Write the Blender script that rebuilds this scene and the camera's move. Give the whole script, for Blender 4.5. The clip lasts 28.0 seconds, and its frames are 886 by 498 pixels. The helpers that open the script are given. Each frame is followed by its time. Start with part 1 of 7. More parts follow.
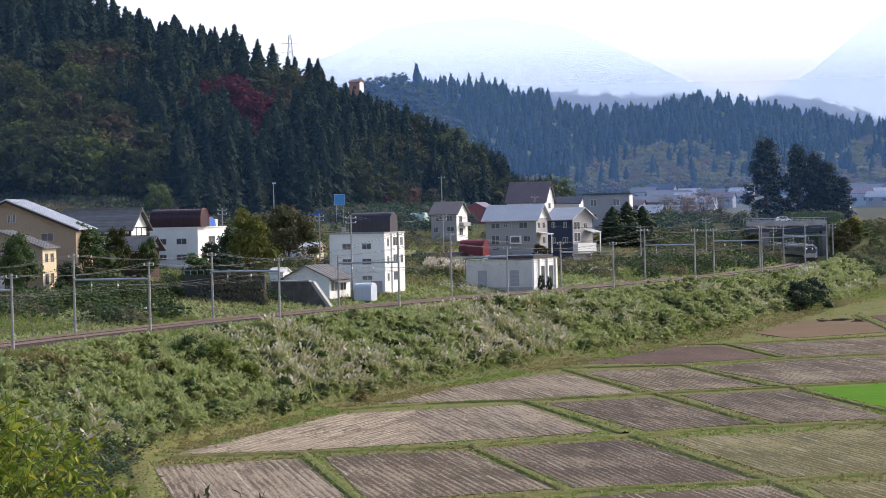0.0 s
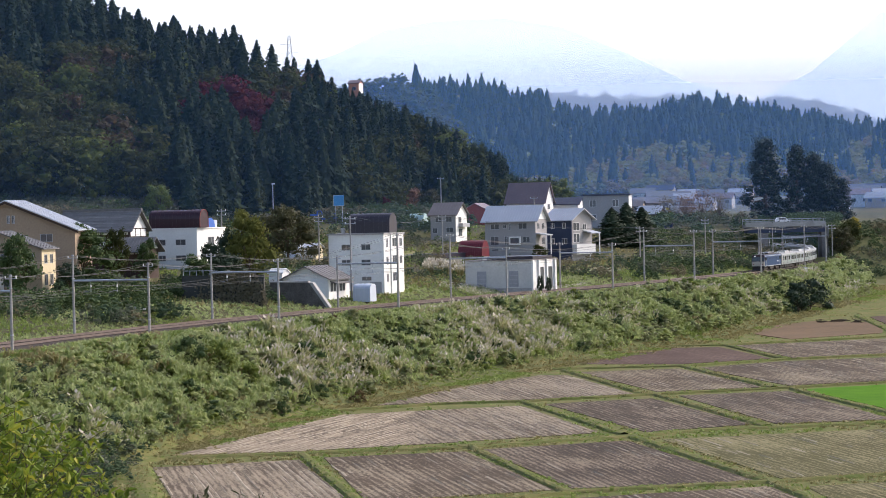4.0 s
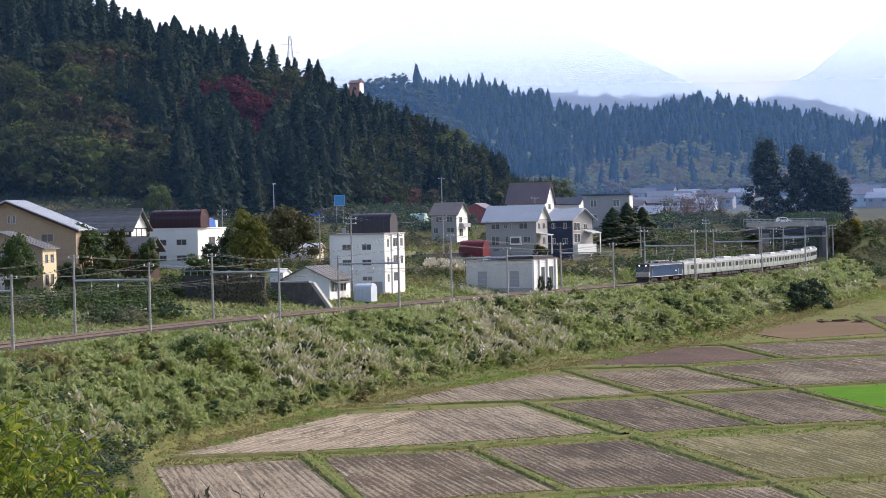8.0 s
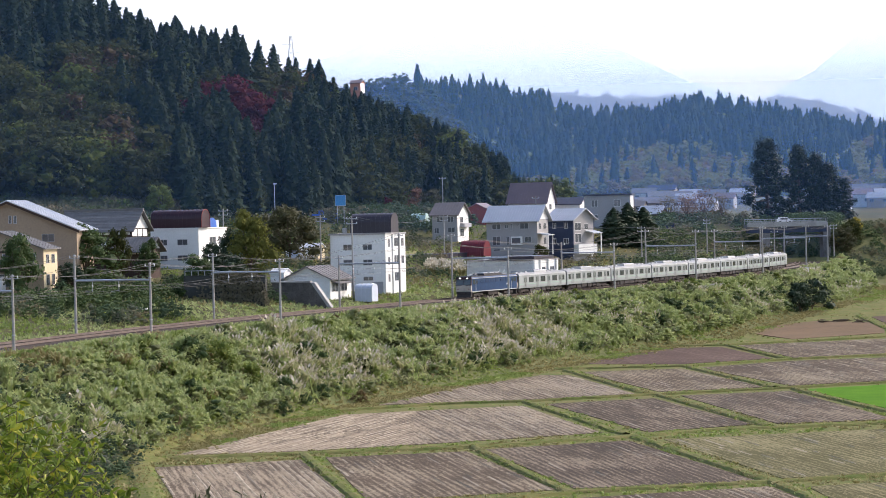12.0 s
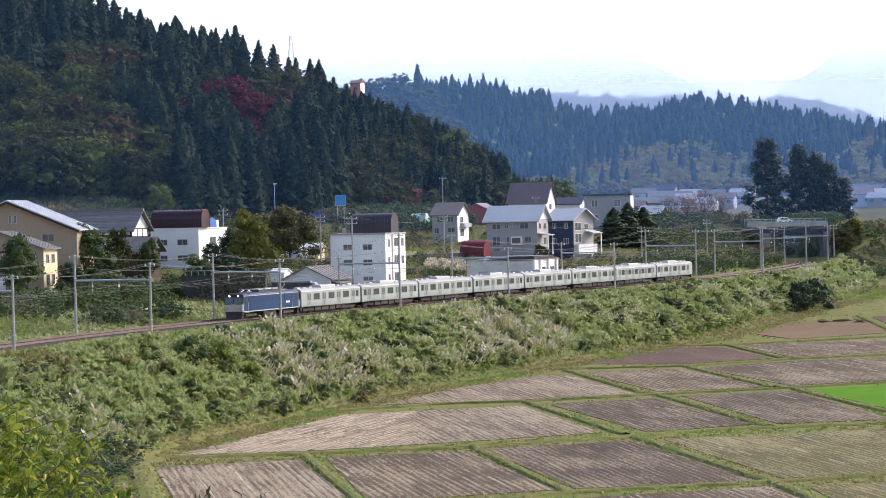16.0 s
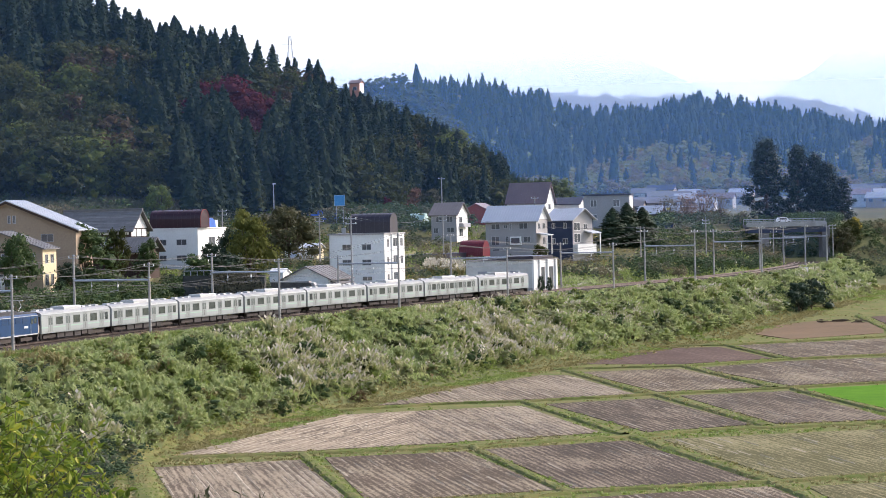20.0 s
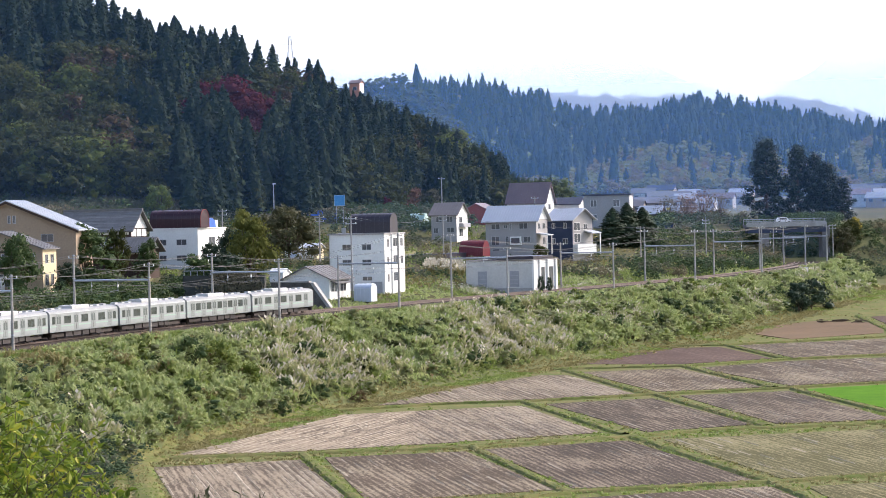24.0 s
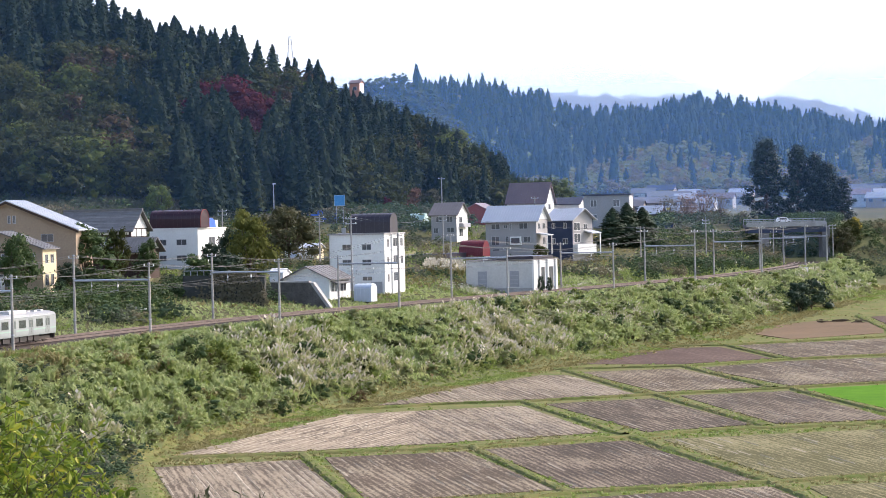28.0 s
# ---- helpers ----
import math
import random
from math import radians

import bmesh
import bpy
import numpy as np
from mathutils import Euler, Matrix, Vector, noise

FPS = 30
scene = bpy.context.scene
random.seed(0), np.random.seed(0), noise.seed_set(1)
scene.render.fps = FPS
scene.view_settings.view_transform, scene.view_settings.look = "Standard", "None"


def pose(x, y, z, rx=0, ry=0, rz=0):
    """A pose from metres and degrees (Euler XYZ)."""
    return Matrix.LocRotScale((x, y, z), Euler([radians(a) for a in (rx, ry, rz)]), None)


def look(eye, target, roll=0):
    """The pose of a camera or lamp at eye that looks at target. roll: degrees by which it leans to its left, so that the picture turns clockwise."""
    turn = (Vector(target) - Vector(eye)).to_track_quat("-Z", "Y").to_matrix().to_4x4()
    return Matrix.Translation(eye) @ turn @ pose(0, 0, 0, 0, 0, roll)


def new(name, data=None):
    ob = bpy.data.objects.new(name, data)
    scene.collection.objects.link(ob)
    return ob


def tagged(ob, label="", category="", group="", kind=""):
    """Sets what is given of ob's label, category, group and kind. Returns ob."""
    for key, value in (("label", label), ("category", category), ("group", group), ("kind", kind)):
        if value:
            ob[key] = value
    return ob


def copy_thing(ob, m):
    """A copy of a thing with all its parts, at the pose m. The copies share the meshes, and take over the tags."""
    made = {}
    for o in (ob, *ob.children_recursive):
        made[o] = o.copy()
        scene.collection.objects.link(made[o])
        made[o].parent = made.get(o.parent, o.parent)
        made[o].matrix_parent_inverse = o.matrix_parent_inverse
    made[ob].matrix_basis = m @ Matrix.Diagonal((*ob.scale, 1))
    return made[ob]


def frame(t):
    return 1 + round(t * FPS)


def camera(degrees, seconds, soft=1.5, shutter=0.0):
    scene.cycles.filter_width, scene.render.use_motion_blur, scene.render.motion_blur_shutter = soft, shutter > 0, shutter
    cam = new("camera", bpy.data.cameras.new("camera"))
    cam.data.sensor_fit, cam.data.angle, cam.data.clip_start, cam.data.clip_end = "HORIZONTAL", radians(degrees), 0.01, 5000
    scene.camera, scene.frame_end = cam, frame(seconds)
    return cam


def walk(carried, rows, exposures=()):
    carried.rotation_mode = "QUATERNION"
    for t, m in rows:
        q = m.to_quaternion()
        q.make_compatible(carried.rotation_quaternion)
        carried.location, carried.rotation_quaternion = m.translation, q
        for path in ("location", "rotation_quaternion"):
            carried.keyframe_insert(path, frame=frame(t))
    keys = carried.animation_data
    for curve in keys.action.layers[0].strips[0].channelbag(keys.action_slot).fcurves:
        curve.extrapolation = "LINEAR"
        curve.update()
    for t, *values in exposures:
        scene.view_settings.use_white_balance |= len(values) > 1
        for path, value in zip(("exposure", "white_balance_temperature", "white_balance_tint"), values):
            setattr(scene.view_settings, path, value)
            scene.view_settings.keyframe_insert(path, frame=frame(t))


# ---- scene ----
cam = camera(19.13, 28.0, soft=0.85)
EYE = (0.0, 0.0, 14.01)


def aim(yaw, lift):
    """The camera's pose: yaw to its left and lift upward, in milliradians."""
    a, b = yaw / 1000, -0.01305 + lift / 1000
    return look(EYE, (EYE[0] - 1000 * math.sin(a), 1000 * math.cos(a), EYE[2] + 1000 * b), -1.3)


walk(cam, [(t, aim(a, b)) for t, a, b in (
    (0.0, 0, -0.32), (1.0, 0, -0.32), (1.4, 0, 0), (3.2, 0, 0), (3.5, -0.3, 0), (6.1, -0.3, 0), (6.5, 0, 0), (10.6, 0, 0), (11.0, 0.32, 0),
    (16.5, 0.36, 0), (17.5, 0.97, 0), (18.4, 0.95, 0), (19.0, 0.6, 0), (19.4, 0, 0), (28.0, 0, 0))],
    [(t, e + 0.68, 6300, 16) for t, e in ((0.0, 0.26), (6.0, 0.31), (11.0, 0.40), (16.0, 0.55), (20.0, 0.60), (25.0, 0.74), (28.0, 0.78))])

# ---- daylight ----
SUN_AZ, SUN_EL = 62.0, 34.0          # degrees from +y towards +x, and above the horizon
world = bpy.data.worlds.new("sky")
scene.world = world
world.use_nodes = True
wn = world.node_tree
sky = wn.nodes.new("ShaderNodeTexSky")
sky.sky_type, sky.sun_disc = "NISHITA", False
sky.sun_elevation, sky.sun_rotation = radians(SUN_EL), radians(SUN_AZ)
sky.air_density, sky.dust_density, sky.ozone_density = 1.0, 2.6, 1.0
# a white veil of haze that thins out above the horizon
veil, lift, thin = wn.nodes.new("ShaderNodeMix"), wn.nodes.new("ShaderNodeSeparateXYZ"), wn.nodes.new("ShaderNodeMapRange")
veil.data_type, thin.interpolation_type = "RGBA", "SMOOTHSTEP"
wn.links.new(wn.nodes.new("ShaderNodeTexCoord").outputs["Generated"], lift.inputs[0])
wn.links.new(lift.outputs["Z"], thin.inputs["Value"])
for key, value in (("From Min", 0.0), ("From Max", 0.30), ("To Min", 0.7), ("To Max", 0.0)):
    thin.inputs[key].default_value = value
wn.links.new(thin.outputs[0], veil.inputs["Factor"])
wn.links.new(sky.outputs[0], veil.inputs["A"])
veil.inputs["B"].default_value = (5.6, 5.68, 5.78, 1)
wn.links.new(veil.outputs["Result"], wn.nodes["Background"].inputs[0])
wn.nodes["Background"].inputs[1].default_value = 0.15
sun = new("sun", bpy.data.lights.new("sun", "SUN"))
sun.data.energy, sun.data.angle, sun.data.color = 1.75, radians(0.6), (1.0, 0.91, 0.78)
sun_to = Vector((math.sin(radians(SUN_AZ)) * math.cos(radians(SUN_EL)), math.cos(radians(SUN_AZ)) * math.cos(radians(SUN_EL)), math.sin(radians(SUN_EL))))
sun.matrix_world = look(sun_to * 300, (0, 0, 0))

rng = np.random.default_rng(7)


# ---- materials ----
def mat(name, colour, other=None, rough=0.8, scale=1.0, fine=8.0, bump=0.0, metal=0.0, island=None, thing=None, specular=0.3, share=0.6):
    """A surface whose colour wanders between two tones at two scales; island / thing: ramp of tones by loose piece or by object."""
    m = bpy.data.materials.new(name)
    m.use_nodes = True
    n, l = m.node_tree.nodes, m.node_tree.links
    b = n["Principled BSDF"]
    b.inputs["Roughness"].default_value, b.inputs["Metallic"].default_value = rough, metal
    b.inputs["Specular IOR Level"].default_value = specular
    other = other or tuple(c * 0.75 for c in colour)
    co = n.new("ShaderNodeTexCoord")
    big, small = n.new("ShaderNodeTexNoise"), n.new("ShaderNodeTexNoise")
    for t, s, d in ((big, scale, 3.0), (small, scale * fine, 4.0)):
        t.inputs["Scale"].default_value, t.inputs["Detail"].default_value = s, d
        l.new(co.outputs["Object"], t.inputs["Vector"])
    add = n.new("ShaderNodeMath")
    add.operation = "ADD"
    l.new(big.outputs["Fac"], add.inputs[0])
    l.new(small.outputs["Fac"], add.inputs[1])
    span = n.new("ShaderNodeMapRange")
    span.inputs["From Min"].default_value, span.inputs["From Max"].default_value = 0.72, 1.28
    l.new(add.outputs[0], span.inputs["Value"])
    mix = n.new("ShaderNodeMix")
    mix.data_type = "RGBA"
    mix.inputs["A"].default_value, mix.inputs["B"].default_value = (*colour, 1), (*other, 1)
    l.new(span.outputs[0], mix.inputs["Factor"])
    out = mix.outputs["Result"]
    if island or thing:
        ramp = n.new("ShaderNodeValToRGB")
        tones = island or thing
        while len(ramp.color_ramp.elements) < len(tones):
            ramp.color_ramp.elements.new(0.5)
        for i, tone in enumerate(tones):
            ramp.color_ramp.elements[i].position = i / max(1, len(tones) - 1)
            ramp.color_ramp.elements[i].color = (*tone, 1)
        if island:
            l.new(n.new("ShaderNodeNewGeometry").outputs["Random Per Island"], ramp.inputs[0])
        else:
            l.new(n.new("ShaderNodeObjectInfo").outputs["Random"], ramp.inputs[0])
        two = n.new("ShaderNodeMix")
        two.data_type = "RGBA"
        two.inputs["Factor"].default_value = share
        l.new(out, two.inputs["A"])
        l.new(ramp.outputs[0], two.inputs["B"])
        out = two.outputs["Result"]
    l.new(out, b.inputs["Base Color"])
    if bump:
        bp = n.new("ShaderNodeBump")
        bp.inputs["Strength"].default_value, bp.inputs["Distance"].default_value = bump, 0.05
        l.new(small.outputs["Fac"], bp.inputs["Height"])
        l.new(bp.outputs[0], b.inputs["Normal"])
    return m


def leafy(name, tones, through_light=0.35, gloss=0.25, share=0.6, scale=0.15):
    """Foliage: a tone for each leaf clump, and some light let through."""
    m = mat(name, tones[0], tones[-1], 0.65 if gloss > 0.1 else 0.9, scale, 10.0, island=tones, specular=gloss, share=share)
    n, l = m.node_tree.nodes, m.node_tree.links
    b = n["Principled BSDF"]
    tr = n.new("ShaderNodeBsdfTranslucent")
    l.new(b.inputs["Base Color"].links[0].from_socket, tr.inputs["Color"])
    mx = n.new("ShaderNodeMixShader")
    mx.inputs[0].default_value = through_light
    l.new(b.outputs[0], mx.inputs[1])
    l.new(tr.outputs[0], mx.inputs[2])
    l.new(mx.outputs[0], n["Material Output"].inputs["Surface"])
    return m


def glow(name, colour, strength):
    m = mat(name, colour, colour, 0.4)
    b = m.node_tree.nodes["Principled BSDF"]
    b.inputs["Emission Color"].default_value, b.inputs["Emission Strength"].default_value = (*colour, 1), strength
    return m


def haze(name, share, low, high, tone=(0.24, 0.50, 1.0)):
    """A tinted see-through sheet standing in for hazy air, thinning out upward."""
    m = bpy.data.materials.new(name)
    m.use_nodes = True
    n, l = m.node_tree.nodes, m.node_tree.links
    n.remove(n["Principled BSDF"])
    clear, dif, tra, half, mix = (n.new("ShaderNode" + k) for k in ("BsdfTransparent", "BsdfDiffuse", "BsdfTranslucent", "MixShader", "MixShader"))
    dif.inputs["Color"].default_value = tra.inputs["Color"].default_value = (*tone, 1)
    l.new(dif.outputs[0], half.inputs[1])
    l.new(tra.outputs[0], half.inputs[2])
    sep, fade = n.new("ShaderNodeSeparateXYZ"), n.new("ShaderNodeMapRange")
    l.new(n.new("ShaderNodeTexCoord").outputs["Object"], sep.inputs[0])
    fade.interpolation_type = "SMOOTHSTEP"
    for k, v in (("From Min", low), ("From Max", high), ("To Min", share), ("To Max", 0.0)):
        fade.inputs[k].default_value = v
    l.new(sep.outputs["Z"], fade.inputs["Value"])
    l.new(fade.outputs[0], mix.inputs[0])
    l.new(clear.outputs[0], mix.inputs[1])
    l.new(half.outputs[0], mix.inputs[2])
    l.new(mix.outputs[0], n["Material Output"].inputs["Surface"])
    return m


M_GROUND = mat("meadow_grass", (0.055, 0.066, 0.027), (0.10, 0.085, 0.045), 0.95, 0.08, 14.0, 0.6, specular=0.05)
M_SLOPE = mat("embankment_soil", (0.075, 0.095, 0.036), (0.125, 0.12, 0.055), 0.95, 0.15, 10.0, 0.6, specular=0.05)
M_WOODFLOOR = mat("forest_floor", (0.035, 0.045, 0.022), (0.06, 0.055, 0.03), 0.95, 0.05, 12.0, 0.5)
M_BALLAST = mat("ballast_stone", (0.07, 0.056, 0.047), (0.042, 0.034, 0.029), 0.95, 0.7, 9.0, 0.8, specular=0.05)
M_RAIL = mat("rusty_rail", (0.10, 0.07, 0.056), (0.16, 0.125, 0.105), 0.6, 0.8, 6.0, metal=0.3)
M_SLEEPER = mat("concrete_sleeper", (0.105, 0.088, 0.075), (0.07, 0.06, 0.052), 0.95, 1.5, specular=0.05)
M_RIDGE = mat("ridge_turf", (0.09, 0.118, 0.03), (0.175, 0.15, 0.062), 0.95, 0.35, 9.0, 0.7, specular=0.05)
M_CONCRETE = mat("weathered_concrete", (0.40, 0.385, 0.36), (0.27, 0.26, 0.24), 0.85, 0.6, 8.0, 0.2)
M_POLE = mat("pole_concrete", (0.34, 0.32, 0.29), (0.25, 0.235, 0.215), 0.8, 0.9, 7.0)
M_STEEL = mat("galvanised_steel", (0.42, 0.44, 0.46), (0.30, 0.31, 0.33), 0.5, 1.0, 6.0, metal=0.5)
M_WIRE = mat("black_cable", (0.05, 0.05, 0.05), (0.09, 0.09, 0.09), 0.6)
M_BARK = mat("tree_bark", (0.10, 0.075, 0.05), (0.055, 0.04, 0.03), 0.95, 1.2, 6.0, 0.5)
M_CEDAR = leafy("cedar_needles", [(0.017, 0.030, 0.017), (0.028, 0.043, 0.023), (0.046, 0.058, 0.029)], 0.18, 0.05, 0.35, 0.08)
# lighter copy of the cedar tones: the far hills' brightness is in the colour
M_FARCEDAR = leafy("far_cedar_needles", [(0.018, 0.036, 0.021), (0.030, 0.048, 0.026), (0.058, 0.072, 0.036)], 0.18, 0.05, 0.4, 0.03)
M_OAK = leafy("oak_leaves", [(0.026, 0.039, 0.014), (0.044, 0.055, 0.019), (0.078, 0.078, 0.026)], 0.35, 0.06, 0.35, 0.09)
M_BROWNLEAF = leafy("russet_leaves", [(0.12, 0.075, 0.03), (0.15, 0.10, 0.04), (0.09, 0.085, 0.03)])
M_REDLEAF = leafy("red_autumn_leaves", [(0.075, 0.017, 0.019), (0.105, 0.024, 0.024), (0.06, 0.019, 0.017)], 0.35, 0.05)
M_LIME = leafy("yellow_green_leaves", [(0.13, 0.17, 0.03), (0.20, 0.22, 0.04), (0.09, 0.13, 0.03)], 0.4)
M_GRASS = leafy("long_grass", [(0.29, 0.35, 0.12), (0.39, 0.43, 0.18), (0.44, 0.45, 0.24), (0.19, 0.26, 0.085)], 0.5)
M_PALEGRASS = leafy("pale_pampas_blades", [(0.36, 0.37, 0.17), (0.45, 0.43, 0.25), (0.30, 0.325, 0.12), (0.40, 0.38, 0.21)], 0.5)
M_PLUME = leafy("pampas_plumes", [(0.50, 0.46, 0.36), (0.62, 0.575, 0.47), (0.40, 0.36, 0.26)], 0.3)
M_DRY = leafy("dry_stems", [(0.27, 0.20, 0.11), (0.36, 0.28, 0.16), (0.20, 0.14, 0.08)], 0.3)
M_BUSH = leafy("bush_leaves", [(0.035, 0.065, 0.022), (0.06, 0.095, 0.03), (0.085, 0.12, 0.035)])
M_FRESH = leafy("fresh_green_grass", [(0.19, 0.245, 0.06), (0.25, 0.30, 0.08), (0.14, 0.20, 0.045)], 0.4)
M_TAN = leafy("yellowing_grass", [(0.24, 0.21, 0.08), (0.31, 0.26, 0.12), (0.19, 0.18, 0.06)], 0.3)
M_VINE = leafy("vine_leaves", [(0.24, 0.29, 0.085), (0.33, 0.38, 0.14), (0.17, 0.23, 0.065), (0.39, 0.41, 0.19)], 0.5)
M_BRAMBLE = leafy("bramble_leaves", [(0.19, 0.20, 0.09), (0.26, 0.27, 0.12), (0.28, 0.29, 0.16), (0.16, 0.19, 0.075)], 0.45)
M_DARKBUSH = leafy("dark_bush_leaves", [(0.022, 0.04, 0.02), (0.035, 0.055, 0.026)], 0.2)
M_NEARLEAF = leafy("long_green_leaves", [(0.09, 0.15, 0.014), (0.21, 0.28, 0.026), (0.045, 0.08, 0.01), (0.14, 0.20, 0.02), (0.27, 0.32, 0.035), (0.36, 0.33, 0.035)], 0.33, 0.35, 0.9)
M_BROWNOAK = leafy("browning_leaves", [(0.06, 0.065, 0.028), (0.09, 0.08, 0.035), (0.05, 0.055, 0.025)])
M_RUST = leafy("rust_leaves", [(0.16, 0.075, 0.035), (0.20, 0.10, 0.045), (0.12, 0.07, 0.04)])
M_GOLD = leafy("golden_leaves", [(0.30, 0.24, 0.03), (0.38, 0.29, 0.04), (0.22, 0.20, 0.03)])
M_GIANT = leafy("old_cedar_needles", [(0.014, 0.024, 0.016), (0.020, 0.034, 0.020), (0.030, 0.044, 0.024)], 0.15)
M_DRYVINE = leafy("withered_vines", [(0.14, 0.12, 0.08), (0.10, 0.10, 0.05), (0.19, 0.16, 0.11)])
# stone darkened in its base colour for the shade it stands in
M_SHADEDSTONE = mat("shaded_stone", (0.055, 0.055, 0.05), (0.035, 0.038, 0.03), 0.9, 0.6, 6.0, 0.6)
M_SIGNBLUE = mat("sign_blue", (0.06, 0.26, 0.52), (0.05, 0.22, 0.45), 0.5, 0.5)
M_TRUCKBLUE = mat("truck_blue", (0.04, 0.13, 0.45), (0.04, 0.11, 0.38), 0.4, 0.5)
M_CARWHITE = mat("car_white", (0.75, 0.75, 0.74), (0.68, 0.68, 0.67), 0.3, 0.5)
# no lamp: the glow puts the haze into the mountains' colour
M_MOUNTAIN = glow("mountain_haze_glow", (0.91, 0.96, 1.0), 0.43)
M_YELLOWING = leafy("yellowing_olive_leaves", [(0.07, 0.085, 0.022), (0.115, 0.125, 0.032), (0.165, 0.16, 0.04)], 0.4, 0.1, 0.4, 0.4)
M_RUSSETWOOD = leafy("russet_wood_leaves", [(0.075, 0.052, 0.026), (0.095, 0.06, 0.03), (0.06, 0.058, 0.025)], 0.3, 0.05)
M_LIMEWOOD = leafy("yellow_green_wood_leaves", [(0.085, 0.105, 0.025), (0.115, 0.125, 0.03), (0.07, 0.09, 0.025)], 0.35, 0.05)
# russet tones paled for the far hills, haze put into the colour
M_FARRUSSET = leafy("hazed_russet_leaves", [(0.16, 0.105, 0.045), (0.20, 0.14, 0.055), (0.13, 0.11, 0.04)], 0.35, 0.05)
M_DRYBRUSH = leafy("dry_brush_leaves", [(0.17, 0.145, 0.085), (0.23, 0.195, 0.125), (0.13, 0.125, 0.07)], 0.3, 0.1)
M_THICKET = leafy("thicket_leaves", [(0.075, 0.095, 0.055), (0.11, 0.13, 0.08), (0.16, 0.165, 0.115)], 0.35, 0.1)
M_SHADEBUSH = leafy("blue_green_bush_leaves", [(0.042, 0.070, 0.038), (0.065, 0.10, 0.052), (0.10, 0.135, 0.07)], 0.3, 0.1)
M_SIDEOAK = leafy("side_hill_leaves", [(0.035, 0.055, 0.022), (0.06, 0.075, 0.026), (0.085, 0.08, 0.03)], 0.3, 0.05, 0.3, 0.05)
# oak tones lightened for the distant hills, brightness put into the colour
M_FAROAK = leafy("lightened_oak_leaves", [(0.11, 0.125, 0.042), (0.165, 0.165, 0.052), (0.23, 0.19, 0.065)], 0.35, 0.05)


# ---- building blocks of meshes ----
class Geo:
    """Vertices and faces of one mesh."""

    def __init__(self):
        self.v, self.f = [], []

    def add(self, verts, faces):
        k = len(self.v)
        self.v += [tuple(p) for p in verts]
        self.f += [tuple(i + k for i in f) for f in faces]
        return self

    def box(self, x0, x1, y0, y1, z0, z1):
        return self.add([(x, y, z) for z in (z0, z1) for x, y in ((x0, y0), (x1, y0), (x1, y1), (x0, y1))],
                        [(3, 2, 1, 0), (4, 5, 6, 7), (0, 1, 5, 4), (1, 2, 6, 5), (2, 3, 7, 6), (3, 0, 4, 7)])

    def prism(self, outline, y0, y1, axis="y"):
        """An outline (counter-clockwise seen from -y) in x, z drawn out along y, or in y, z along x."""
        n = len(outline)
        put = (lambda a, b, c: (a, c, b)) if axis == "y" else (lambda a, b, c: (c, a, b))
        vs = [put(a, b, y0) for a, b in outline] + [put(a, b, y1) for a, b in outline]
        return self.add(vs, [tuple(range(n)), tuple(range(2 * n - 1, n - 1, -1))] + [(i + n, (i + 1) % n + n, (i + 1) % n, i) for i in range(n)])

    def tube(self, a, b, r0, r1=None, n=8):
        a, b = Vector(a), Vector(b)
        r1 = r0 if r1 is None else r1
        q = (b - a).to_track_quat("Z", "Y")
        ring = [Vector((math.cos(2 * math.pi * i / n), math.sin(2 * math.pi * i / n), 0)) for i in range(n)]
        vs = [a + q @ (c * r0) for c in ring] + [b + q @ (c * r1) for c in ring]
        return self.add(vs, [tuple(range(n - 1, -1, -1)), tuple(range(n, 2 * n))] + [(i, (i + 1) % n, (i + 1) % n + n, i + n) for i in range(n)])

    def mesh(self, name, material):
        me = bpy.data.meshes.new(name)
        me.from_pydata(self.v, [], self.f)
        me.materials.append(material)
        me.validate()
        return me


def part(name, geo, material, parent=None, label="", at=None):
    """Links a Geo or a mesh as ONE object, under a thing or a part if one is given."""
    ob = new(name, geo.mesh(name, material) if isinstance(geo, Geo) else geo)
    if parent is not None:
        ob.parent = parent
    if at is not None:
        ob.matrix_local = at if isinstance(at, Matrix) else Matrix.Translation(at)
    return tagged(ob, label)


def thing(name, label, category, at=None, group="", kind=""):
    ob = new(name)
    if at is not None:
        ob.matrix_basis = at
    return tagged(ob, label, category, group, kind)


def heap(name, verts, tris, mats, index=None, smooth=False):
    """A large mesh of triangles out of arrays."""
    me = bpy.data.meshes.new(name)
    me.vertices.add(len(verts))
    me.vertices.foreach_set("co", np.asarray(verts, np.float32).ravel())
    me.loops.add(3 * len(tris))
    me.loops.foreach_set("vertex_index", np.asarray(tris, np.int32).ravel())
    me.polygons.add(len(tris))
    me.polygons.foreach_set("loop_start", np.arange(0, 3 * len(tris), 3, dtype=np.int32))
    if index is not None:
        me.polygons.foreach_set("material_index", np.asarray(index, np.int32))
    for m in mats:
        me.materials.append(m)
    me.update(calc_edges=True)
    me.shade_flat()
    return me


def scatter(templates, places):
    """Copies of templates (verts, tris, slots) at places (kind, x, y, z, turn, width, height) joined into arrays."""
    vs, ts, ix, k = [], [], [], 0
    for kind, x, y, z, turn, w, h in places:
        v, t, m = templates[kind]
        c, s = math.cos(turn), math.sin(turn)
        vs.append(np.column_stack(((v[:, 0] * c - v[:, 1] * s) * w + x, (v[:, 0] * s + v[:, 1] * c) * w + y, v[:, 2] * h + z)))
        ts.append(t + k)
        ix.append(m)
        k += len(v)
    return np.concatenate(vs), np.concatenate(ts), np.concatenate(ix)


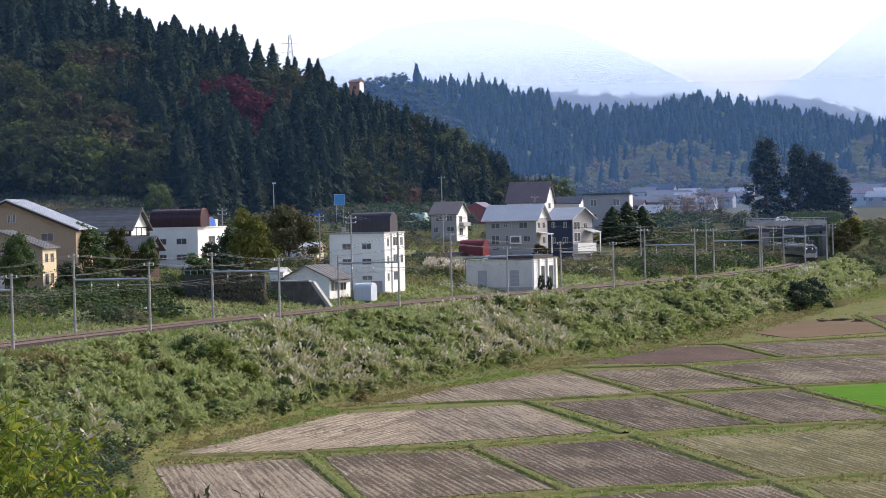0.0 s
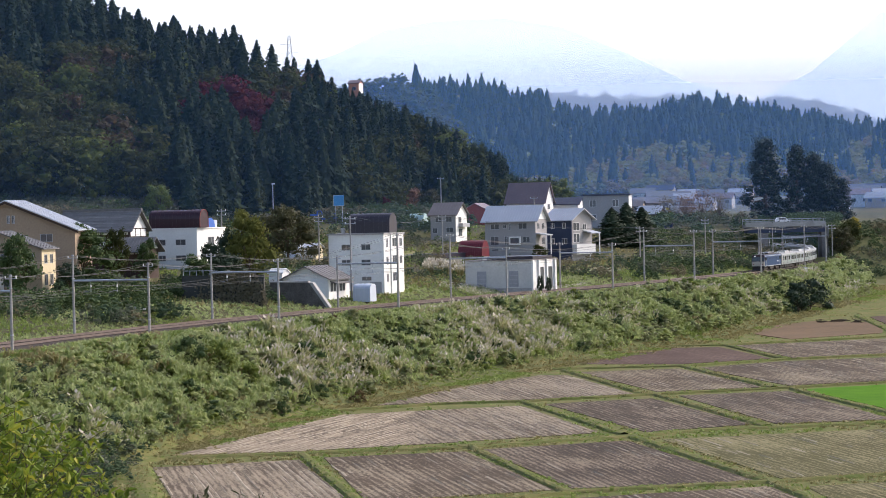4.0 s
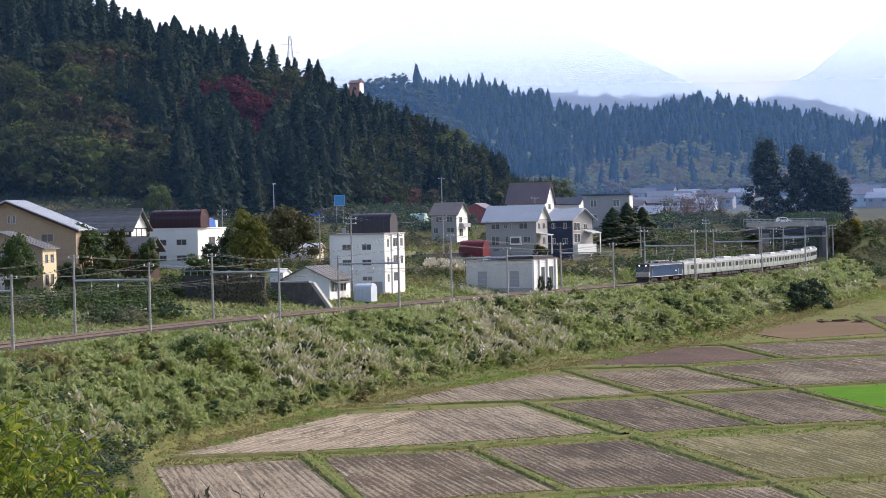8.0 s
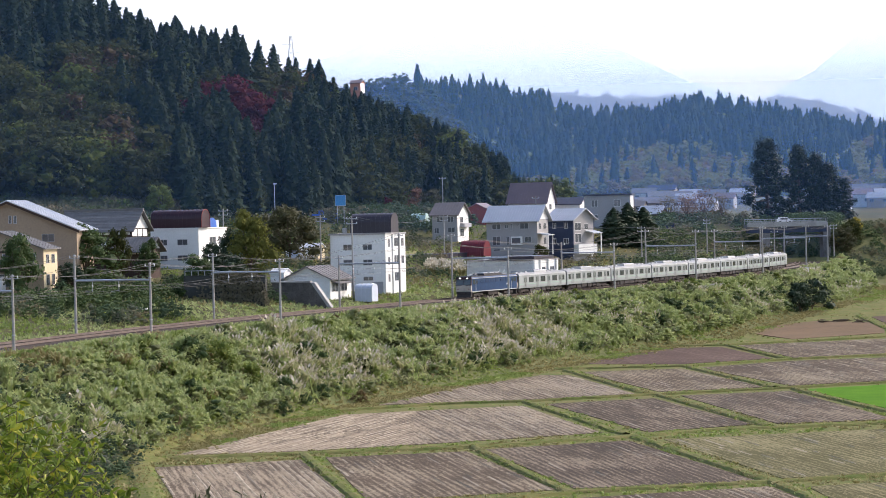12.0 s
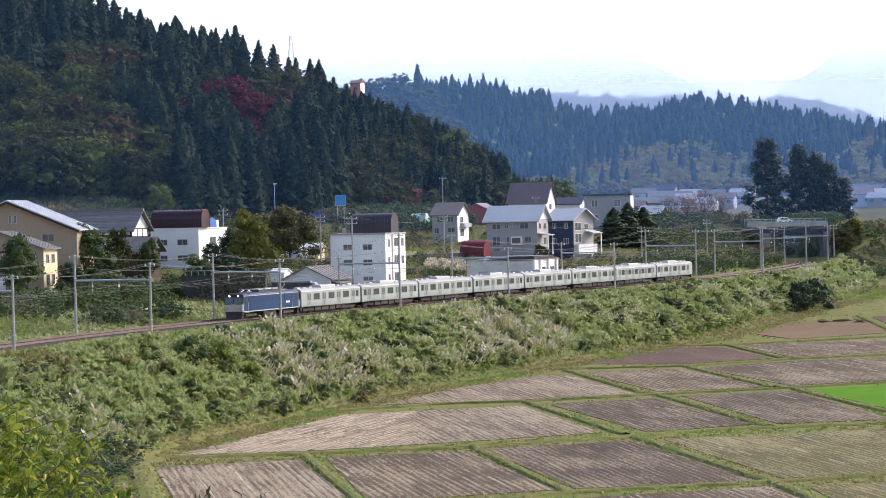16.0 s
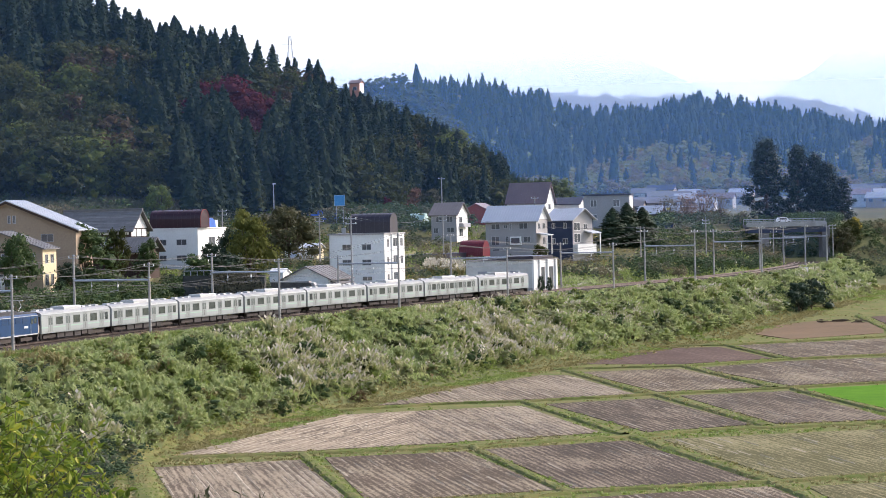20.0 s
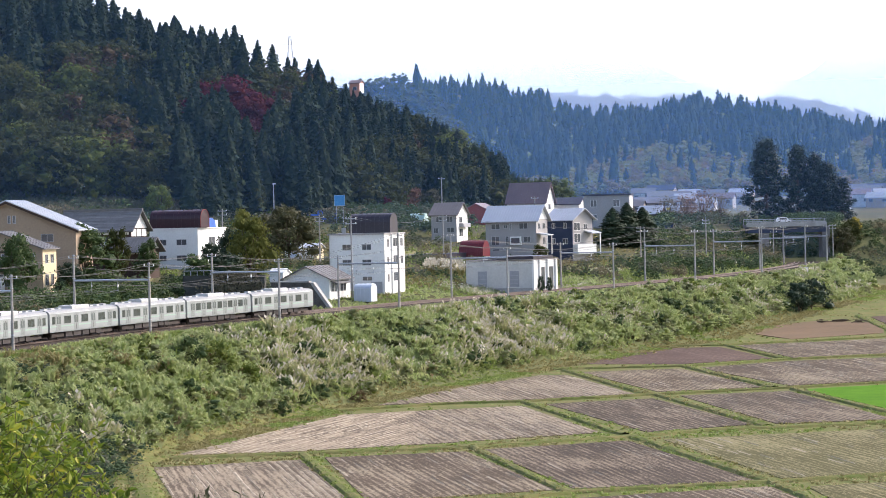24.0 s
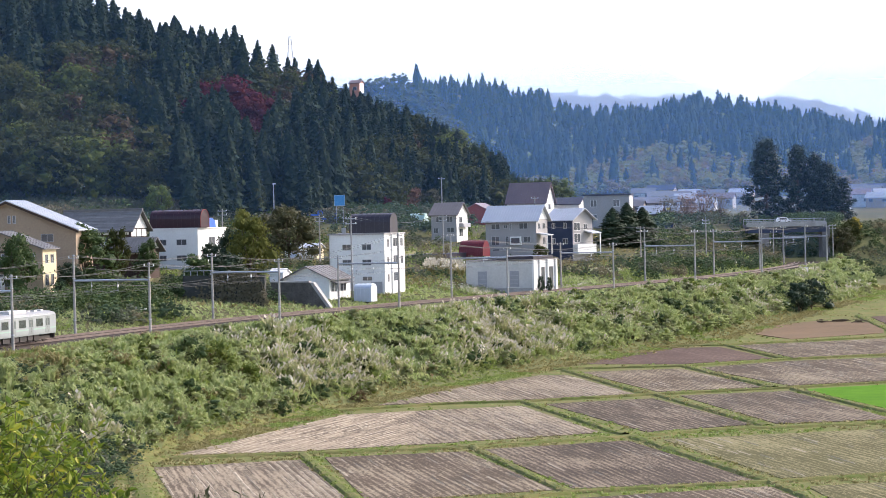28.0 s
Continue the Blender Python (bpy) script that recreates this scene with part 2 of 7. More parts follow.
# ---- the track's line: arc length to place, rail level at z = 0 ----
TRACK = [(-260, -97, 74), (-160, -79, 172), (-60, -57.65, 270.2), (-20, -48.4, 309.1), (20, -36.0, 347.1), (60, -21.0, 384.2), (100, -4.1, 420.4), (140, 13.9, 456.2),
         (180, 32.1, 491.8), (220, 49.8, 527.6), (260, 65.6, 564.2), (300, 78.8, 601.7), (340, 89.6, 640.2), (360, 93.6, 659.8), (380, 96.2, 679.6), (400, 97.2, 699.6),
         (430, 96.0, 729.5), (470, 90.5, 769), (560, 76, 858), (700, 53, 996), (900, 20, 1193)]
_s = np.array([p[0] for p in TRACK], float)
_p = np.array([p[1:] for p in TRACK], float)


def _tangents():
    d = np.diff(_p, axis=0) / np.diff(_s)[:, None]
    t = np.empty_like(_p)
    t[0], t[-1] = d[0], d[-1]
    h = np.diff(_s)
    t[1:-1] = (d[:-1] * h[1:, None] + d[1:] * h[:-1, None]) / (h[:-1] + h[1:])[:, None]
    return t


_t = _tangents()


def track(s, off=0.0):
    """Plan points at arc length s, off metres to the valley side."""
    s = np.atleast_1d(np.asarray(s, float))
    i = np.clip(np.searchsorted(_s, s) - 1, 0, len(_s) - 2)
    h = (_s[i + 1] - _s[i])[:, None]
    u = ((s - _s[i]) / h[:, 0])[:, None]
    a, b, ta, tb = _p[i], _p[i + 1], _t[i] * h, _t[i + 1] * h
    p = (2 * u**3 - 3 * u**2 + 1) * a + (u**3 - 2 * u**2 + u) * ta + (3 * u**2 - 2 * u**3) * b + (u**3 - u**2) * tb
    d = (6 * u**2 - 6 * u) * a + (3 * u**2 - 4 * u + 1) * ta + (6 * u - 6 * u**2) * b + (3 * u**2 - 2 * u) * tb
    d /= np.linalg.norm(d, axis=1)[:, None]
    return p + off * np.column_stack((d[:, 1], -d[:, 0]))


_line = track(np.arange(-260, 900, 4.0))
_dir = np.gradient(_line, axis=0)
_dir /= np.linalg.norm(_dir, axis=1)[:, None]


def beside(x, y):
    """Signed distance from the near track: positive on the valley side."""
    x, y = np.atleast_1d(np.asarray(x, float)), np.atleast_1d(np.asarray(y, float))
    out = np.empty(len(x))
    for k in range(0, len(x), 20000):
        dx, dy = x[k:k + 20000, None] - _line[None, :, 0], y[k:k + 20000, None] - _line[None, :, 1]
        i = np.argmin(dx * dx + dy * dy, axis=1)
        j = np.arange(len(i))
        dx, dy = dx[j, i], dy[j, i]
        cross = dx * _dir[i, 1] - dy * _dir[i, 0]
        out[k:k + 20000] = np.sign(cross) * np.hypot(np.abs(cross), np.maximum(0, np.abs(dx * _dir[i, 0] + dy * _dir[i, 1]) - 4))
    return out


def smooth(t):
    t = np.clip(t, 0, 1)
    return t * t * (3 - 2 * t)


def field(x, y):
    """Level of the paddy plain, which rises slowly up the valley and steeply at its head."""
    return -14.2 + 0.0085 * y + 0.0265 * np.clip(y - 490, 0, 330)


def batter(y):
    """Run over rise of the embankment, which flattens out up the valley."""
    return 1.5 + 1.5 * smooth((y - 552) / 60)


_foot_s = np.arange(-120, 430, 5.0)
_foot_y = track(_foot_s)[:, 1]
_foot_d = 3.6 - (0.75 + field(0.0, _foot_y)) * batter(_foot_y)


def bank_foot(s):
    """Distance from the near track at which the embankment meets the plain."""
    return float(np.interp(s, _foot_s, _foot_d))


# ridges of the hills: (bearing x / y, range of the foot, range of the crest, ground level of the crest)
NEAR_HILL = [(-0.40, 560, 800, 100), (-0.169, 590, 800, 73), (-0.147, 590, 800, 69), (-0.13, 595, 800, 66), (-0.113, 600, 800, 58), (-0.096, 610, 805, 55), (-0.075, 630, 820, 52),
             (-0.0635, 642, 835, 49), (-0.0486, 655, 850, 46), (-0.034, 672, 862, 42), (-0.0305, 685, 870, 40), (-0.027, 695, 878, 39), (-0.017, 730, 885, 37), (-0.006, 755, 895, 33), (0.0025, 770, 900, 30), (0.0174, 805, 912, 26),
             (0.026, 835, 920, 17), (0.036, 860, 930, 10), (0.042, 890, 940, 7), (0.08, 900, 960, 6), (0.5, 900, 960, 5)]
SIDE_HILL = [(-0.4, 1000, 1150, 40), (-0.06, 1000, 1150, 52), (-0.038, 1000, 1150, 60), (-0.028, 1000, 1150, 66), (-0.0165, 1000, 1150, 66), (-0.0125, 1000, 1150, 63), (-0.002, 1000, 1150, 58),
             (0.004, 1000, 1150, 48), (0.011, 1000, 1150, 32), (0.02, 1000, 1150, 12), (0.05, 1000, 1150, 8), (0.5, 1000, 1150, 8)]
MID_HILL = [(-0.4, 1300, 1700, 80), (-0.05, 1300, 1700, 83), (-0.019, 1300, 1720, 83), (0.003, 1290, 1720, 86), (0.016, 1285, 1720, 87), (0.028, 1280, 1720, 80), (0.04, 1275, 1720, 77), (0.047, 1270, 1720, 69),
            (0.061, 1270, 1720, 66), (0.079, 1270, 1720, 66), (0.089, 1270, 1720, 70), (0.096, 1275, 1720, 73), (0.104, 1280, 1720, 74), (0.112, 1280, 1720, 70), (0.12, 1285, 1720, 68), (0.129, 1290, 1720, 64),
            (0.141, 1295, 1720, 60), (0.155, 1300, 1720, 55), (0.17, 1300, 1720, 55), (0.4, 1300, 1800, 50)]
BACK_HILL = [(-0.4, 2000, 2600, 100), (0.0, 2000, 2600, 110), (0.026, 2000, 2600, 124), (0.041, 2000, 2600, 126), (0.0506, 2000, 2600, 127), (0.06, 2000, 2600, 124), (0.092, 2000, 2600, 121), (0.114, 2000, 2600, 114),
             (0.127, 2000, 2600, 118), (0.139, 2000, 2600, 115), (0.148, 2000, 2600, 111), (0.1555, 2000, 2600, 105), (0.1614, 2000, 2600, 100), (0.165, 2000, 2600, 93), (0.17, 2000, 2600, 86), (0.22, 2000, 2600, 80), (0.5, 2000, 2600, 80)]


def hill(x, y, base, rows, back):
    a = x / np.maximum(y, 1)
    r = np.array(rows)
    foot, crest, top = (np.interp(a, r[:, 0], r[:, i]) for i in (1, 2, 3))
    up = smooth((y - foot) / (crest - foot)) * 0.5 + 0.5 * np.clip((y - foot) / (crest - foot), 0, 1)
    down = np.clip((y - crest) / back, 0, 1)
    return np.where(y > foot, np.maximum(base, base + (top - base) * up * (1 - 0.75 * smooth(down))), base)


def ground(x, y):
    """Height of the land."""
    x, y = np.atleast_1d(np.asarray(x, float)), np.atleast_1d(np.asarray(y, float))
    d = beside(x, y)
    valley = np.maximum(field(x, y), -0.75 - np.maximum(0, d - 3.6) / batter(y))
    q = np.maximum(0, -d - 8.5)
    terrace = np.where(q > 0, 0.1 * q - 0.5 + 0.5 * smooth(q / 8), -0.75 + 0.25 * smooth((-d - 6.5) / 2))
    terrace = np.minimum(terrace + 6 * smooth((y - 600) / 110) * smooth(q / 30), 13 + 0.01 * q)
    z = np.where(d > 0, valley, terrace)
    far = smooth((y - 760) / 200)
    z = z * (1 - far) + far * np.minimum(9 + 0.03 * np.maximum(y - 860, 0), 19)
    z = np.where((y > 650) & (y < 900), np.maximum(z, -4 + 13.6 * smooth((y - 650) / 75)), z)
    cut = smooth((np.abs(d + 1.9) - 6.0) / 5) + smooth((y - 930) / 30)
    z = np.where(y > 680, -0.75 + (z + 0.75) * np.clip(cut, 0, 1), z)
    bank = 12.3 - 0.36 * np.hypot(np.maximum(0, np.abs(x) - 60) * 0.5, y)
    z = np.where(y < 140, np.maximum(z, bank), z)
    far_y = float(y.max())
    for rows, back, start in ((NEAR_HILL, 500, 560), (SIDE_HILL, 150, 1000), (MID_HILL, 700, 1270), (BACK_HILL, 900, 2000)):
        if far_y > start:
            z = hill(x, y, z, rows, back)
    return z


def level(x, y):
    return float(ground(x, y)[0])


def lines(*spans):
    out = []
    for a, b, step in spans:
        out += list(np.arange(a, b, step))
    return np.array(out + [spans[-1][1]], float)


def make_ground():
    xs = lines((-4000, -1000, 250), (-1000, -420, 29), (-420, -130, 7.25), (-130, 130, 2), (130, 420, 7.25), (420, 1000, 29), (1000, 4000, 250))
    ys = lines((-600, 0, 60), (0, 240, 8), (240, 720, 2), (720, 1000, 5), (1000, 2800, 25), (2800, 4900, 150))
    gx, gy = np.meshgrid(xs, ys)
    x, y = gx.ravel(), gy.ravel()
    z = ground(x, y)
    nx = len(xs)
    i = (np.arange(len(ys) - 1)[:, None] * nx + np.arange(nx - 1)[None, :]).ravel()
    tris = np.concatenate((np.column_stack((i, i + 1, i + nx + 1)), np.column_stack((i, i + nx + 1, i + nx))))
    cx, cy = x[tris].mean(1), y[tris].mean(1)
    a = cx / np.maximum(cy, 1)
    r = np.array(NEAR_HILL)
    wood = cy > np.interp(a, r[:, 0], r[:, 1]) - 4
    d = beside(cx, cy)
    slot = np.where(wood, 2, np.where((d > 0) & (d < 19) & (cy < 760), 1, np.where((d > 0) & (cy < 640) & (cy > 200), 3, 0)))
    ob = new("ground", heap("ground", np.column_stack((x, y, z)), tris, [M_GROUND, M_SLOPE, M_WOODFLOOR, M_RIDGE], slot))
    tagged(ob, "grassy valley floor, embankment and wooded hills", "ground", kind="structure")


make_ground()


# ---- railway ----
def ribbon(s, outline):
    """A cross-section (offset to the valley side, height) swept along the track."""
    rows = [np.column_stack((track(s, o), np.full(len(s), z))) for o, z in outline]
    n, m = len(s), len(outline)
    v = np.stack(rows, 1).reshape(-1, 3)
    f = [(i * m + j, (i + 1) * m + j, (i + 1) * m + j + 1, i * m + j + 1) for i in range(n - 1) for j in range(m - 1)]
    return Geo().add(v, f)


CENTRE = -1.3          # middle of the near track from the fitted line


def make_railway():
    s = np.arange(-240, 620, 4.0)
    tagged(part("track_bed", ribbon(s, [(2.9, -1.2), (1.2, -0.22), (-7.0, -0.22), (-8.6, -1.2)]), M_BALLAST), "brown crushed-stone ballast under two tracks", "track bed", kind="structure")
    for off in (CENTRE, CENTRE - 3.7):
        for side in (-0.555, 0.555):
            o = off + side
            rail = part("rail", ribbon(s, [(o + 0.07, -0.15), (o + 0.035, -0.13), (o + 0.035, 0), (o - 0.035, 0), (o - 0.035, -0.13), (o - 0.07, -0.15)]), M_RAIL)
            tagged(rail, "long rusty steel rail on concrete sleepers", "rail", "rails of the line", "structure")
    g = Geo()
    for k in np.arange(-40, 420, 0.62):
        for off in (CENTRE, CENTRE - 3.7):
            a, b = track(k, off - 1.0)[0], track(k, off + 1.0)[0]
            q = (b - a) / 2.0
            w = np.array((-q[1], q[0])) * 0.12
            g.add([(*(a - w), -0.16), (*(b - w), -0.16), (*(b + w), -0.16), (*(a + w), -0.16), (*(a - w), -0.24), (*(b - w), -0.24), (*(b + w), -0.24), (*(a + w), -0.24)],
                  [(0, 1, 2, 3), (0, 4, 5, 1), (1, 5, 6, 2), (2, 6, 7, 3), (3, 7, 4, 0)])
    tagged(part("sleepers", g, M_SLEEPER), "rows of grey concrete sleepers in ballast", "sleepers", kind="stuff")


make_railway()


# ---- paddies ----
def soil(name, earth, straw, angle, spacing, share):
    """Harvested paddy: earth with broken rows of pale stubble and straw, drawn out along the rows."""
    m = mat(name, earth, tuple(c * 0.7 for c in earth), 0.95, 0.10, 30.0, 0.8, specular=0.05)
    n, l = m.node_tree.nodes, m.node_tree.links
    co, mp = n.new("ShaderNodeTexCoord"), n.new("ShaderNodeMapping")
    mp.inputs["Rotation"].default_value = (0, 0, radians(angle))
    l.new(co.outputs["Object"], mp.inputs["Vector"])

    def streaks(across, along, detail):
        q, t = n.new("ShaderNodeMapping"), n.new("ShaderNodeTexNoise")
        q.inputs["Scale"].default_value = (across, along, 1.0)
        t.inputs["Scale"].default_value, t.inputs["Detail"].default_value, t.inputs["Roughness"].default_value = 1.0, detail, 0.6
        l.new(mp.outputs[0], q.inputs["Vector"])
        l.new(q.outputs[0], t.inputs["Vector"])
        return t.outputs["Fac"]

    w = n.new("ShaderNodeTexWave")
    w.inputs["Scale"].default_value, w.inputs["Distortion"].default_value = 0.314 / spacing, 0.8
    w.inputs["Detail"].default_value, w.inputs["Detail Scale"].default_value = 2.0, 0.6
    l.new(mp.outputs[0], w.inputs["Vector"])
    total = None
    for fac, weight in ((streaks(1.7 / spacing, 0.10, 5.0), 0.42), (streaks(4.2, 1.9, 6.0), 0.72), (w.outputs["Fac"], 0.085), (streaks(0.10, 0.05, 4.0), 0.40)):
        k = n.new("ShaderNodeMath")
        k.operation = "MULTIPLY_ADD"
        l.new(fac, k.inputs[0])
        k.inputs[1].default_value = weight
        if total is None:
            k.inputs[2].default_value = 0.0
        else:
            l.new(total, k.inputs[2])
        total = k.outputs[0]
    rg = n.new("ShaderNodeMapRange")
    rg.inputs["From Min"].default_value, rg.inputs["From Max"].default_value = 0.89 - share * 0.28, 1.03 - share * 0.28
    l.new(total, rg.inputs["Value"])
    b = n["Principled BSDF"]
    mix = n.new("ShaderNodeMix")
    mix.data_type = "RGBA"
    l.new(b.inputs["Base Color"].links[0].from_socket, mix.inputs["A"])
    mix.inputs["B"].default_value = (*straw, 1)
    l.new(rg.outputs[0], mix.inputs["Factor"])
    l.new(mix.outputs["Result"], b.inputs["Base Color"])
    return m


EARTH, STRAW = (0.09, 0.067, 0.05), (0.29, 0.235, 0.165)
S_PALE = soil("straw_strewn_soil", (0.11, 0.085, 0.06), STRAW, -10, 0.78, 0.5)
S_FANNED = soil("fanned_straw_soil", (0.125, 0.098, 0.07), STRAW, 19, 0.78, 0.62)
S_MIX = soil("stubble_soil", (0.09, 0.068, 0.048), (0.27, 0.22, 0.15), -11, 0.8, 0.34)
S_DARK = soil("tilled_dark_soil", (0.072, 0.056, 0.042), (0.21, 0.168, 0.118), -10, 0.75, 0.36)
S_GREENISH = soil("regrown_stubble_soil", (0.095, 0.088, 0.038), (0.22, 0.19, 0.10), -12, 0.8, 0.4)
S_TILLED = soil("bare_tilled_soil", (0.10, 0.068, 0.055), (0.15, 0.105, 0.08), -10, 0.9, 0.3)
S_GREEN = mat("bright_green_crop", (0.085, 0.19, 0.013), (0.06, 0.145, 0.012), 0.9, 0.3, 20.0, 0.5, specular=0.02)
S_CLAY = mat("bare_reddish_clay", (0.17, 0.115, 0.07), (0.125, 0.09, 0.055), 0.95, 0.12, 10.0, 0.5, specular=0.05)

PADDIES = (
    ("harvested paddy with pale straw rows", S_PALE, ((-30.9, 275.4), (-15.8, 280.1), (-8.9, 240.5), (-25.4, 243.7))),
    ("harvested paddy of brown stubble rows", S_MIX, ((-13.2, 281.9), (2.0, 285.0), (10.0, 246.7), (-7.4, 240.3))),
    ("harvested paddy of dark stubble rows", S_DARK, ((3.8, 286.7), (20.2, 293.1), (29.4, 250.0), (11.8, 247.4))),
    ("harvested paddy with greenish regrowth", S_GREENISH, ((24.1, 293.5), (54.6, 301.2), (47.9, 255.7), (32.0, 252.0))),
    ("harvested paddy of pale stubble rows", S_MIX, ((8.0, 238.3), (30.0, 245.5), (33.0, 226), (10.0, 222))),
    ("harvested paddy with greenish regrowth and ruts", S_GREENISH, ((33.4, 244.7), (46.3, 248.2), (41.7, 226.7), (35.0, 224.2))),
    ("wide harvested paddy with a curved edge and fanned straw rows", S_FANNED, ((-30.2, 287.6), (-23.9, 305.8), (-13.3, 336.3), (-4.0, 339.5), (-4.0, 294.1), (-16.4, 289.4))),
    ("wide harvested paddy with pale straw rows", S_PALE, ((-4.0, 339.5), (9.7, 344.1), (17.8, 303.5), (-0.3, 295.4), (-4.0, 294.1))),
    ("harvested paddy of dark soil with straw lines", S_DARK, ((13.1, 345.9), (27.6, 351.2), (36.0, 309.7), (23.0, 303.0))),
    ("harvested paddy of brown soil", S_DARK, ((31.5, 354.6), (46.7, 358.4), (53.2, 312.3), (38.9, 309.8))),
    ("paddy of bright green late crop", S_GREEN, ((49.0, 360.8), (68.7, 368.7), (66.7, 323.2), (55.4, 323.7))),
    ("three-cornered harvested paddy with pale straw", S_PALE, ((-9.3, 350.4), (0.5, 375.5), (14.3, 399.9), (18.5, 398.6), (25.7, 359.6), (11.1, 354.1))),
    ("harvested paddy of dark soil and straw lines", S_MIX, ((20.5, 404.8), (36.4, 407.5), (44.2, 366.5), (29.2, 362.6))),
    ("harvested paddy of grey-brown stubble", S_MIX, ((39.2, 408.2), (54.9, 419.6), (78.1, 424.1), (70.8, 376.1), (48.0, 368.5))),
    ("tilled paddy of bare purplish earth", S_TILLED, ((20.6, 424.0), (34.2, 460.1), (48.1, 459.9), (53.0, 426.4), (37.4, 418.2))),
    ("harvested paddy of brown soil with straw lines", S_MIX, ((51.4, 463.6), (87.5, 476.7), (80.0, 435.3), (56.6, 427.0))),
    ("patch of bare reddish clay at the bank's foot", S_CLAY, ((58.4, 495.8), (64.1, 513.4), (74.5, 524.1), (85.9, 514.9), (82.0, 491.1), (63.1, 478.7))),
    ("tilled paddy of dark brown earth", S_TILLED, ((86.0, 531.0), (120.0, 545.0), (116.0, 490.0), (86.0, 486.0))),
)


def make_paddies():
    for label, m, corners in PADDIES:
        n = len(corners)
        top = [(x, y, float(field(x, y)) + 0.06) for x, y in corners]
        low = [(x, y, z - 0.4) for x, y, z in top]
        g = Geo().add(top + low, [tuple(range(n - 1, -1, -1))] + [(i, (i + 1) % n, (i + 1) % n + n, i + n) for i in range(n)])
        tagged(part("paddy_field", g, m), label, "paddy field", "paddy fields of the plain", "structure")


RIDGES = (
    (1.7, ((-33.7, 280.0), (-30.7, 284.7), (-15.8, 286.2), (2.7, 289.4), (21.0, 297.7), (30.1, 303.2), (51.8, 307.2), (66.9, 311))),
    (1.3, ((-4, 238), (6.0, 239.9), (11.5, 244), (19.8, 246.2), (30.8, 248.9), (42.6, 252.7), (56.7, 256))),
    (1.3, ((-15.8, 286.2), (-7.4, 236))), (1.1, ((2.7, 289.4), (11.1, 243.6))), (1.5, ((21.0, 297.7), (30.8, 248.3), (34.2, 223))),
    (0.9, ((-14.3, 341.8), (0.0, 349.6), (10.4, 350.4), (26.6, 356.4), (30.2, 357.3), (47.2, 363.4), (62.3, 369.5), (78.5, 374))),
    (1.2, ((10.4, 349.5), (20.3, 300.0))), (1.5, ((28.8, 356.7), (37.4, 307))), (1.3, ((47.8, 361.2), (54.2, 321.5), (55.9, 309))),
    (1.1, ((16.8, 411.8), (37.8, 412.6), (55.0, 423.2), (72.3, 428.7), (89, 432))),
    (1.7, ((18.8, 409), (27.6, 358.0))), (1.5, ((37.7, 411.4), (45.6, 365.0))),
    (1.0, ((34.5, 465.1), (49.4, 464.4), (80.7, 478.7), (104, 489))), (0.9, ((49.6, 464.4), (54.8, 423.0))), (2.6, ((-33.0, 279.8), (-26.5, 236))),
    (1.4, ((84.0, 486), (84.0, 534))))


def make_ridges():
    for width, pts in RIDGES:
        v, f = [], []
        fine = []
        for (ax, ay), (bx, by) in zip(pts, pts[1:]):
            n = max(2, int(math.hypot(bx - ax, by - ay) / 1.5))
            fine += [(ax + (bx - ax) * i / n, ay + (by - ay) * i / n) for i in range(n)]
        fine.append(pts[-1])
        for i, (x, y) in enumerate(fine):
            x0, y0 = fine[max(0, i - 1)]
            x1, y1 = fine[min(len(fine) - 1, i + 1)]
            l = math.hypot(x1 - x0, y1 - y0)
            nx, ny = -(y1 - y0) / l, (x1 - x0) / l
            z = float(field(x, y))
            for o, h in ((-0.62, -0.05), (-0.36, 0.24), (0.0, 0.32), (0.36, 0.24), (0.62, -0.05)):
                j = rng.uniform(-0.08, 0.08, 2)
                v.append((x + nx * (o * width + j[0]), y + ny * (o * width + j[0]), z + h + j[1] * 0.7))
        f = [(i * 5 + j + 1, i * 5 + j, i * 5 + j + 5, i * 5 + j + 6) for i in range(len(fine) - 1) for j in range(4)]
        tagged(part("field_ridge", Geo().add(v, f), M_RIDGE), "grass-grown earth ridge between paddies", "field ridge", "ridges between paddies", "structure")


def inside(x, y, corners):
    hit = False
    for (ax, ay), (bx, by) in zip(corners, corners[1:] + corners[:1]):
        if (ay > y) != (by > y) and x < (bx - ax) * (y - ay) / (by - ay) + ax:
            hit = not hit
    return hit


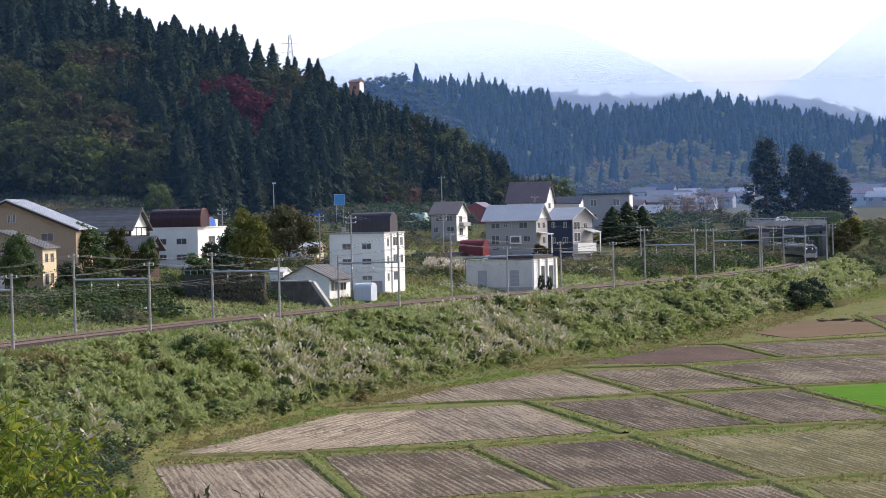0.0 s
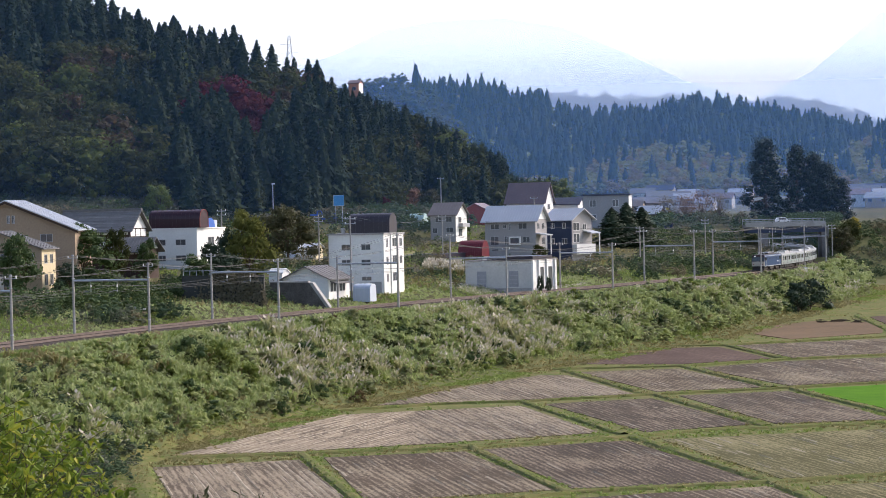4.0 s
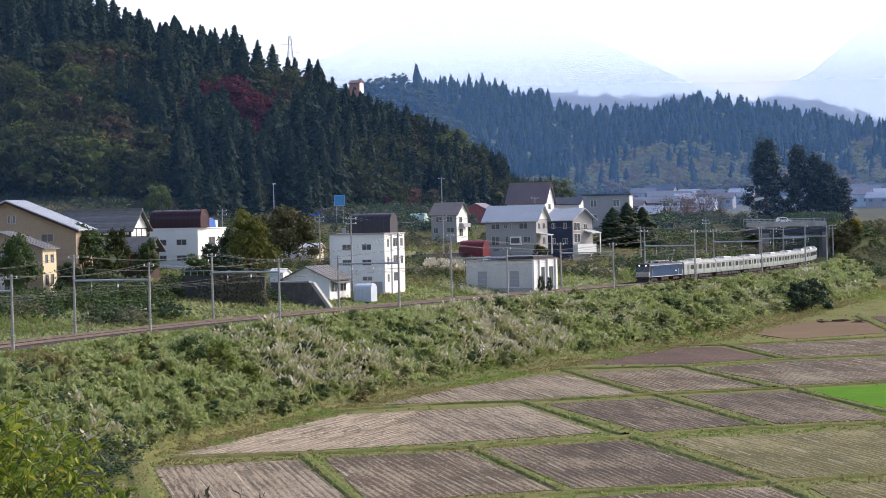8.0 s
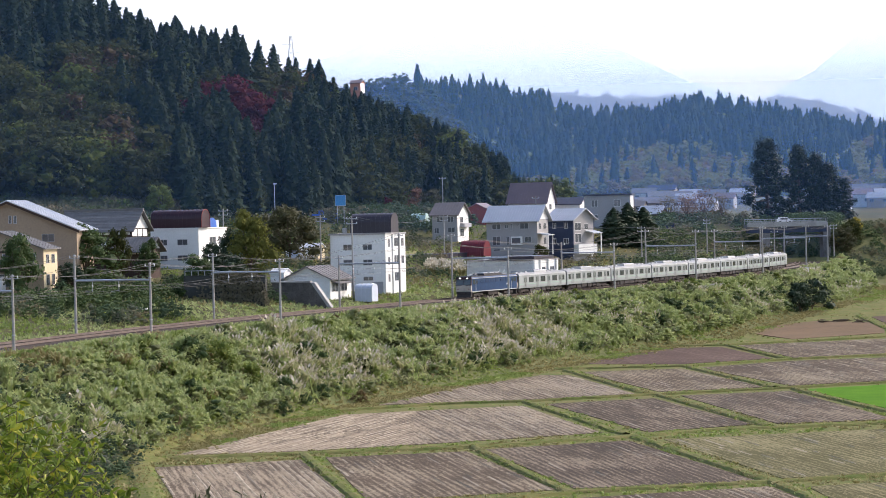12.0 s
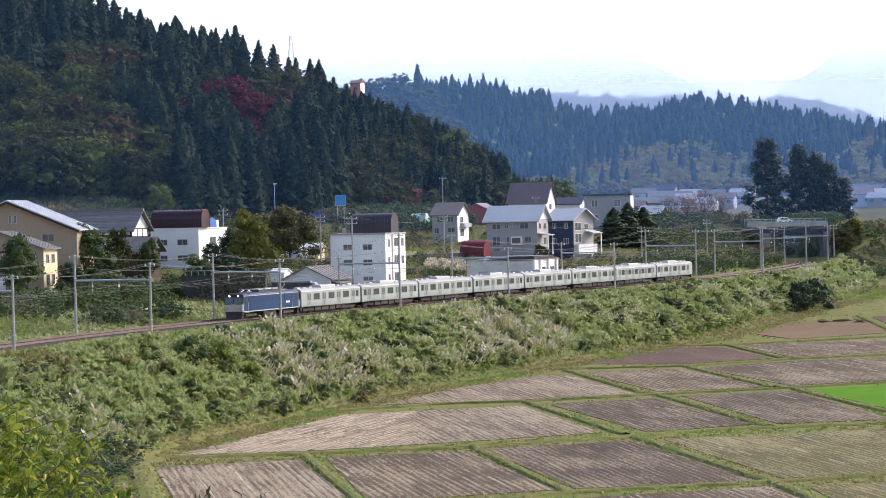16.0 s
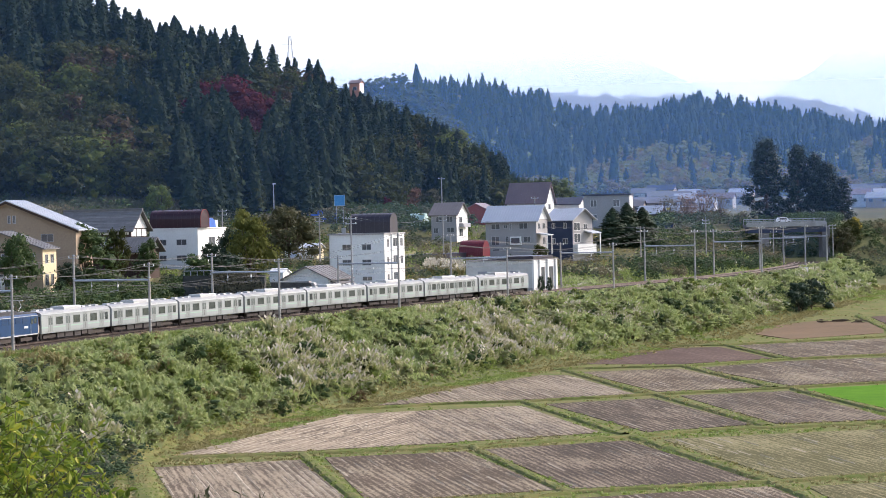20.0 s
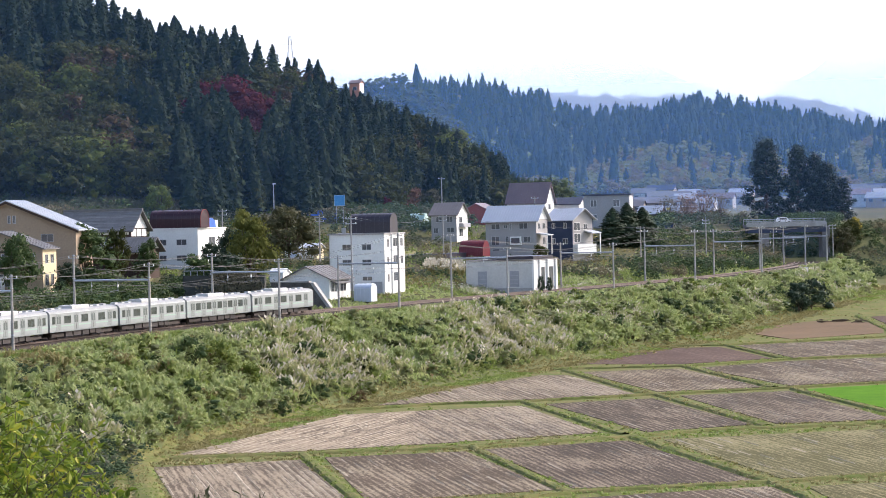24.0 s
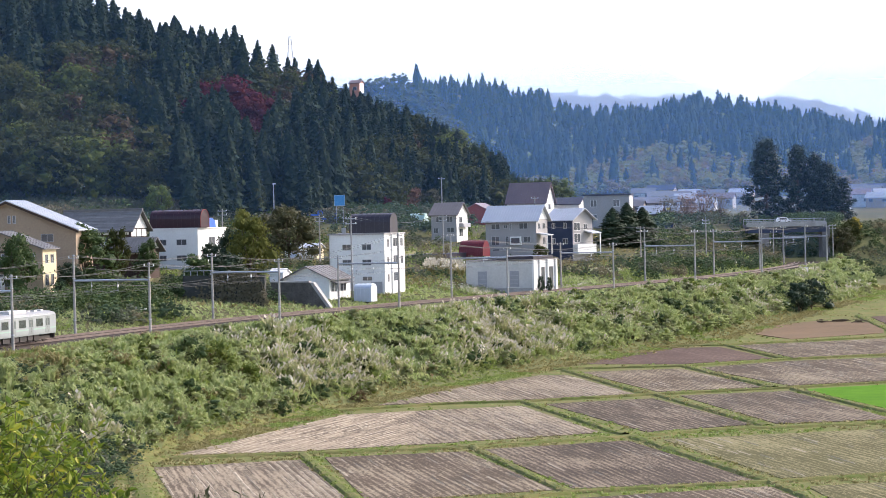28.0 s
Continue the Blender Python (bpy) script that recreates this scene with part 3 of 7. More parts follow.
def make_straw_rows():
    """Broken lines of cut straw and stubble along the rows of the harvested paddies."""
    r = np.random.default_rng(81)
    straw = Geo()
    for label, m, corners in PADDIES:
        share = {S_PALE.name: 0.85, S_FANNED.name: 0.62, S_MIX.name: 0.24, S_DARK.name: 0.12, S_GREENISH.name: 0.2}.get(m.name, 0)
        if not share:
            continue
        xs, ys = [c[0] for c in corners], [c[1] for c in corners]
        for tilt in (0.347 if m is S_FANNED else -0.176,):
            step = 0.85 if m in (S_PALE, S_FANNED) else 0.9
            for k in range(int(-40 / step), int(150 / step)):
                x0 = min(xs) - 20 + k * step + r.normal(0, 0.08)
                strong = r.uniform(0.25, 1.0)
                y = min(ys) + r.uniform(0, 2)
                while y < max(ys):
                    run = r.uniform(1.5, 9.0)
                    xa, xb = x0 + tilt * (y - min(ys)), x0 + tilt * (y + run - min(ys))
                    if inside(xa, y, corners) and inside(xb, y + run, corners) and r.uniform() < share * strong * 1.5:
                        w = r.uniform(0.10, 0.24) * strong * (1.0 if share > 0.5 else 0.8)
                        za, zb = float(field(xa, y)) + 0.062, float(field(xb, y + run)) + 0.062
                        j = r.normal(0, 0.05)
                        straw.add([(xa - w, y, za), (xa + w, y, za), (xb + w + j, y + run, zb), (xb - w + j, y + run, zb), (xa, y + 0.1, za + 0.05), (xb + j, y + run - 0.1, zb + 0.05)],
                                  [(0, 1, 4), (1, 2, 5, 4), (2, 3, 5), (3, 0, 4, 5)])
                    y += run + r.uniform(0.1, 1.6)
    tagged(part("straw_rows", straw, M_STRAW), "pale broken rows of cut straw on the paddies", "straw", kind="stuff")


M_STRAW = mat("dry_straw", (0.42, 0.36, 0.265), (0.22, 0.18, 0.13), 0.95, 0.5, 9.0, specular=0.05)
make_paddies()
make_ridges()
make_straw_rows()


# ---- plants ----
def cards(centres, normals, size, r, tall=1.0, droop=0.0, taper=None):
    """Small leaf-clump faces at the centres, roughly square to the normals; two triangles each."""
    n = len(centres)
    normals = normals + r.normal(0, 0.45, (n, 3))
    normals /= np.linalg.norm(normals, axis=1)[:, None]
    up = r.normal(0, 1, (n, 3))
    a = np.cross(normals, up)
    a /= np.linalg.norm(a, axis=1)[:, None] + 1e-9
    b = np.cross(normals, a)
    s = size * r.uniform(0.6, 1.35, n)[:, None] * (1 if taper is None else taper[:, None])
    bend = normals * s * 0.3
    v = np.stack((centres - a * s - bend, centres - b * s * tall, centres + a * s - bend, centres + b * s * tall), 1).reshape(-1, 3)
    v[:, 2] -= droop * np.repeat(s[:, 0], 4) * 0.5
    k = np.arange(n)[:, None] * 4
    return v, np.concatenate((k + np.array([0, 1, 2]), k + np.array([0, 2, 3])))


def stem(points, radii, sides=6):
    g = Geo()
    for (a, b), (ra, rb) in zip(zip(points, points[1:]), zip(radii, radii[1:])):
        g.tube(a, b, ra, rb, sides)
    v = np.array(g.v)
    t = np.array([(f[0], f[i], f[i + 1]) for f in g.f for i in range(1, len(f) - 1)])
    return v, t


def joined(pieces):
    vs, ts, ms, k = [], [], [], 0
    for v, t, m in pieces:
        vs.append(v)
        ts.append(t + k)
        ms.append(np.full(len(t), m))
        k += len(v)
    return np.concatenate(vs), np.concatenate(ts), np.concatenate(ms)


def _ball():
    bm = bmesh.new()
    bmesh.ops.create_icosphere(bm, subdivisions=1, radius=1.0)
    bm.verts.ensure_lookup_table()
    v = np.array([tuple(q.co) for q in bm.verts])
    t = np.array([[q.index for q in f.verts] for f in bm.faces])
    bm.free()
    return v, t


BALL = _ball()


def lobe(c, rad, r, squash=0.8):
    """A crumpled mass of leaves."""
    v = BALL[0] * r.uniform(0.72, 1.12, (len(BALL[0]), 1)) + r.normal(0, 0.05, BALL[0].shape)
    return v * np.array((rad, rad, rad * squash)) + c, BALL[1]


def conifer(r, boughs=110, slim=0.12, bare=0.04, leaf=0.026, per=3, rings=7):
    """A cedar one unit high: tapered trunk, a dark inner mass, and drooping boughs of needle sprays in a tall rounded cone."""
    pieces = [(*stem([(0, 0, 0), (0, 0, 0.5), (0, 0, 0.98)], [0.014, 0.009, 0.002], 5), 1)]
    lean = r.normal(0, 0.012, 2)

    def girth(q):
        return slim * np.clip(1 - q ** 2.2, 0, 1) ** 0.8 * (0.72 + 0.28 * np.clip(q / 0.25, 0, 1))

    k = 7
    v = [(lean[0], lean[1], 0.985)]
    for i in range(rings):
        q = 0.95 * (1 - (i + 1) / rings)
        for j in range(k):
            a, g = 2 * math.pi * j / k + i * 0.4, girth(q) * r.uniform(0.45, 0.85)
            v.append((math.cos(a) * g + lean[0] * q, math.sin(a) * g + lean[1] * q, bare + (0.98 - bare) * q + r.normal(0, 0.008)))
    t = [(0, 1 + j, 1 + (j + 1) % k) for j in range(k)]
    for i in range(rings - 1):
        for j in range(k):
            a, b = 1 + i * k + j, 1 + i * k + (j + 1) % k
            t += [(a, a + k, b), (b, a + k, b + k)]
    pieces.append((np.array(v), np.array(t), 0))
    q = np.repeat((np.arange(boughs) + 0.5) / boughs, per) ** 0.9
    a = np.repeat(np.arange(boughs) * 2.4 + r.uniform(-0.5, 0.5, boughs), per) + r.normal(0, 0.22, boughs * per)
    reach = girth(q) * np.repeat(r.uniform(0.72, 1.2, boughs), per) * np.tile(np.linspace(0.7, 1.05, per), boughs)
    c = np.column_stack((np.cos(a) * reach + lean[0] * q, np.sin(a) * reach + lean[1] * q, bare + (0.985 - bare) * q - reach * 0.3))
    v, t = cards(c, np.column_stack((np.cos(a), np.sin(a), np.full(len(a), 0.75))), leaf, r, 1.5, 0.8, taper=0.5 + 0.6 * girth(q) / slim)
    pieces.append((v, t, 0))
    return joined(pieces)


def broadleaf(r, n=160, wide=0.42, low=0.16, lobes=10, leaf=0.022, size=1.0, core=0.72):
    """A broadleaved tree one unit high: trunk, limbs, crumpled leaf masses on the limbs, and loose leaf clumps over them."""
    pieces, cs, ns = [], [], []
    fork = Vector((r.normal(0, 0.02), r.normal(0, 0.02), low + 0.1))
    pieces.append((*stem([(0, 0, 0), fork], [0.022, 0.015], 6), 1))
    for i in range(lobes):
        a = 2 * math.pi * (i * 0.38 + r.uniform(0, 0.12))
        z = low + 0.12 + (0.76 - low) * (i + 0.5) / lobes + r.normal(0, 0.03)
        d = wide * r.uniform(0.3, 0.78) * (1.1 - 0.75 * max(0, z - 0.45) / 0.5)
        c = np.array((math.cos(a) * d, math.sin(a) * d, z))
        rad = size * r.uniform(0.12, 0.2) * (wide / 0.42) ** 0.5 * (10 / lobes) ** 0.35
        pieces.append((*stem([fork, tuple(c)], [0.011, 0.003], 4), 1))
        if core:
            pieces.append((*lobe(c, rad * core, r), 0))
        k = n // lobes
        w = r.normal(0, 1, (k, 3))
        w /= np.linalg.norm(w, axis=1)[:, None]
        cs.append(c + w * rad * r.uniform(0.62, 1.18, k)[:, None] * np.array((1.05, 1.05, 0.85)))
        ns.append(w)
    v, t = cards(np.concatenate(cs), np.concatenate(ns), leaf, r)
    pieces.append((v, t, 0))
    return joined(pieces)


def old_cedar(r, n=4200, lobes=50):
    """An old cedar one unit high: tall trunk, and shelves of dark foliage with gaps, rounded at the top."""
    pieces, cs, ns = [(*stem([(0, 0, 0), (0.01, 0, 0.5), (0, 0, 0.95)], [0.03, 0.02, 0.005], 8), 1)], [], []
    for i in range(lobes):
        q = (i + 0.5) / lobes
        z = 0.07 + 0.9 * q
        reach = 0.24 * (1 - max(0, q - 0.45) ** 1.6 * 1.9) * r.uniform(0.35, 1.05)
        a = i * 2.4 + r.uniform(-0.4, 0.4)
        c = np.array((math.cos(a) * reach, math.sin(a) * reach, z - reach * 0.15))
        rad = r.uniform(0.045, 0.085)
        pieces.append((*stem([(0, 0, z - 0.02), tuple(c)], [0.008, 0.003], 4), 1))
        pieces.append((*lobe(c, rad * 0.75, r, 0.6), 0))
        k = n // lobes
        w = r.normal(0, 1, (k, 3))
        w /= np.linalg.norm(w, axis=1)[:, None]
        cs.append(c + w * rad * r.uniform(0.8, 1.5, k)[:, None] * np.array((1.1, 1.1, 0.6)))
        ns.append(w)
    v, t = cards(np.concatenate(cs), np.concatenate(ns), 0.014, r)
    pieces.append((v, t, 0))
    return joined(pieces)


def leaves_only(template):
    """The foliage of a template, for woods whose stems cannot be seen."""
    v, t, m = template
    used, inv = np.unique(t[m == 0], return_inverse=True)
    return v[used], inv.reshape(-1, 3), np.zeros(len(t[m == 0]), int)


R1 = np.random.default_rng(3)
CONIFERS = [conifer(R1, int(R1.integers(80, 120)), R1.uniform(0.13, 0.19), 0.03, 0.032) for _ in range(8)]
BROADS = [leaves_only(broadleaf(R1, 560, 0.48, 0.06, 12, 0.03, 1.2, 0.6)) for _ in range(6)]
FAR_CONIFERS = [leaves_only(conifer(R1, 22, R1.uniform(0.16, 0.24), 0.02, 0.055, 1, 4)) for _ in range(5)]
FAR_BROADS = [leaves_only(broadleaf(R1, 63, 0.5, 0.0, 7, 0.065, 1.1, 0.6)) for _ in range(4)]
BACK_BROADS = [leaves_only(broadleaf(R1, 35, 0.5, 0.0, 5, 0.11, 1.1, 0)) for _ in range(4)]


def wood(name, label, templates, places, leaf_mat):
    if places:
        v, t, m = scatter(templates, places)
        tagged(new(name, heap(name, v, t, [leaf_mat, M_BARK], m)), label, "forest", kind="stuff")


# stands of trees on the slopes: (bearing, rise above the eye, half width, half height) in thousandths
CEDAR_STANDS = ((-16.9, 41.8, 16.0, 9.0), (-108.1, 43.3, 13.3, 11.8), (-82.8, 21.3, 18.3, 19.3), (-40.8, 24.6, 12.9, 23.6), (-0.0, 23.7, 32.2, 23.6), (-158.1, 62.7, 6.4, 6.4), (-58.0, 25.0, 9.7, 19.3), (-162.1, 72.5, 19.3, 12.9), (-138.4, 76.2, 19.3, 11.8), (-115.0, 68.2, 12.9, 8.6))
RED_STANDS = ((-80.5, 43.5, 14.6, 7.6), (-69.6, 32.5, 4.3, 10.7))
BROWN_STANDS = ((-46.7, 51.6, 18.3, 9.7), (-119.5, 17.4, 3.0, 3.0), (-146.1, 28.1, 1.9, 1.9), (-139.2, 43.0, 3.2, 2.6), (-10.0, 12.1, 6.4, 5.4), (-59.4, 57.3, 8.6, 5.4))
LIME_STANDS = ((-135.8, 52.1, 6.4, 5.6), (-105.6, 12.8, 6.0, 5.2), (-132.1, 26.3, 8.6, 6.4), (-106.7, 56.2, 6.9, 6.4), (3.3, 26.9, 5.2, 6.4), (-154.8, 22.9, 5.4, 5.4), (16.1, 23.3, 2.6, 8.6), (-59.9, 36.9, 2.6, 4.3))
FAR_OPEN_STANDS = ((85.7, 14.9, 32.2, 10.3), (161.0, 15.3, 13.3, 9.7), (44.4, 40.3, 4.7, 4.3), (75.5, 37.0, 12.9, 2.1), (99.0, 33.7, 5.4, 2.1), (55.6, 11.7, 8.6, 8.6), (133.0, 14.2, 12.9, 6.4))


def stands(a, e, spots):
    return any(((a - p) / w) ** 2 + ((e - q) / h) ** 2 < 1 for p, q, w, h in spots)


def make_forest():
    r = np.random.default_rng(11)
    rows = np.array(NEAR_HILL)
    cedar, oak, brown, red, lime = [], [], [], [], []
    n = 0
    while n < 1350:
        y = r.uniform(585, 960)
        a = r.uniform(-0.205, 0.045)
        foot, crest = np.interp(a, rows[:, 0], rows[:, 1]), np.interp(a, rows[:, 0], rows[:, 2])
        if y < foot + 22 * (a < -0.1) or y > crest + 25:
            continue
        n += 1
        x = a * y
        up = (y - foot) / (crest - foot)
        z = level(x, y) - 0.3
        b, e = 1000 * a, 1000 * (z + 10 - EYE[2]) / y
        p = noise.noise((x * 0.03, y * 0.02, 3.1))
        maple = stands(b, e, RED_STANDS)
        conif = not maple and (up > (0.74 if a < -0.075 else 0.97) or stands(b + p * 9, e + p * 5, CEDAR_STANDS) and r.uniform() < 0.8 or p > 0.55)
        turn, k = r.uniform(0, 6.28), r.uniform()
        if conif:
            h = r.uniform(13, 24) * (0.9 if up > 0.9 else 1.0) * (0.78 if a > -0.04 else 1.0)
            cedar.append((int(r.integers(8)), x, y, z, turn, h * r.uniform(0.85, 1.3), h))
        elif k > 0.35:
            h = r.uniform(9, 17)
            row = (int(r.integers(6)), x, y, z, turn, h * r.uniform(0.95, 1.3), h)
            k = r.uniform()
            if maple:
                red.append(row)
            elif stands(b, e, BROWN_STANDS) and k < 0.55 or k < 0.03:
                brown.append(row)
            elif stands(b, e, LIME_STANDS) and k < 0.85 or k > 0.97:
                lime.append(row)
            else:
                oak.append(row)
    for x, y, h in ((-30.5, 858, 16), (-28.0, 862, 15), (-25.6, 860, 17), (-23.2, 864, 18), (-20.5, 862, 17)):
        cedar.append((int(r.integers(8)), x, y, level(x, y) - 0.3, r.uniform(0, 6.28), h * 1.1, float(h)))
    wood("cedar_forest", "dark cedar forest on the hillside", CONIFERS, cedar, M_CEDAR)
    wood("broadleaf_forest", "green broadleaved wood on the hillside", BROADS, oak, M_OAK)
    wood("russet_forest", "broadleaved trees turning brown", BROADS, brown, M_RUSSETWOOD)
    wood("red_maples", "broadleaved trees turned dark red in autumn", BROADS, red, M_REDLEAF)
    wood("yellowing_trees", "broadleaved trees turning yellow-green", BROADS, lime, M_LIMEWOOD)
    cedar, oak, brown, side, back = [], [], [], [], []
    for rows, count, a0, a1, broad in ((np.array(SIDE_HILL), 320, -0.045, 0.015, 0.75), (np.array(MID_HILL), 3300, -0.02, 0.18, 0.16), (np.array(BACK_HILL), 2000, 0.02, 0.19, 0.8)):
        for _ in range(count):
            a, up = r.uniform(a0, a1), r.uniform(0, 1.0)
            foot, crest = np.interp(a, rows[:, 0], rows[:, 1]), np.interp(a, rows[:, 0], rows[:, 2])
            y = foot + up * (crest - foot)
            x = a * y
            z = level(x, y) - 1.0
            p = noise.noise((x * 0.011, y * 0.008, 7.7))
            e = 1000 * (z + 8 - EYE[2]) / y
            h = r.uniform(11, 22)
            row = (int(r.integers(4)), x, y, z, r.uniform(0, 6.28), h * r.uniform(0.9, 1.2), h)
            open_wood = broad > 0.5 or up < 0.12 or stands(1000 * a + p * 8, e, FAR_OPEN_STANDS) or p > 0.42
            if rows[1, 2] < 1500:
                side.append((int(r.integers(4)),) + row[1:5] + (h * 0.8, h * 0.6))
            elif r.uniform() > (0.95 if broad > 0.5 and p < 0.3 else 0.94 if open_wood else broad):
                k = 0.6 if y > 2000 else 1.0
                cedar.append((int(r.integers(5)),) + row[1:5] + (row[5] * k, h * k))
            elif y > 2000:
                back.append(row[:3] + (z - 4.5, row[4], h * 0.95, h * 0.65))
            elif r.uniform() < 0.22:
                brown.append(row[:3] + (z - 2.0, row[4], h * 0.95, h * 0.65))
            else:
                oak.append(row[:3] + (z - 2.0, row[4], h * 0.95, h * 0.65))
    cedar.append((0, -8.3 * 1.15, 1150.0, level(-8.3 * 1.15, 1150.0) - 1.0, 0.0, 24.0, 21.0))
    wood("side_hill_forest", "broadleaved wood on a rounded side hill", FAR_BROADS, side, M_SIDEOAK)
    wood("back_hill_forest", "browning wood on the farthest hill, haze-pale in its colour", BACK_BROADS, back, M_FARRUSSET)
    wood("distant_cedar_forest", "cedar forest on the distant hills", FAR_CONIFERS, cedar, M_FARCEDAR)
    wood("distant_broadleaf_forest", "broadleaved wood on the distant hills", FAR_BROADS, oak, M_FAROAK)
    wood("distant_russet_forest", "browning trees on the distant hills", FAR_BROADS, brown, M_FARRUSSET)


make_forest()


def tree(name, label, template, leaf_mat, x, y, h, w=1.0, turn=0.0, z=None, category="tree", group=""):
    """A tree as a thing: a trunk with limbs, and a crown."""
    v, t, m = template
    ob = thing(name, label, category, Matrix.Translation((x, y, (level(x, y) if z is None else z) - 0.1)) @ Matrix.Rotation(turn, 4, "Z"), group)
    vv = v * np.array((h * w, h * w, h))
    for part_name, slot, mm in (("trunk", 1, M_BARK), ("crown", 0, leaf_mat)):
        tt = t[m == slot]
        used, inv = np.unique(tt, return_inverse=True)
        part(part_name, heap(part_name, vv[used], inv.reshape(-1, 3), [mm]), mm, ob)
    return ob


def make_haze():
    # flat tinted sheets added across the valley carry the haze
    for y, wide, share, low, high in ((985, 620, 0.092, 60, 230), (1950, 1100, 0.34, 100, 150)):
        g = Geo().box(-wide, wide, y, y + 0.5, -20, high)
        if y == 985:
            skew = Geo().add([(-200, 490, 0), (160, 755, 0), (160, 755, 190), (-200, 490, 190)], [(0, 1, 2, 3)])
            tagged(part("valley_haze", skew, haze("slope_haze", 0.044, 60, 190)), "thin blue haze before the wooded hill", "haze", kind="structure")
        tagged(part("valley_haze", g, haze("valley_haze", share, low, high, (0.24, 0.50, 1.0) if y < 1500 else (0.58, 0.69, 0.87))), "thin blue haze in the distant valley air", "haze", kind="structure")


make_haze()


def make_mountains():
    """A mountain range at the edge of sight: one flat glowing sheet, haze in its colour."""
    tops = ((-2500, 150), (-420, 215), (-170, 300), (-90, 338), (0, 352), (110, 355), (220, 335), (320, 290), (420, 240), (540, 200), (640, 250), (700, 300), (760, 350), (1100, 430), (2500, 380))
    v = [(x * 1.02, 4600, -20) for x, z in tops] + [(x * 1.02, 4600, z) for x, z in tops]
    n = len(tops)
    tagged(part("backdrop", Geo().add(v, [(i, i + 1, i + 1 + n, i + n) for i in range(n - 1)]), M_MOUNTAIN), "mountain range on the horizon, its pale haze a painted glow", "mountains", kind="structure")


make_mountains()


def tuft(r, blades, h, lean, plume):
    vs, ts, ms = [], [], []
    for _ in range(blades):
        a, l = r.uniform(0, 6.28), r.uniform(0.3, 1.0) * lean
        hh = h * r.uniform(0.55, 1.0)
        b = np.array((r.normal(0, 0.14), r.normal(0, 0.14), 0))
        t = b + np.array((math.cos(a) * l, math.sin(a) * l, hh))
        mid = b + (t - b) * 0.55 + np.array((0, 0, hh * 0.14))
        w = np.array((-math.sin(a), math.cos(a), 0)) * r.uniform(0.045, 0.085)
        k = len(vs)
        vs += [b - w, b + w, mid - w, mid + w, t]
        ts += [(k, k + 1, k + 3), (k, k + 3, k + 2), (k + 2, k + 3, k + 4)]
        ms += [0, 0, 0]
        if plume and r.uniform() < plume:
            k = len(vs)
            e = t + np.array((math.cos(a) * 0.18, math.sin(a) * 0.18, 0.2))
            w2 = w / np.linalg.norm(w) * 0.11
            vs += [t - w2 * 0.4, t + w2 * 0.4, (t + e) / 2 + w2, (t + e) / 2 - w2, e]
            ts += [(k, k + 1, k + 2), (k, k + 2, k + 3), (k + 3, k + 2, k + 4)]
            ms += [1, 1, 1]
    return np.array(vs), np.array(ts), np.array(ms)


def clump(r, blades, h, reach, plume):
    """A mound of long arching blades, with feathery heads."""
    vs, ts, ms = [], [], []
    for _ in range(blades):
        a, l, hh = r.uniform(0, 6.28), reach * r.uniform(0.25, 1.0), h * r.uniform(0.6, 1.0)
        o = np.array((math.cos(a), math.sin(a), 0))
        w = np.array((-o[1], o[0], 0)) * r.uniform(0.06, 0.115)
        b = o * r.uniform(0, 0.2)
        p1, p2, p3 = b + o * l * 0.25 + np.array((0, 0, hh * 0.65)), b + o * l * 0.65 + np.array((0, 0, hh)), b + o * l + np.array((0, 0, hh * r.uniform(0.55, 0.95)))
        k = len(vs)
        vs += [b - w, b + w, p1 - w, p1 + w, p2 - w, p2 + w, p3]
        ts += [(k, k + 1, k + 3), (k, k + 3, k + 2), (k + 2, k + 3, k + 5), (k + 2, k + 5, k + 4), (k + 4, k + 5, k + 6)]
        ms += [0] * 5
        if r.uniform() < plume:
            k = len(vs)
            e = p2 + o * 0.35 + np.array((0, 0, 0.5))
            w2 = w / np.linalg.norm(w) * 0.15
            c = (p2 + e) / 2
            vs += [p2, c + w2, c - w2, e]
            ts += [(k, k + 1, k + 2), (k + 2, k + 1, k + 3)]
            ms += [1, 1]
    return np.array(vs), np.array(ts), np.array(ms)


def slope_at(s, d):
    """A point of the embankment: place, and the height of the growth that covers it."""
    x, y = track(s, d)[0]
    z = max(float(field(x, y)), -0.75 - max(0.0, d - 3.6) / float(batter(y)))
    lump = noise.noise((s * 0.17, d * 0.3, 2.0)) + 0.6 * noise.noise((s * 0.45, d * 0.7, 4.0))
    return x, y, z, max(0.0, lump + 0.15) * 2.9 * float(smooth((d - 3.6) / 3.0))


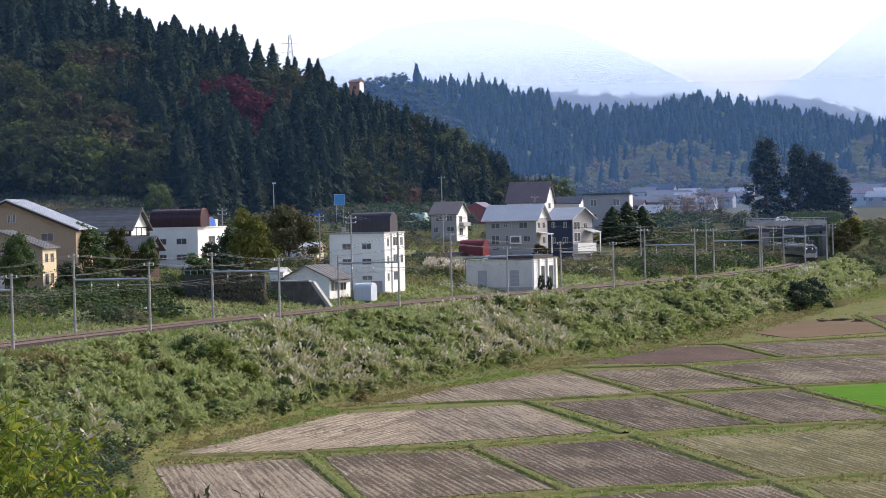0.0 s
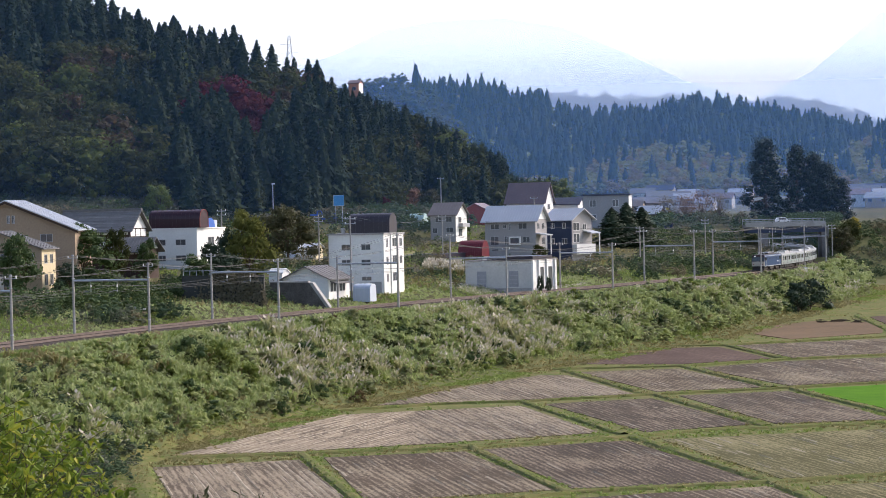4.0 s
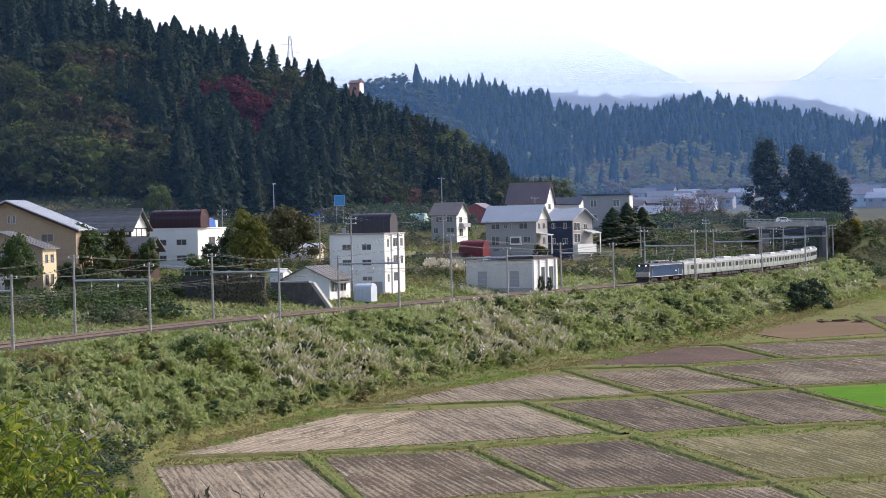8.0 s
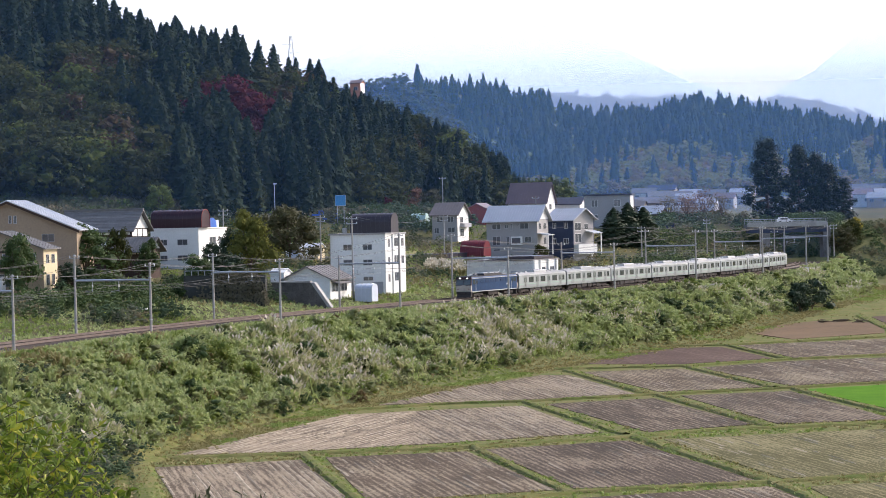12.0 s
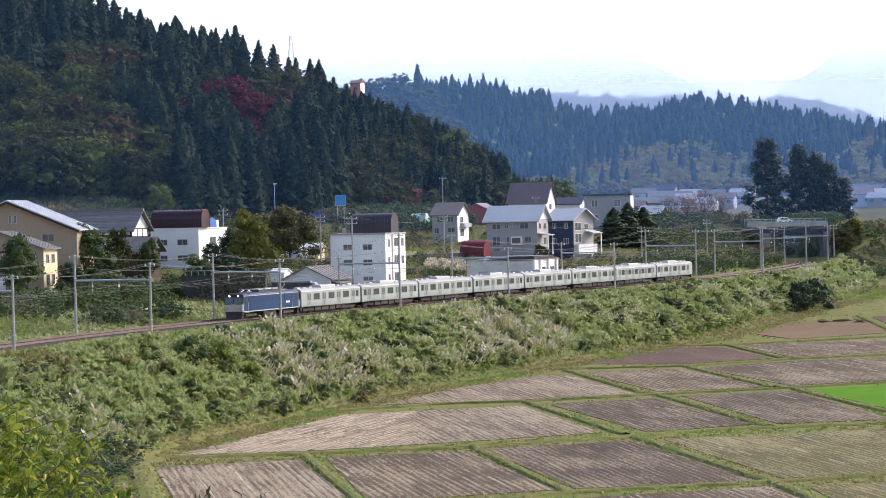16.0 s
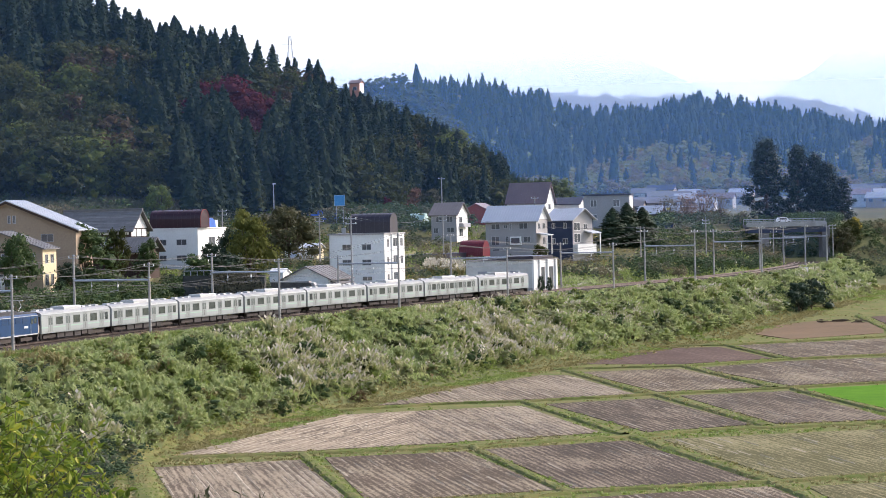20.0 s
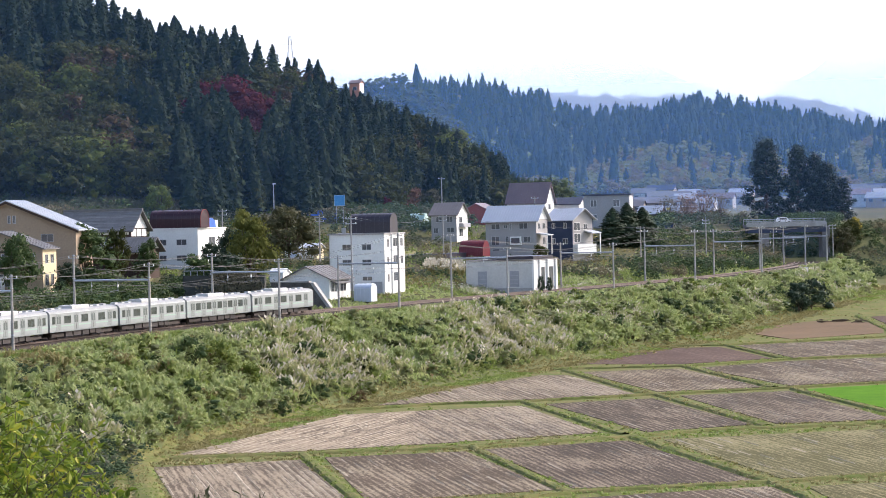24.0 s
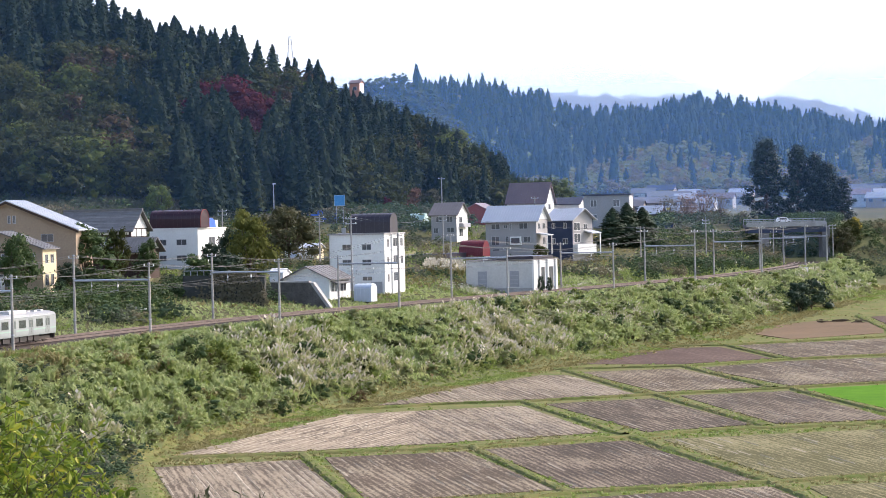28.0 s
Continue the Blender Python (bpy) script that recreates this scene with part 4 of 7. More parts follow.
def make_slope_plants():
    """Tall grass, pampas, vines and brambles on the embankment and beside the line."""
    r = np.random.default_rng(5)
    grass = [tuft(r, 5, 0.85, 0.7, 0) for _ in range(6)]
    pampas = [tuft(r, 9, 1.35, 0.7, 0.7) for _ in range(6)]
    mounds = [clump(r, 17, 1.3, 1.25, 0.0) for _ in range(6)]
    feathered = [clump(r, 17, 1.5, 1.15, 0.3) for _ in range(6)]
    lots = {k: [] for k in ("grass", "pampas", "dry", "fresh", "mound", "feather", "pale")}
    vine, bramble = [], []
    for _ in range(6000):
        s = r.uniform(-100, 405)
        d = 3.6 + (bank_foot(s) - 5.4) * r.uniform(0, 1)
        x, y, z, up = slope_at(s, d)
        p = noise.noise((s * 0.03, d * 0.10, 1.3)) + 0.5 * noise.noise((s * 0.11, d * 0.3, 5.0)) + r.normal(0, 0.2) + 0.38 * (18 < s < 116 and 4.8 < d < 18) - 0.25 * (s < 14) - 0.1 * (s > 112)
        k = 1.0 if d > 5.5 else 0.65
        row = (int(r.integers(6)), x, y, z + up * 0.85 - 0.1, r.uniform(0, 6.28), r.uniform(0.7, 1.5) * k, r.uniform(0.65, 1.3) * k)
        lots["feather" if p > 0.4 else "pale" if p < -0.85 else "mound"].append(row)
    for i in range(38000):
        s, q = r.uniform(-100, 405), r.uniform(0, 1)
        d = 3.2 + q * (bank_foot(s) - 4.2)
        x, y, z, up = slope_at(s, d)
        p = noise.noise((s * 0.03, d * 0.10, 1.3)) + 0.5 * noise.noise((s * 0.11, d * 0.3, 5.0))
        w = noise.noise((s * 0.05, d * 0.12, 8.3)) + 0.4 * noise.noise((s * 0.2, d * 0.4, 6.1))
        if i % 5 < 2:
            row = (int(r.integers(6)), x, y, z + up * 0.75 - 0.05, r.uniform(0, 6.28), r.uniform(0.8, 1.6), r.uniform(0.55, 1.2) * (0.7 if d < 5.5 else 1))
            if p > 0.2 + 0.25 * (s < 40) and d > 3.8 and r.uniform() < 0.2:
                lots["pampas"].append(row)
            elif w < -0.5 and r.uniform() < 0.4:
                lots["dry"].append(row)
            else:
                lots["fresh" if w > 0.12 else "grass"].append(row)
        elif up > 0.25 and (p < 0.3 or r.uniform() < 0.35):
            (vine if w > -0.1 else bramble).append((x, y, z + up * r.uniform(0.45, 1.2) + 0.1))
    for _ in range(3000):
        s, d = r.uniform(-45, 400), r.uniform(2.7, 4.3)
        x, y, z, up = slope_at(s, d)
        p = noise.noise((s * 0.09, d * 0.3, 17.0)) + r.normal(0, 0.1)
        k = 1.0 + 0.45 * p
        lots["dry" if p > 0.4 else "fresh" if p < 0.0 else "grass"].append((int(r.integers(6)), x, y, z - 0.05, r.uniform(0, 6.28), 1.2, 1.05 * k))
    for _ in range(9000):
        s, d = r.uniform(-45, 380), -8.2 - abs(r.normal(0, 1)) * 12
        x, y = track(s, d)[0]
        row = (int(r.integers(6)), x, y, level(x, y) - 0.05, r.uniform(0, 6.28), r.uniform(0.8, 1.3), r.uniform(0.35, 0.8))
        k = noise.noise((x * 0.05, y * 0.05, 9.0))
        lots["pampas" if k > 0.42 else "fresh" if k > 0.0 else "grass"].append(row)
    for name, label, kind, places, mats in (("slope_grass", "tall green grass on the embankment", grass, lots["grass"], [M_GRASS]),
                                            ("fresh_grass", "fresh green grass beside the line", grass, lots["fresh"], [M_FRESH]),
                                            ("dry_grass", "dry brown stems among the grass", grass, lots["dry"], [M_DRY]),
                                            ("pampas_grass", "pampas grass with silvery plumes", pampas, lots["pampas"], [M_GRASS, M_PLUME]),
                                            ("grass_mounds", "mounds of long arching green grass", mounds, lots["mound"], [M_GRASS]),
                                            ("pale_grass_mounds", "mounds of straw-coloured arching grass", mounds, lots["pale"], [M_TAN]),
                                            ("feathered_grass", "mounds of pampas grass with feathery heads", feathered, lots["feather"], [M_PALEGRASS, M_PLUME])):
        v, t, m = scatter(kind, places)
        tagged(new(name, heap(name, v, t, mats, m)), label, "grass", kind="stuff")
    for name, label, pts, mm in (("vines", "leafy vines creeping over the embankment", vine, M_VINE), ("brambles", "dull green brambles on the embankment", bramble, M_BRAMBLE)):
        c = np.array(pts)
        n = np.tile(np.array((0.5, -0.35, 0.8)), (len(c), 1))
        v, t = cards(c, n + r.normal(0, 0.5, c.shape), 0.30, r)
        tagged(new(name, heap(name, v, t, [mm])), label, "creeper", kind="stuff")


make_slope_plants()


def make_hill_foot():
    """Straw-coloured scrub and tall grass along the foot of the wooded hill."""
    r = np.random.default_rng(23)
    kinds = [clump(r, 18, 1.5, 1.1, 0.5) for _ in range(4)]
    rows = np.array(NEAR_HILL)
    tan, green = [], []
    for _ in range(1800):
        a = r.uniform(-0.20, -0.085)
        y = np.interp(a, rows[:, 0], rows[:, 1]) + r.uniform(-10, 26)
        x = a * y
        q = noise.noise((x * 0.06, y * 0.06, 15.0)) + r.normal(0, 0.15)
        k = r.uniform(0.8, 1.5)
        (tan if q > 0.33 else green).append((int(r.integers(4)), x, y, level(x, y) - 0.1, r.uniform(0, 6.28), k * 1.2, k))
    for name, label, places, m in (("hill_foot_grass", "tall straw-coloured grass at the foot of the hill", tan, M_DRYVINE), ("hill_foot_scrub", "olive scrub at the foot of the hill", green, M_THICKET)):
        v, t, k = scatter(kinds, places)
        tagged(new(name, heap(name, v, t, [m, m], k)), label, "scrub", kind="stuff")


make_hill_foot()


def make_verge():
    """Short growth on the field ridges and along the bank's foot."""
    r = np.random.default_rng(21)
    short = [tuft(r, 6, 0.4, 0.35, 0) for _ in range(5)]
    green, tan = [], []
    for width, pts in RIDGES:
        for (ax, ay), (bx, by) in zip(pts, pts[1:]):
            for _ in range(int(math.hypot(bx - ax, by - ay) * width * 2.6)):
                q = r.uniform()
                x, y = ax + (bx - ax) * q + r.normal(0, 0.22) * width, ay + (by - ay) * q + r.normal(0, 0.22) * width
                row = (int(r.integers(5)), x, y, float(field(x, y)) + 0.12, r.uniform(0, 6.28), r.uniform(0.6, 1.0), r.uniform(0.35, 0.9))
                (green if noise.noise((x * 0.06, y * 0.06, 2.5)) > -0.12 else tan).append(row)
    edges = [(corners, min(c[0] for c in corners) - 1, max(c[0] for c in corners) + 1) for _, _, corners in PADDIES]
    for i in range(15000):
        y = r.uniform(226, 330) if i % 3 else r.uniform(330, 610)
        x = r.uniform(-0.175, 0.18) * y
        if beside(x, y)[0] < 16.0 or any(lo < x < hi and inside(x, y, c) for c, lo, hi in edges):
            continue
        (green if noise.noise((x * 0.09, y * 0.09, 6.5)) > -0.05 else tan).append((int(r.integers(5)), x, y, level(x, y) - 0.03, r.uniform(0, 6.28), r.uniform(0.9, 1.5), r.uniform(0.35, 0.9)))
    for _ in range(11000):
        s = r.uniform(-30, 330)
        d = bank_foot(s) + 1.2 + r.normal(0, 1.7)
        x, y = track(s, d)[0]
        row = (int(r.integers(5)), x, y, level(x, y) - 0.03, r.uniform(0, 6.28), r.uniform(0.8, 1.4), r.uniform(0.35, 0.9))
        (tan if noise.noise((x * 0.07, y * 0.07, 4.5)) > -0.1 else green).append(row)
    for name, label, places, mm in (("ridge_grass", "bright green grass on the field ridges", green, M_FRESH), ("ridge_straw_grass", "yellowing grass on the field ridges", tan, M_TAN)):
        v, t, m = scatter(short, places)
        tagged(new(name, heap(name, v, t, [mm])), label, "grass", kind="stuff")


make_verge()


def make_bushes():
    """Single bushes on the embankment."""
    r = np.random.default_rng(31)
    kinds = [broadleaf(r, 700, 0.62, 0.0, 12, 0.035) for _ in range(4)]
    for s, d, h, m, label in ((6, 9.0, 4.0, M_BUSH, "large dark green bush on the embankment"), (11, 10.5, 4.2, M_LIME, "large yellow-green bush on the embankment"), (14, 13.5, 3.2, M_LIME, "yellow-green bush on the embankment"), (38, 11.5, 3.4, M_BUSH, "dark green bush on the embankment"), (48, 15.5, 3.0, M_OAK, "olive green bush on the embankment"), (46, 9.8, 2.6, M_LIME, "yellow-green bush on the embankment"),
                              (20, 16.0, 2.6, M_BUSH, "dark green bush on the embankment"), (28, 17.5, 2.2, M_BUSH, "low dark bush on the embankment"), (98, 14.5, 2.3, M_BUSH, "dark green bush on the embankment"),
                              (84, 16.5, 2.2, M_BUSH, "low dark bush on the embankment"), (112, 11.5, 2.2, M_OAK, "olive green bush on the embankment"), (127, 16.5, 2.0, M_BUSH, "low dark bush at the bank's foot"),
                              (66, 12, 2.2, M_OAK, "olive green bush on the embankment"), (150, 13, 2.4, M_BUSH, "dark green bush on the embankment"), (170, 12.5, 2.1, M_BUSH, "dark green bush on the embankment"),
                              (186, 10, 2.2, M_OAK, "olive green bush on the embankment"), (214, 11.0, 2.6, M_BUSH, "dark green bush on the embankment"), (246, 10.0, 2.8, M_BUSH, "dark bush at the bank's foot"),
                              (250, 14.0, 6.4, M_DARKBUSH, "large dark bush at the bank's foot"), (256, 14.5, 6.8, M_DARKBUSH, "large dark bush at the bank's foot"), (245, 14.6, 4.6, M_DARKBUSH, "large dark bush at the bank's foot"),
                              (5, 9.0, 2.0, M_OAK, "olive green bush on the embankment"), (14, 5.6, 1.5, M_BUSH, "low dark bush beside the track"), (62, 4.6, 1.3, M_BROWNLEAF, "brown bush beside the track"),
                              (76, 8.5, 1.8, M_BUSH, "low dark bush on the embankment"), (104, 5.0, 1.4, M_OAK, "low bush beside the track"), (-6, 14, 2.6, M_BUSH, "dark green bush on the embankment"),
                              (12, 19, 2.0, M_BUSH, "dark bush at the bank's foot"), (36, 20, 1.8, M_BROWNLEAF, "rust-brown bush at the bank's foot"), (300, 8, 2.4, M_BUSH, "dark green bush on the embankment")):
        x, y, z, up = slope_at(s, d)
        tree("bush", label, kinds[int(r.integers(4))], m, x, y, h, r.uniform(0.95, 1.25), r.uniform(0, 6.28), z + 0.05, "bush", "bushes on the embankment")


make_bushes()


def make_slope_shrubs():
    """Leafy scrub standing among the grass of the embankment."""
    r = np.random.default_rng(33)
    kinds = [leaves_only(broadleaf(r, 80, 0.62, 0.0, 7, 0.075, 1.0, 0.8)) for _ in range(5)]
    lots = {k: [] for k in ("green", "dark", "dull", "lime")}
    n = 0
    while n < 1550:
        s = r.uniform(-90, 395)
        d = r.uniform(4.6, bank_foot(s) - 1.0)
        q = noise.noise((s * 0.06, d * 0.16, 12.0))
        if q + r.normal(0, 0.15) < (-0.2 if s > 110 else -0.08):
            continue
        n += 1
        x, y, z, up = slope_at(s, d)
        h = r.uniform(0.7, 2.1) * (1.15 if s > 110 else 0.95)
        k = r.uniform() + 0.5 * noise.noise((s * 0.03, d * 0.1, 14.0))
        lots["dark" if k < 0.16 else "green" if k < 0.58 else "dull" if k < 0.9 else "lime"].append((int(r.integers(5)), x, y, z + up * 0.4 - 0.1, r.uniform(0, 6.28), h * r.uniform(1.0, 1.7), h))
    for name, label, places, m in (("green_scrub", "green leafy scrub on the embankment", lots["green"], M_VINE), ("dark_scrub", "dark leafy scrub on the embankment", lots["dark"], M_BUSH),
                                   ("dull_scrub", "grey-green scrub on the embankment", lots["dull"], M_BRAMBLE), ("lime_scrub", "yellow-green scrub on the embankment", lots["lime"], M_LIME)):
        v, t, k = scatter(kinds, places)
        tagged(new(name, heap(name, v, t, [m])), label, "scrub", kind="stuff")


make_slope_shrubs()


def make_foreground_tree():
    """A broadleaved tree close by, of which the top shows: trunk, limbs, twigs, and long single leaves."""
    r = np.random.default_rng(41)
    for name, label, x, y, top, spread, twigs, seed_leaf in (("foreground_tree", "leafy green tree close by with yellowing leaves", -6.3, 31.0, 12.12, 2.72, 2300, 11),
                                                            ("sapling", "slender sapling with sparse leaves close by", -2.35, 30.0, 10.9, 0.85, 46, 6)):
        base = level(x, y)
        ob = thing(name, label, "tree", Matrix.Translation((x, y, base - 0.1)))
        hgt = top - base
        wood_g, cs, dirs = Geo(), [], []
        core = [Vector((0, 0, 0)), Vector((0.1, 0.05, hgt * 0.45)), Vector((0.0, 0.0, hgt * 0.82))]
        wood_g.tube(core[0], core[1], 0.13, 0.09, 8)
        wood_g.tube(core[1], core[2], 0.09, 0.03, 8)
        for i in range(14 if twigs > 100 else 4):
            a, q = i * 2.4, r.uniform(0.35, 1.0)
            b = core[1].lerp(core[2], q)
            e = b + Vector((math.cos(a) * spread * 0.8, math.sin(a) * spread * 0.8, hgt * 0.06))
            wood_g.tube(b, e, 0.03, 0.008, 5)
        for i in range(twigs):
            w = r.normal(0, 1, 3)
            w /= np.linalg.norm(w)
            c = np.array((0, 0, hgt - spread * 0.95)) + w * np.array((spread, spread, spread * 0.95)) * r.uniform(0.5, 1.0)
            d = w * 0.6 + r.normal(0, 0.5, 3) + np.array((0, 0, 0.15))
            d /= np.linalg.norm(d)
            e = c + d * r.uniform(0.3, 0.6)
            wood_g.tube(tuple(c), tuple(e), 0.006, 0.003, 3)
            for k in range(seed_leaf):
                q = r.uniform(0, 1)
                cs.append(c + (e - c) * q)
                v = d * 0.5 + r.normal(0, 0.6, 3) + np.array((0, 0, -0.35))
                dirs.append(v / np.linalg.norm(v))
        part("trunk", wood_g, M_BARK, ob)
        cs, dirs = np.array(cs), np.array(dirs)
        side = np.cross(dirs, r.normal(0, 1, dirs.shape))
        side /= np.linalg.norm(side, axis=1)[:, None]
        nrm = np.cross(dirs, side)
        l = r.uniform(0.10, 0.18, len(cs))[:, None]
        v = np.stack((cs, cs + dirs * l * 0.45 + side * l * 0.2 + nrm * l * 0.06, cs + dirs * l - nrm * l * 0.15, cs + dirs * l * 0.45 - side * l * 0.2 + nrm * l * 0.06), 1).reshape(-1, 3)
        k = np.arange(len(cs))[:, None] * 4
        t = np.concatenate((k + np.array([0, 1, 2]), k + np.array([0, 2, 3])))
        leaf_mat = M_NEARLEAF if twigs > 100 else M_BROWNOAK
        part("crown", heap("crown", v, t, [leaf_mat]), leaf_mat, ob)


make_foreground_tree()


# ---- paints and building materials ----
M_WHITE = mat("white_render", (0.74, 0.73, 0.695), (0.64, 0.63, 0.595), 0.8, 0.35, 9.0)
M_GREYWALL = mat("grey_siding", (0.31, 0.30, 0.29), (0.26, 0.25, 0.245), 0.75, 0.4, 9.0)
M_BEIGE = mat("beige_render", (0.33, 0.25, 0.17), (0.27, 0.20, 0.14), 0.85, 0.4, 8.0)
M_YELLOW = mat("cream_render", (0.58, 0.49, 0.31), (0.50, 0.42, 0.27), 0.85, 0.4, 8.0)
M_NAVY = mat("navy_siding", (0.03, 0.045, 0.085), (0.04, 0.055, 0.10), 0.6, 0.5, 8.0)
M_BROWNWALL = mat("brown_boards", (0.065, 0.04, 0.03), (0.045, 0.03, 0.022), 0.8, 0.8, 8.0)
M_REDWALL = mat("red_brown_siding", (0.33, 0.09, 0.07), (0.25, 0.07, 0.06), 0.8, 0.5)
M_TILE = mat("grey_roof_tiles", (0.15, 0.145, 0.14), (0.105, 0.10, 0.098), 0.6, 0.7, 7.0)
M_BROWNROOF = mat("brown_metal_roof", (0.18, 0.12, 0.11), (0.14, 0.095, 0.09), 0.45, 0.4, 8.0)
M_GREYROOF = mat("grey_brown_roof", (0.17, 0.148, 0.142), (0.13, 0.115, 0.11), 0.5, 0.4, 8.0)
M_CREAMGREY = mat("cream_grey_render", (0.58, 0.565, 0.52), (0.47, 0.455, 0.415), 0.85, 0.3, 9.0)
M_MAROON = mat("maroon_metal_roof", (0.04, 0.014, 0.02), (0.03, 0.012, 0.017), 0.35, 0.5, 8.0)
M_DARKROOF = mat("dark_metal_roof", (0.04, 0.033, 0.042), (0.03, 0.026, 0.034), 0.4, 0.5, 8.0)
M_REDSHED = mat("red_corrugated_metal", (0.14, 0.016, 0.024), (0.105, 0.014, 0.02), 0.45, 0.6, 8.0)
M_SILVER = mat("pale_metal_roof", (0.44, 0.455, 0.48), (0.38, 0.395, 0.42), 0.4, 0.3, 10.0, metal=0.2)
M_PALEBLUE = mat("pale_blue_metal", (0.48, 0.52, 0.58), (0.42, 0.46, 0.51), 0.5, 0.5, 8.0)
M_PALEGREEN = mat("pale_green_metal", (0.45, 0.58, 0.52), (0.38, 0.50, 0.45), 0.5, 0.5, 8.0)
M_TERRA = mat("orange_render", (0.55, 0.25, 0.15), (0.46, 0.21, 0.13), 0.8, 0.5)
M_OLDCONCRETE = mat("stained_concrete", (0.22, 0.21, 0.20), (0.13, 0.125, 0.12), 0.9, 0.5, 7.0, 0.2)
M_STAINED = mat("mossy_stained_concrete", (0.15, 0.135, 0.12), (0.07, 0.065, 0.058), 0.95, 0.8, 7.0, 0.4)
M_GLASS = mat("window_glass", (0.07, 0.078, 0.085), (0.12, 0.125, 0.13), 0.08, 1.0, specular=0.6)
M_FRAME = mat("aluminium_frame", (0.45, 0.45, 0.45), (0.36, 0.36, 0.36), 0.5, 1.0, metal=0.4)
M_SHUTTER = mat("grey_shutter", (0.33, 0.33, 0.34), (0.27, 0.27, 0.28), 0.6, 1.0)
M_BLACK = mat("black_running_gear", (0.03, 0.028, 0.027), (0.055, 0.045, 0.04), 0.8, 1.0)


def yaw_pose(x, y, z, deg):
    return pose(x, y, z, 0, 0, deg)


def window(parent, face, a, z, w, h, w_len, d_len, frame_mat=None):
    """A framed window: face 'front' (a from the near corner to the left) or 'side' (a from the near corner backwards)."""
    frame_mat = frame_mat or M_FRAME
    g, p = Geo(), Geo()
    b = 0.07
    bars = [(a, a + w, z, z + b), (a, a + w, z + h - b, z + h), (a, a + b, z, z + h), (a + w - b, a + w, z, z + h), (a + w / 2 - 0.03, a + w / 2 + 0.03, z, z + h)]
    for a0, a1, z0, z1 in bars:
        if face == "front":
            g.box(-a1, -a0, -0.06, 0.02, z0, z1)
        else:
            g.box(-0.02, 0.06, a0, a1, z0, z1)
    if face == "front":
        p.box(-a - w + b, -a - b, -0.02, 0.02, z + b, z + h - b)
    else:
        p.box(-0.02, 0.02, a + b, a + w - b, z + b, z + h - b)
    fr = part("window", g, frame_mat, parent)
    part("pane", p, M_GLASS, fr)
    return fr


def walls(ob, w, d, h, m, side_mat=None):
    """Four thick walls standing on the ground; the near corner is the origin, x to the left is negative."""
    t = 0.2
    part("front_wall", Geo().box(-w, 0, 0, t, -3.5, h), m, ob)
    part("side_wall", Geo().box(-t, 0, t, d - t, -3.5, h), side_mat or m, ob)
    part("far_side_wall", Geo().box(-w, -w + t, t, d - t, -3.5, h), m, ob)
    part("back_wall", Geo().box(-w, 0, d - t, d, -3.5, h), m, ob)


def gable_roof(ob, w, d, h, rise, m, along="x", over=0.6, wall_mat=None, thick=0.18, name="roof", seams=0):
    """Two thick slopes; the ridge runs along x (eaves to the front) or along y (gable to the front)."""
    ext = (-w - over, over, -over, d + over)
    if along == "x":
        mid, half = d / 2, d / 2 + over
        for sgn in (-1, 1):
            part(name, Geo().prism([(mid, h + rise), (mid + sgn * half, h - rise * over / (d / 2)), (mid + sgn * half, h - rise * over / (d / 2) + thick), (mid, h + rise + thick)][::sgn], ext[0], ext[1], "x"), m, ob)
            for i in range(seams if sgn < 0 else 0):
                x = ext[0] + (ext[1] - ext[0]) * (i + 0.5) / seams
                zt, ze = h + rise + thick, h - rise * over / (d / 2) + thick
                part("seam", Geo().prism([(mid - half, ze), (mid, zt), (mid, zt + 0.06), (mid - half, ze + 0.06)], x - 0.04, x + 0.04, "x"), m, ob)
        for x0, x1 in ((-0.2, 0), (-w, -w + 0.2)):
            part("gable", Geo().prism([(0, h), (d, h), (mid, h + rise)], x0, x1, "x"), wall_mat, ob)
    else:
        mid, half = -w / 2, w / 2 + over
        for sgn in (-1, 1):
            part(name, Geo().prism([(mid, h + rise), (mid + sgn * half, h - rise * over / (w / 2)), (mid + sgn * half, h - rise * over / (w / 2) + thick), (mid, h + rise + thick)][::sgn], ext[2], ext[3]), m, ob)
            for i in range(seams if sgn > 0 else 0):
                q0, q1 = (i + 0.47) / seams, (i + 0.53) / seams
                zt, ze = h + rise + thick, h - rise * over / (w / 2) + thick
                y0, y1 = ext[2] + (ext[3] - ext[2]) * q0, ext[2] + (ext[3] - ext[2]) * q1
                part("seam", Geo().prism([(mid, zt), (mid + half, ze), (mid + half, ze + 0.06), (mid, zt + 0.06)], y0, y1), m, ob)
        for y0, y1 in ((0, 0.2), (d - 0.2, d)):
            part("gable", Geo().prism([(-w, h), (0, h), (mid, h + rise)], y0, y1), wall_mat, ob)


